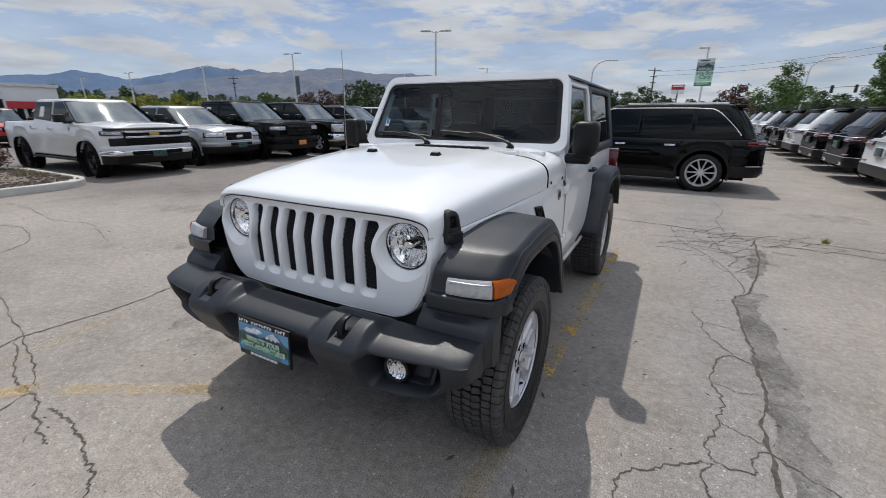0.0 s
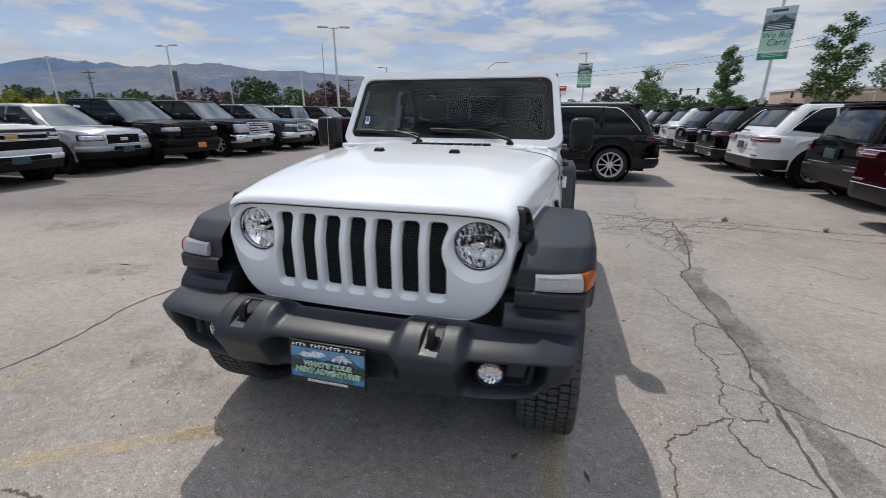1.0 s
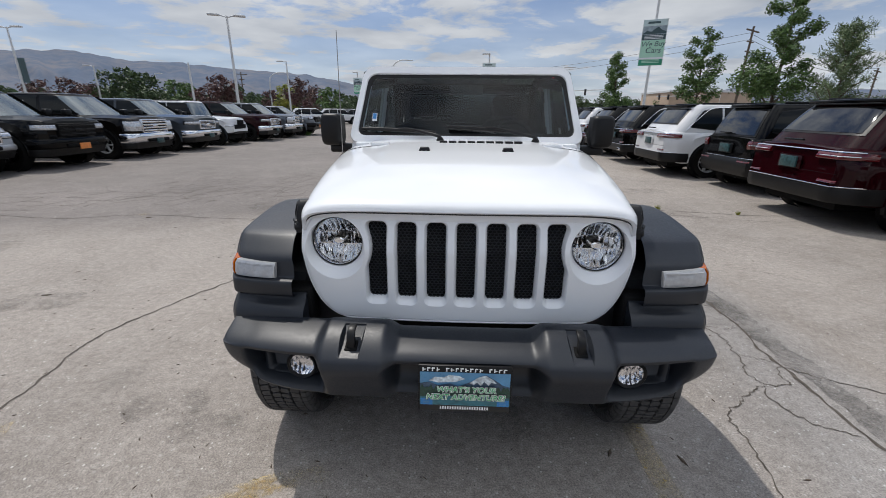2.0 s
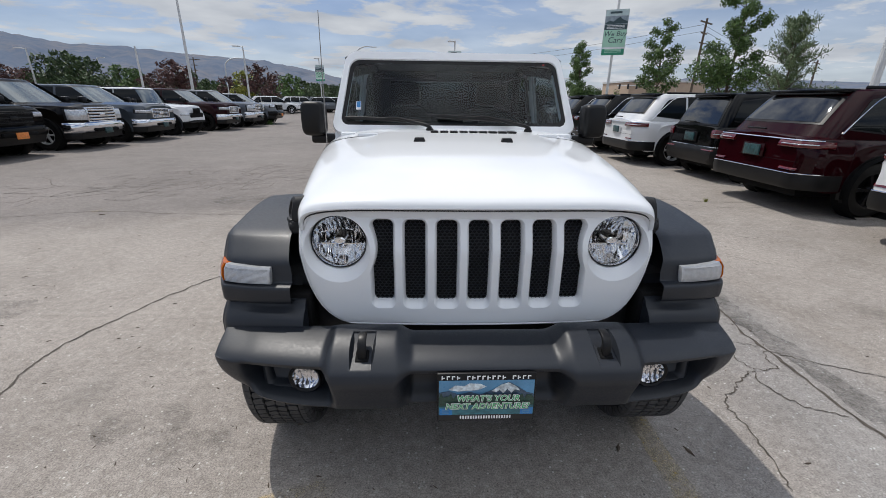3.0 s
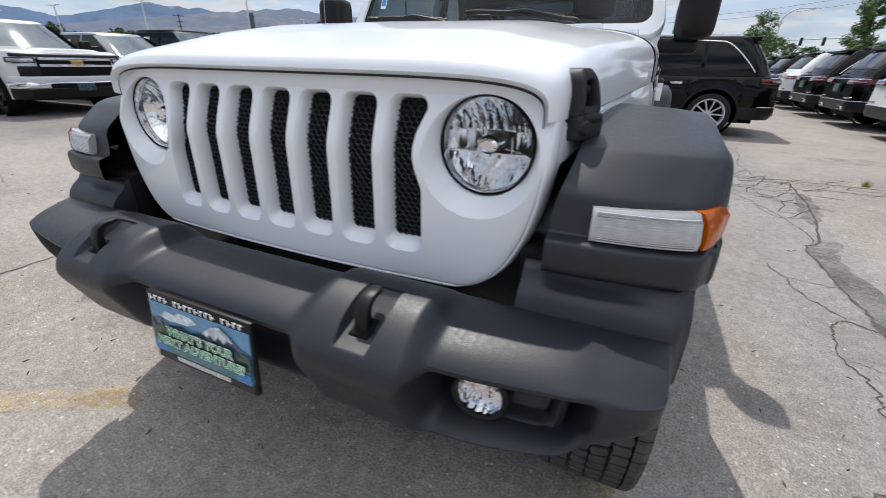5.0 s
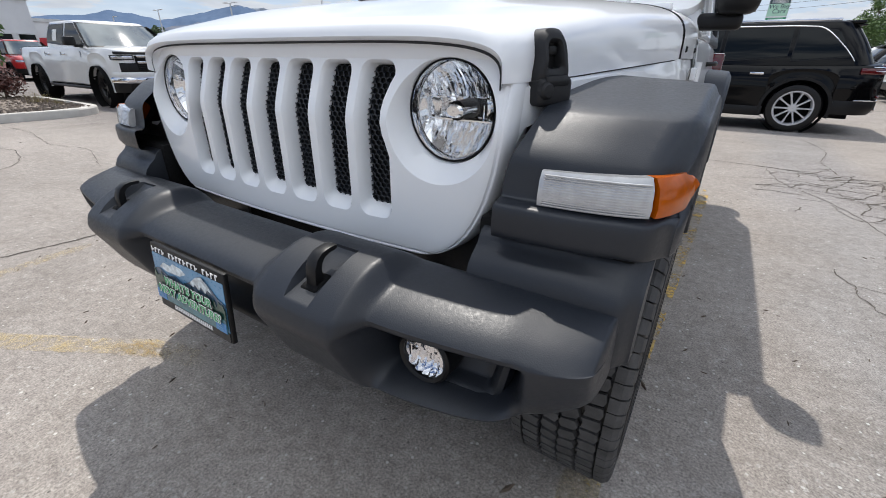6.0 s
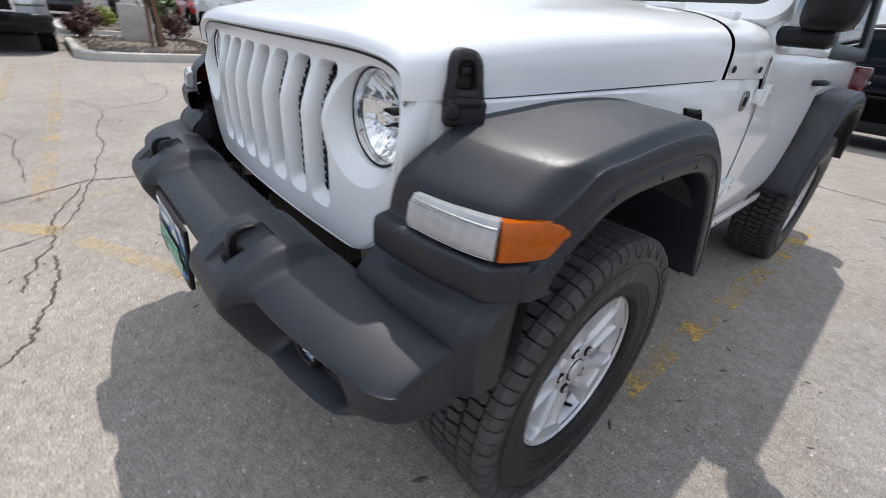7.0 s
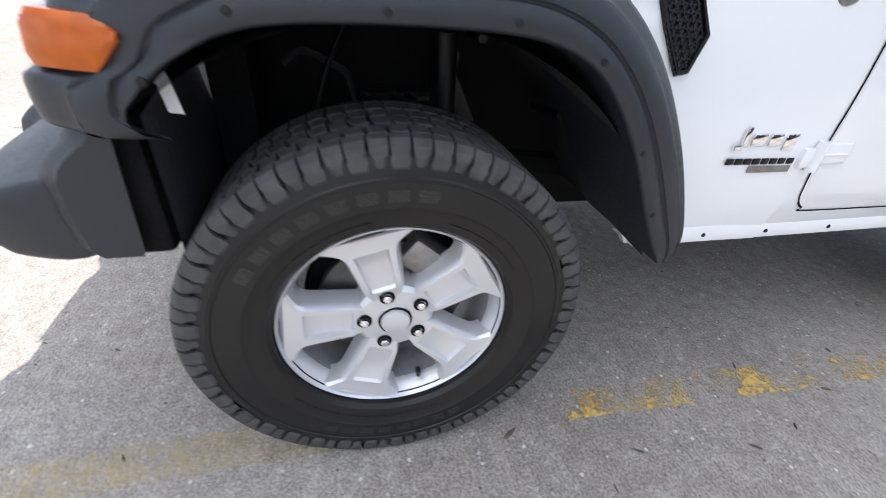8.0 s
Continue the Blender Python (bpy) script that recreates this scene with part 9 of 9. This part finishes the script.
# the staked sapling, shrubs and tufts of the islands
e = tree(-11.05, 1.2, 3.6, 0.62, "green", 41, 900, 0.085, "young staked tree with green leaves")
for dx, dy, sx in ((0.16, 0.02, 0.28), (-0.15, 0.10, -0.20), (0.05, -0.18, 0.10)):
    st = link("wooden_stake", *tube([(-11.05 + dx, 1.2 + dy, 0.1), (-11.05 + dx - sx * 0.75, 1.2 + dy * 0.3, 2.0)], 0.035, 8), M["stake"])
    tagged(st, "brown wooden stake leaning on a young tree", "stake", "tree stakes")
for k, (x, y, s, mt, label) in enumerate(((-13.3, 2.0, 0.55, "bush", "round maroon shrub in gravel"), (-15.9, 0.35, 0.5, "bush", "round maroon shrub in gravel"), (-18.6, 1.9, 0.5, "bush", "round maroon shrub in gravel"), (-17.6, 0.9, 0.45, "leaf_yellow", "yellow-green shrub in gravel"), (-13.2, -0.1, 0.4, "bush", "round maroon shrub in gravel"))):
    blobs = [(0, 0, s * 0.75, s * 0.72), (s * 0.3, s * 0.2, s * 0.6, s * 0.5), (-s * 0.35, -s * 0.1, s * 0.65, s * 0.5), (0.1, -s * 0.3, s * 0.9, s * 0.4)]
    e = thing("shrub", pose(x, y, 0.13), label, "shrub", "island shrubs")
    link("stem", *tube([(0, 0, 0), (0, 0, s * 0.6)], [0.04, 0.02], 6), M["bark"], e)
    link("foliage", *leaf_cloud(blobs, 1400, 0.045, 60 + k), M[mt], e, smooth=0)
rng = random.Random(77)
for x, y, s, mt in ((-11.5, 2.05, 0.28, "grass"), (-10.9, 2.2, 0.16, "grass"), (3.2, 4.85, 0.07, "leaf_yellow"), (4.3, 4.55, 0.06, "leaf_yellow"), (-9.6, 24.5, 0.3, "leaf")):
    verts, faces = [], []
    for k in range(70):
        a, r = rng.uniform(0, 6.28), rng.uniform(0, s * 0.6)
        bx, by = r * math.cos(a), r * math.sin(a)
        lx, ly, h = bx + rng.gauss(0, s * 0.4), by + rng.gauss(0, s * 0.4), s * rng.uniform(0.6, 1.3)
        w = s * 0.035
        o = len(verts)
        verts += [(bx - w, by, 0), (bx + w, by, 0), (lx, ly, h)]
        faces.append((o, o + 1, o + 2))
    g = link("grass_tuft", verts, faces, M[mt], smooth=0)
    g.matrix_basis = pose(x, y, 0.12 if x < -10 else 0.0)
    tagged(g, "tuft of dry grass", "grass", "grass tufts")


# buildings
def building(name, x0, y0, x1, y1, h, wall, label, bays=6, glass_front="x1", band=None, door_h=2.6):
    """A plain block with recessed shop windows on the side that looks at the lot."""
    e = thing(name, pose(0, 0, 0), label, "building")
    boxed("wall", (x0, y0, 0, x1, y1, h), wall, e, "", 0.05)
    boxed("roof_coping", (x0 - 0.15, y0 - 0.15, h, x1 + 0.15, y1 + 0.15, h + 0.3), M["galv"], e)
    if band:
        z0, z1, mt = band
        boxed("fascia", (x1 - 0.02, y0 + 0.1, z0, x1 + 0.25, y1 - 0.1, z1), mt, e)
    n = bays
    for k in range(n):
        a, b = y0 + (y1 - y0) * (k + 0.12) / n, y0 + (y1 - y0) * (k + 0.88) / n
        win = boxed("shop_window", (x1 - 0.05, a, 0.3, x1 + 0.04, b, door_h), M["window"], e)
        boxed("window_frame", (x1 - 0.02, a - 0.06, 0.22, x1 + 0.09, a + 0.02, door_h + 0.08), M["galv"], win)
        boxed("window_frame", (x1 - 0.02, b - 0.02, 0.22, x1 + 0.09, b + 0.06, door_h + 0.08), M["galv"], win)
        boxed("window_frame", (x1 - 0.02, a, door_h, x1 + 0.09, b, door_h + 0.08), M["galv"], win)
    return e


building("showroom", -62, 2.0, -50, 10.5, 6.0, M["wall_grey"], "grey showroom with tall windows", 4, door_h=4.6)
building("showroom_tower", -58, 10.6, -50.5, 13.6, 5.2, M["wall_white"], "white showroom block with a flat roof", 2)
building("service_building", -75, 13.8, -60, 20.9, 4.1, M["wall_white"], "long low white service building with a red band", 9, band=(1.9, 2.6, M["sign_red"]))
building("far_store", 36, 76, 50, 88, 5.0, M["wall_tan"], "tan stucco store across the road", 4)
x, y = bearing(-74.6, 66)
e = thing("roof_sign", pose(x, y, 0, 0, 0, 70), "red and green sign board above a roof", "sign")
link("post", *tube([(0, 0, 0), (0, 0, 4.2)], 0.15, 8), M["galv"], e)
boxed("sign_face", (-1.3, -0.1, 3.9, 1.3, 0.1, 4.9), M["sign_red"], e)
boxed("sign_band", (-1.3, -0.13, 4.2, 1.3, -0.1, 4.45), M["sign_green"], e)

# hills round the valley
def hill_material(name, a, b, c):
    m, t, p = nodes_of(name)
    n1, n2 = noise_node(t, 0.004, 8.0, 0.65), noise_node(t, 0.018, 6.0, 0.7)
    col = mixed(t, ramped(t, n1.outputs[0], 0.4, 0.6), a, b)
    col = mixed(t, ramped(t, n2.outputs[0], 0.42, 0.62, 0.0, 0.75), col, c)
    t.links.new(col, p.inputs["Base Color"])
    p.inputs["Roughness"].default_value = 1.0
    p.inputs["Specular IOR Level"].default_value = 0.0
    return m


# the haze of distance is mixed into these base colours as pale blue-grey
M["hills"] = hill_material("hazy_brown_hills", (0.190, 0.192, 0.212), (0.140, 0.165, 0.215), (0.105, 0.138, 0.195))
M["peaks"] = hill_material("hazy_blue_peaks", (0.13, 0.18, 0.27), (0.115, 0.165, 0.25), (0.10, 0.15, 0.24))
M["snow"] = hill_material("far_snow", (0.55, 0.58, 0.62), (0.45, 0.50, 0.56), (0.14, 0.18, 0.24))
NEAR = [(-180, 0.022), (-120, 0.03), (-95, 0.025), (-80, 0.018), (-74, 0.020), (-68, 0.030), (-63, 0.048), (-58, 0.062), (-52, 0.076), (-46, 0.088), (-42, 0.094), (-37, 0.083), (-33, 0.085), (-28, 0.079), (-25, 0.077), (-19.5, 0.0725), (-15, 0.06), (-11.5, 0.046), (-6, 0.030), (0, 0.022), (8, 0.014), (20, 0.012), (27, 0.03), (31, 0.048), (36, 0.044), (42, 0.040), (50, 0.030), (70, 0.025), (100, 0.03), (180, 0.022)]
FAR = [(-110, 0.02), (-82, 0.030), (-76, 0.048), (-72.5, 0.058), (-70, 0.061), (-68, 0.070), (-66.3, 0.066), (-64, 0.058), (-61.5, 0.066), (-59, 0.078), (-56.3, 0.089), (-54.5, 0.083), (-52, 0.085), (-49, 0.078), (-44, 0.06), (-35, 0.02)]


def ridge(name, table, d, depth, material, rough, seed, label, a0, a1, steps):
    rings = []
    rows = 16
    for k in range(steps + 1):
        az = a0 + (a1 - a0) * k / steps
        h = at(table, az) * d + 1.5
        h *= 1 + rough * noise.noise(Vector((az * 0.9, seed, 0))) + 0.4 * rough * noise.noise(Vector((az * 3.7, seed, 5)))
        ring = []
        for j in range(rows + 1):
            f = j / rows
            spur = noise.noise(Vector((az * 0.55, f * 2.2, seed))) * 0.8 + noise.noise(Vector((az * 1.9, f * 4.0, seed + 3))) * 0.35
            z = h * (f ** 0.85) * (1 + 0.15 * spur * (1 - f)) if f < 1 else h
            dd = d - depth * (1 - f) + depth * 0.22 * spur * math.sin(math.pi * f)
            x, y = bearing(az, dd)
            ring.append((x, y, z - 2.0 if j == 0 else z))
        rings.append(ring)
    return tagged(link(name, *loft(rings, False, (False, False)), material, smooth=180), label, "hill", kind="structure")


ridge("backdrop_hills", NEAR, 2700, 900, M["hills"], 0.05, 1, "brown hills beyond the town with blue haze put into their colour", -180, 180, 720)
ridge("backdrop_peaks", FAR, 4200, 700, M["peaks"], 0.04, 9, "far mountains under the clouds with blue haze put into their colour", -110, -35, 240)
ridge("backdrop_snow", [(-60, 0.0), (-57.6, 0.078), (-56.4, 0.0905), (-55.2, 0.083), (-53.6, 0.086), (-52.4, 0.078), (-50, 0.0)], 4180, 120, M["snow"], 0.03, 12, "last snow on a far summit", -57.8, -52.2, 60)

# more vehicles: beside and behind the islands
truck("pickup_truck", pose(-11.35, -1.55, 0, 0, 0, 0), M["silver_paint"], MID, dict(ROUNDFACE, bumper_mat=M["trim_black"]), M["dark_alloy"], "silver mid-size pickup with black front bumper")
for x, y, paint, label in ((-25.6, 6.1, "bright_red_paint", "bright red small sport utility vehicle"), (-25.4, 3.2, "black_paint", "black small sport utility vehicle facing the lot"), (-26.5, 9.0, "white", "white small sport utility vehicle in the back row"), (-26.5, 12.0, "bright_red_paint", "red small sport utility vehicle in the back row"), (-26.5, 15.0, "silver_paint", "silver small sport utility vehicle in the back row"), (-26.5, 18.0, "black_paint", "black small sport utility vehicle in the back row"), (-26.0, 21.0, "white", "white small sport utility vehicle in the back row"), (-26.0, 24.0, "red_paint", "dark red small sport utility vehicle in the back row"), (-25.6, 0.2, "slate_paint", "slate small sport utility vehicle in the back row")):
    suv("sport_utility_vehicle", pose(x, y, 0, 0, 0, 0), M[paint], REN, label, M["alloy"])
for k, (az, d, paint) in enumerate(((-14.5, 52, "white"), (-13.0, 54, "silver_paint"), (-11.6, 53, "grey_paint"), (-17.6, 48, "white"), (-10.0, 56, "white"))):
    x, y = bearing(az, d)
    suv("sport_utility_vehicle", pose(x, y, 0, 0, 0, 20), M[paint], GC, "parked sport utility vehicle at the lane's far end", M["alloy"])
# the white off-roader in the truck row
WR = dict(SUV_LEAN, W=1.88, wb=3.0, fo=0.72, ro=0.85, r=0.41, zb=0.45, nose=0.28, gap=0.10, top=[(-3.9, 1.16), (-0.75, 1.18), (-0.65, 1.22), (0.4, 1.15), (0.72, 1.10)], arch=M["plastic"],
          cab=dict(belt=1.18, roof=1.84, wb=-0.78, wt=-1.12, rt=-3.75, rb=-3.80, tumble=0.22, roof_mat=M["trim_black"], windows=WAGON),
          doors=[(-0.9, 0.5, 1.17), (-1.9, 0.5, 1.17)], handle_x=(-1.7,), lampz=(0.9, 1.05), lamp_in=0.75, platez=0.8)
w = suv("off_road_car", pose(-10.75, 17.2, 0, 0, 0, 2), M["white"], WR, "white off-road car with black flares in the truck row", M["dark_alloy"], group="parked off-road cars")
for k in range(7):
    boxed("grille_slot", (0.725, -0.30 + 0.088 * k, 0.80, 0.745, -0.245 + 0.088 * k, 1.05), M["void"], w)
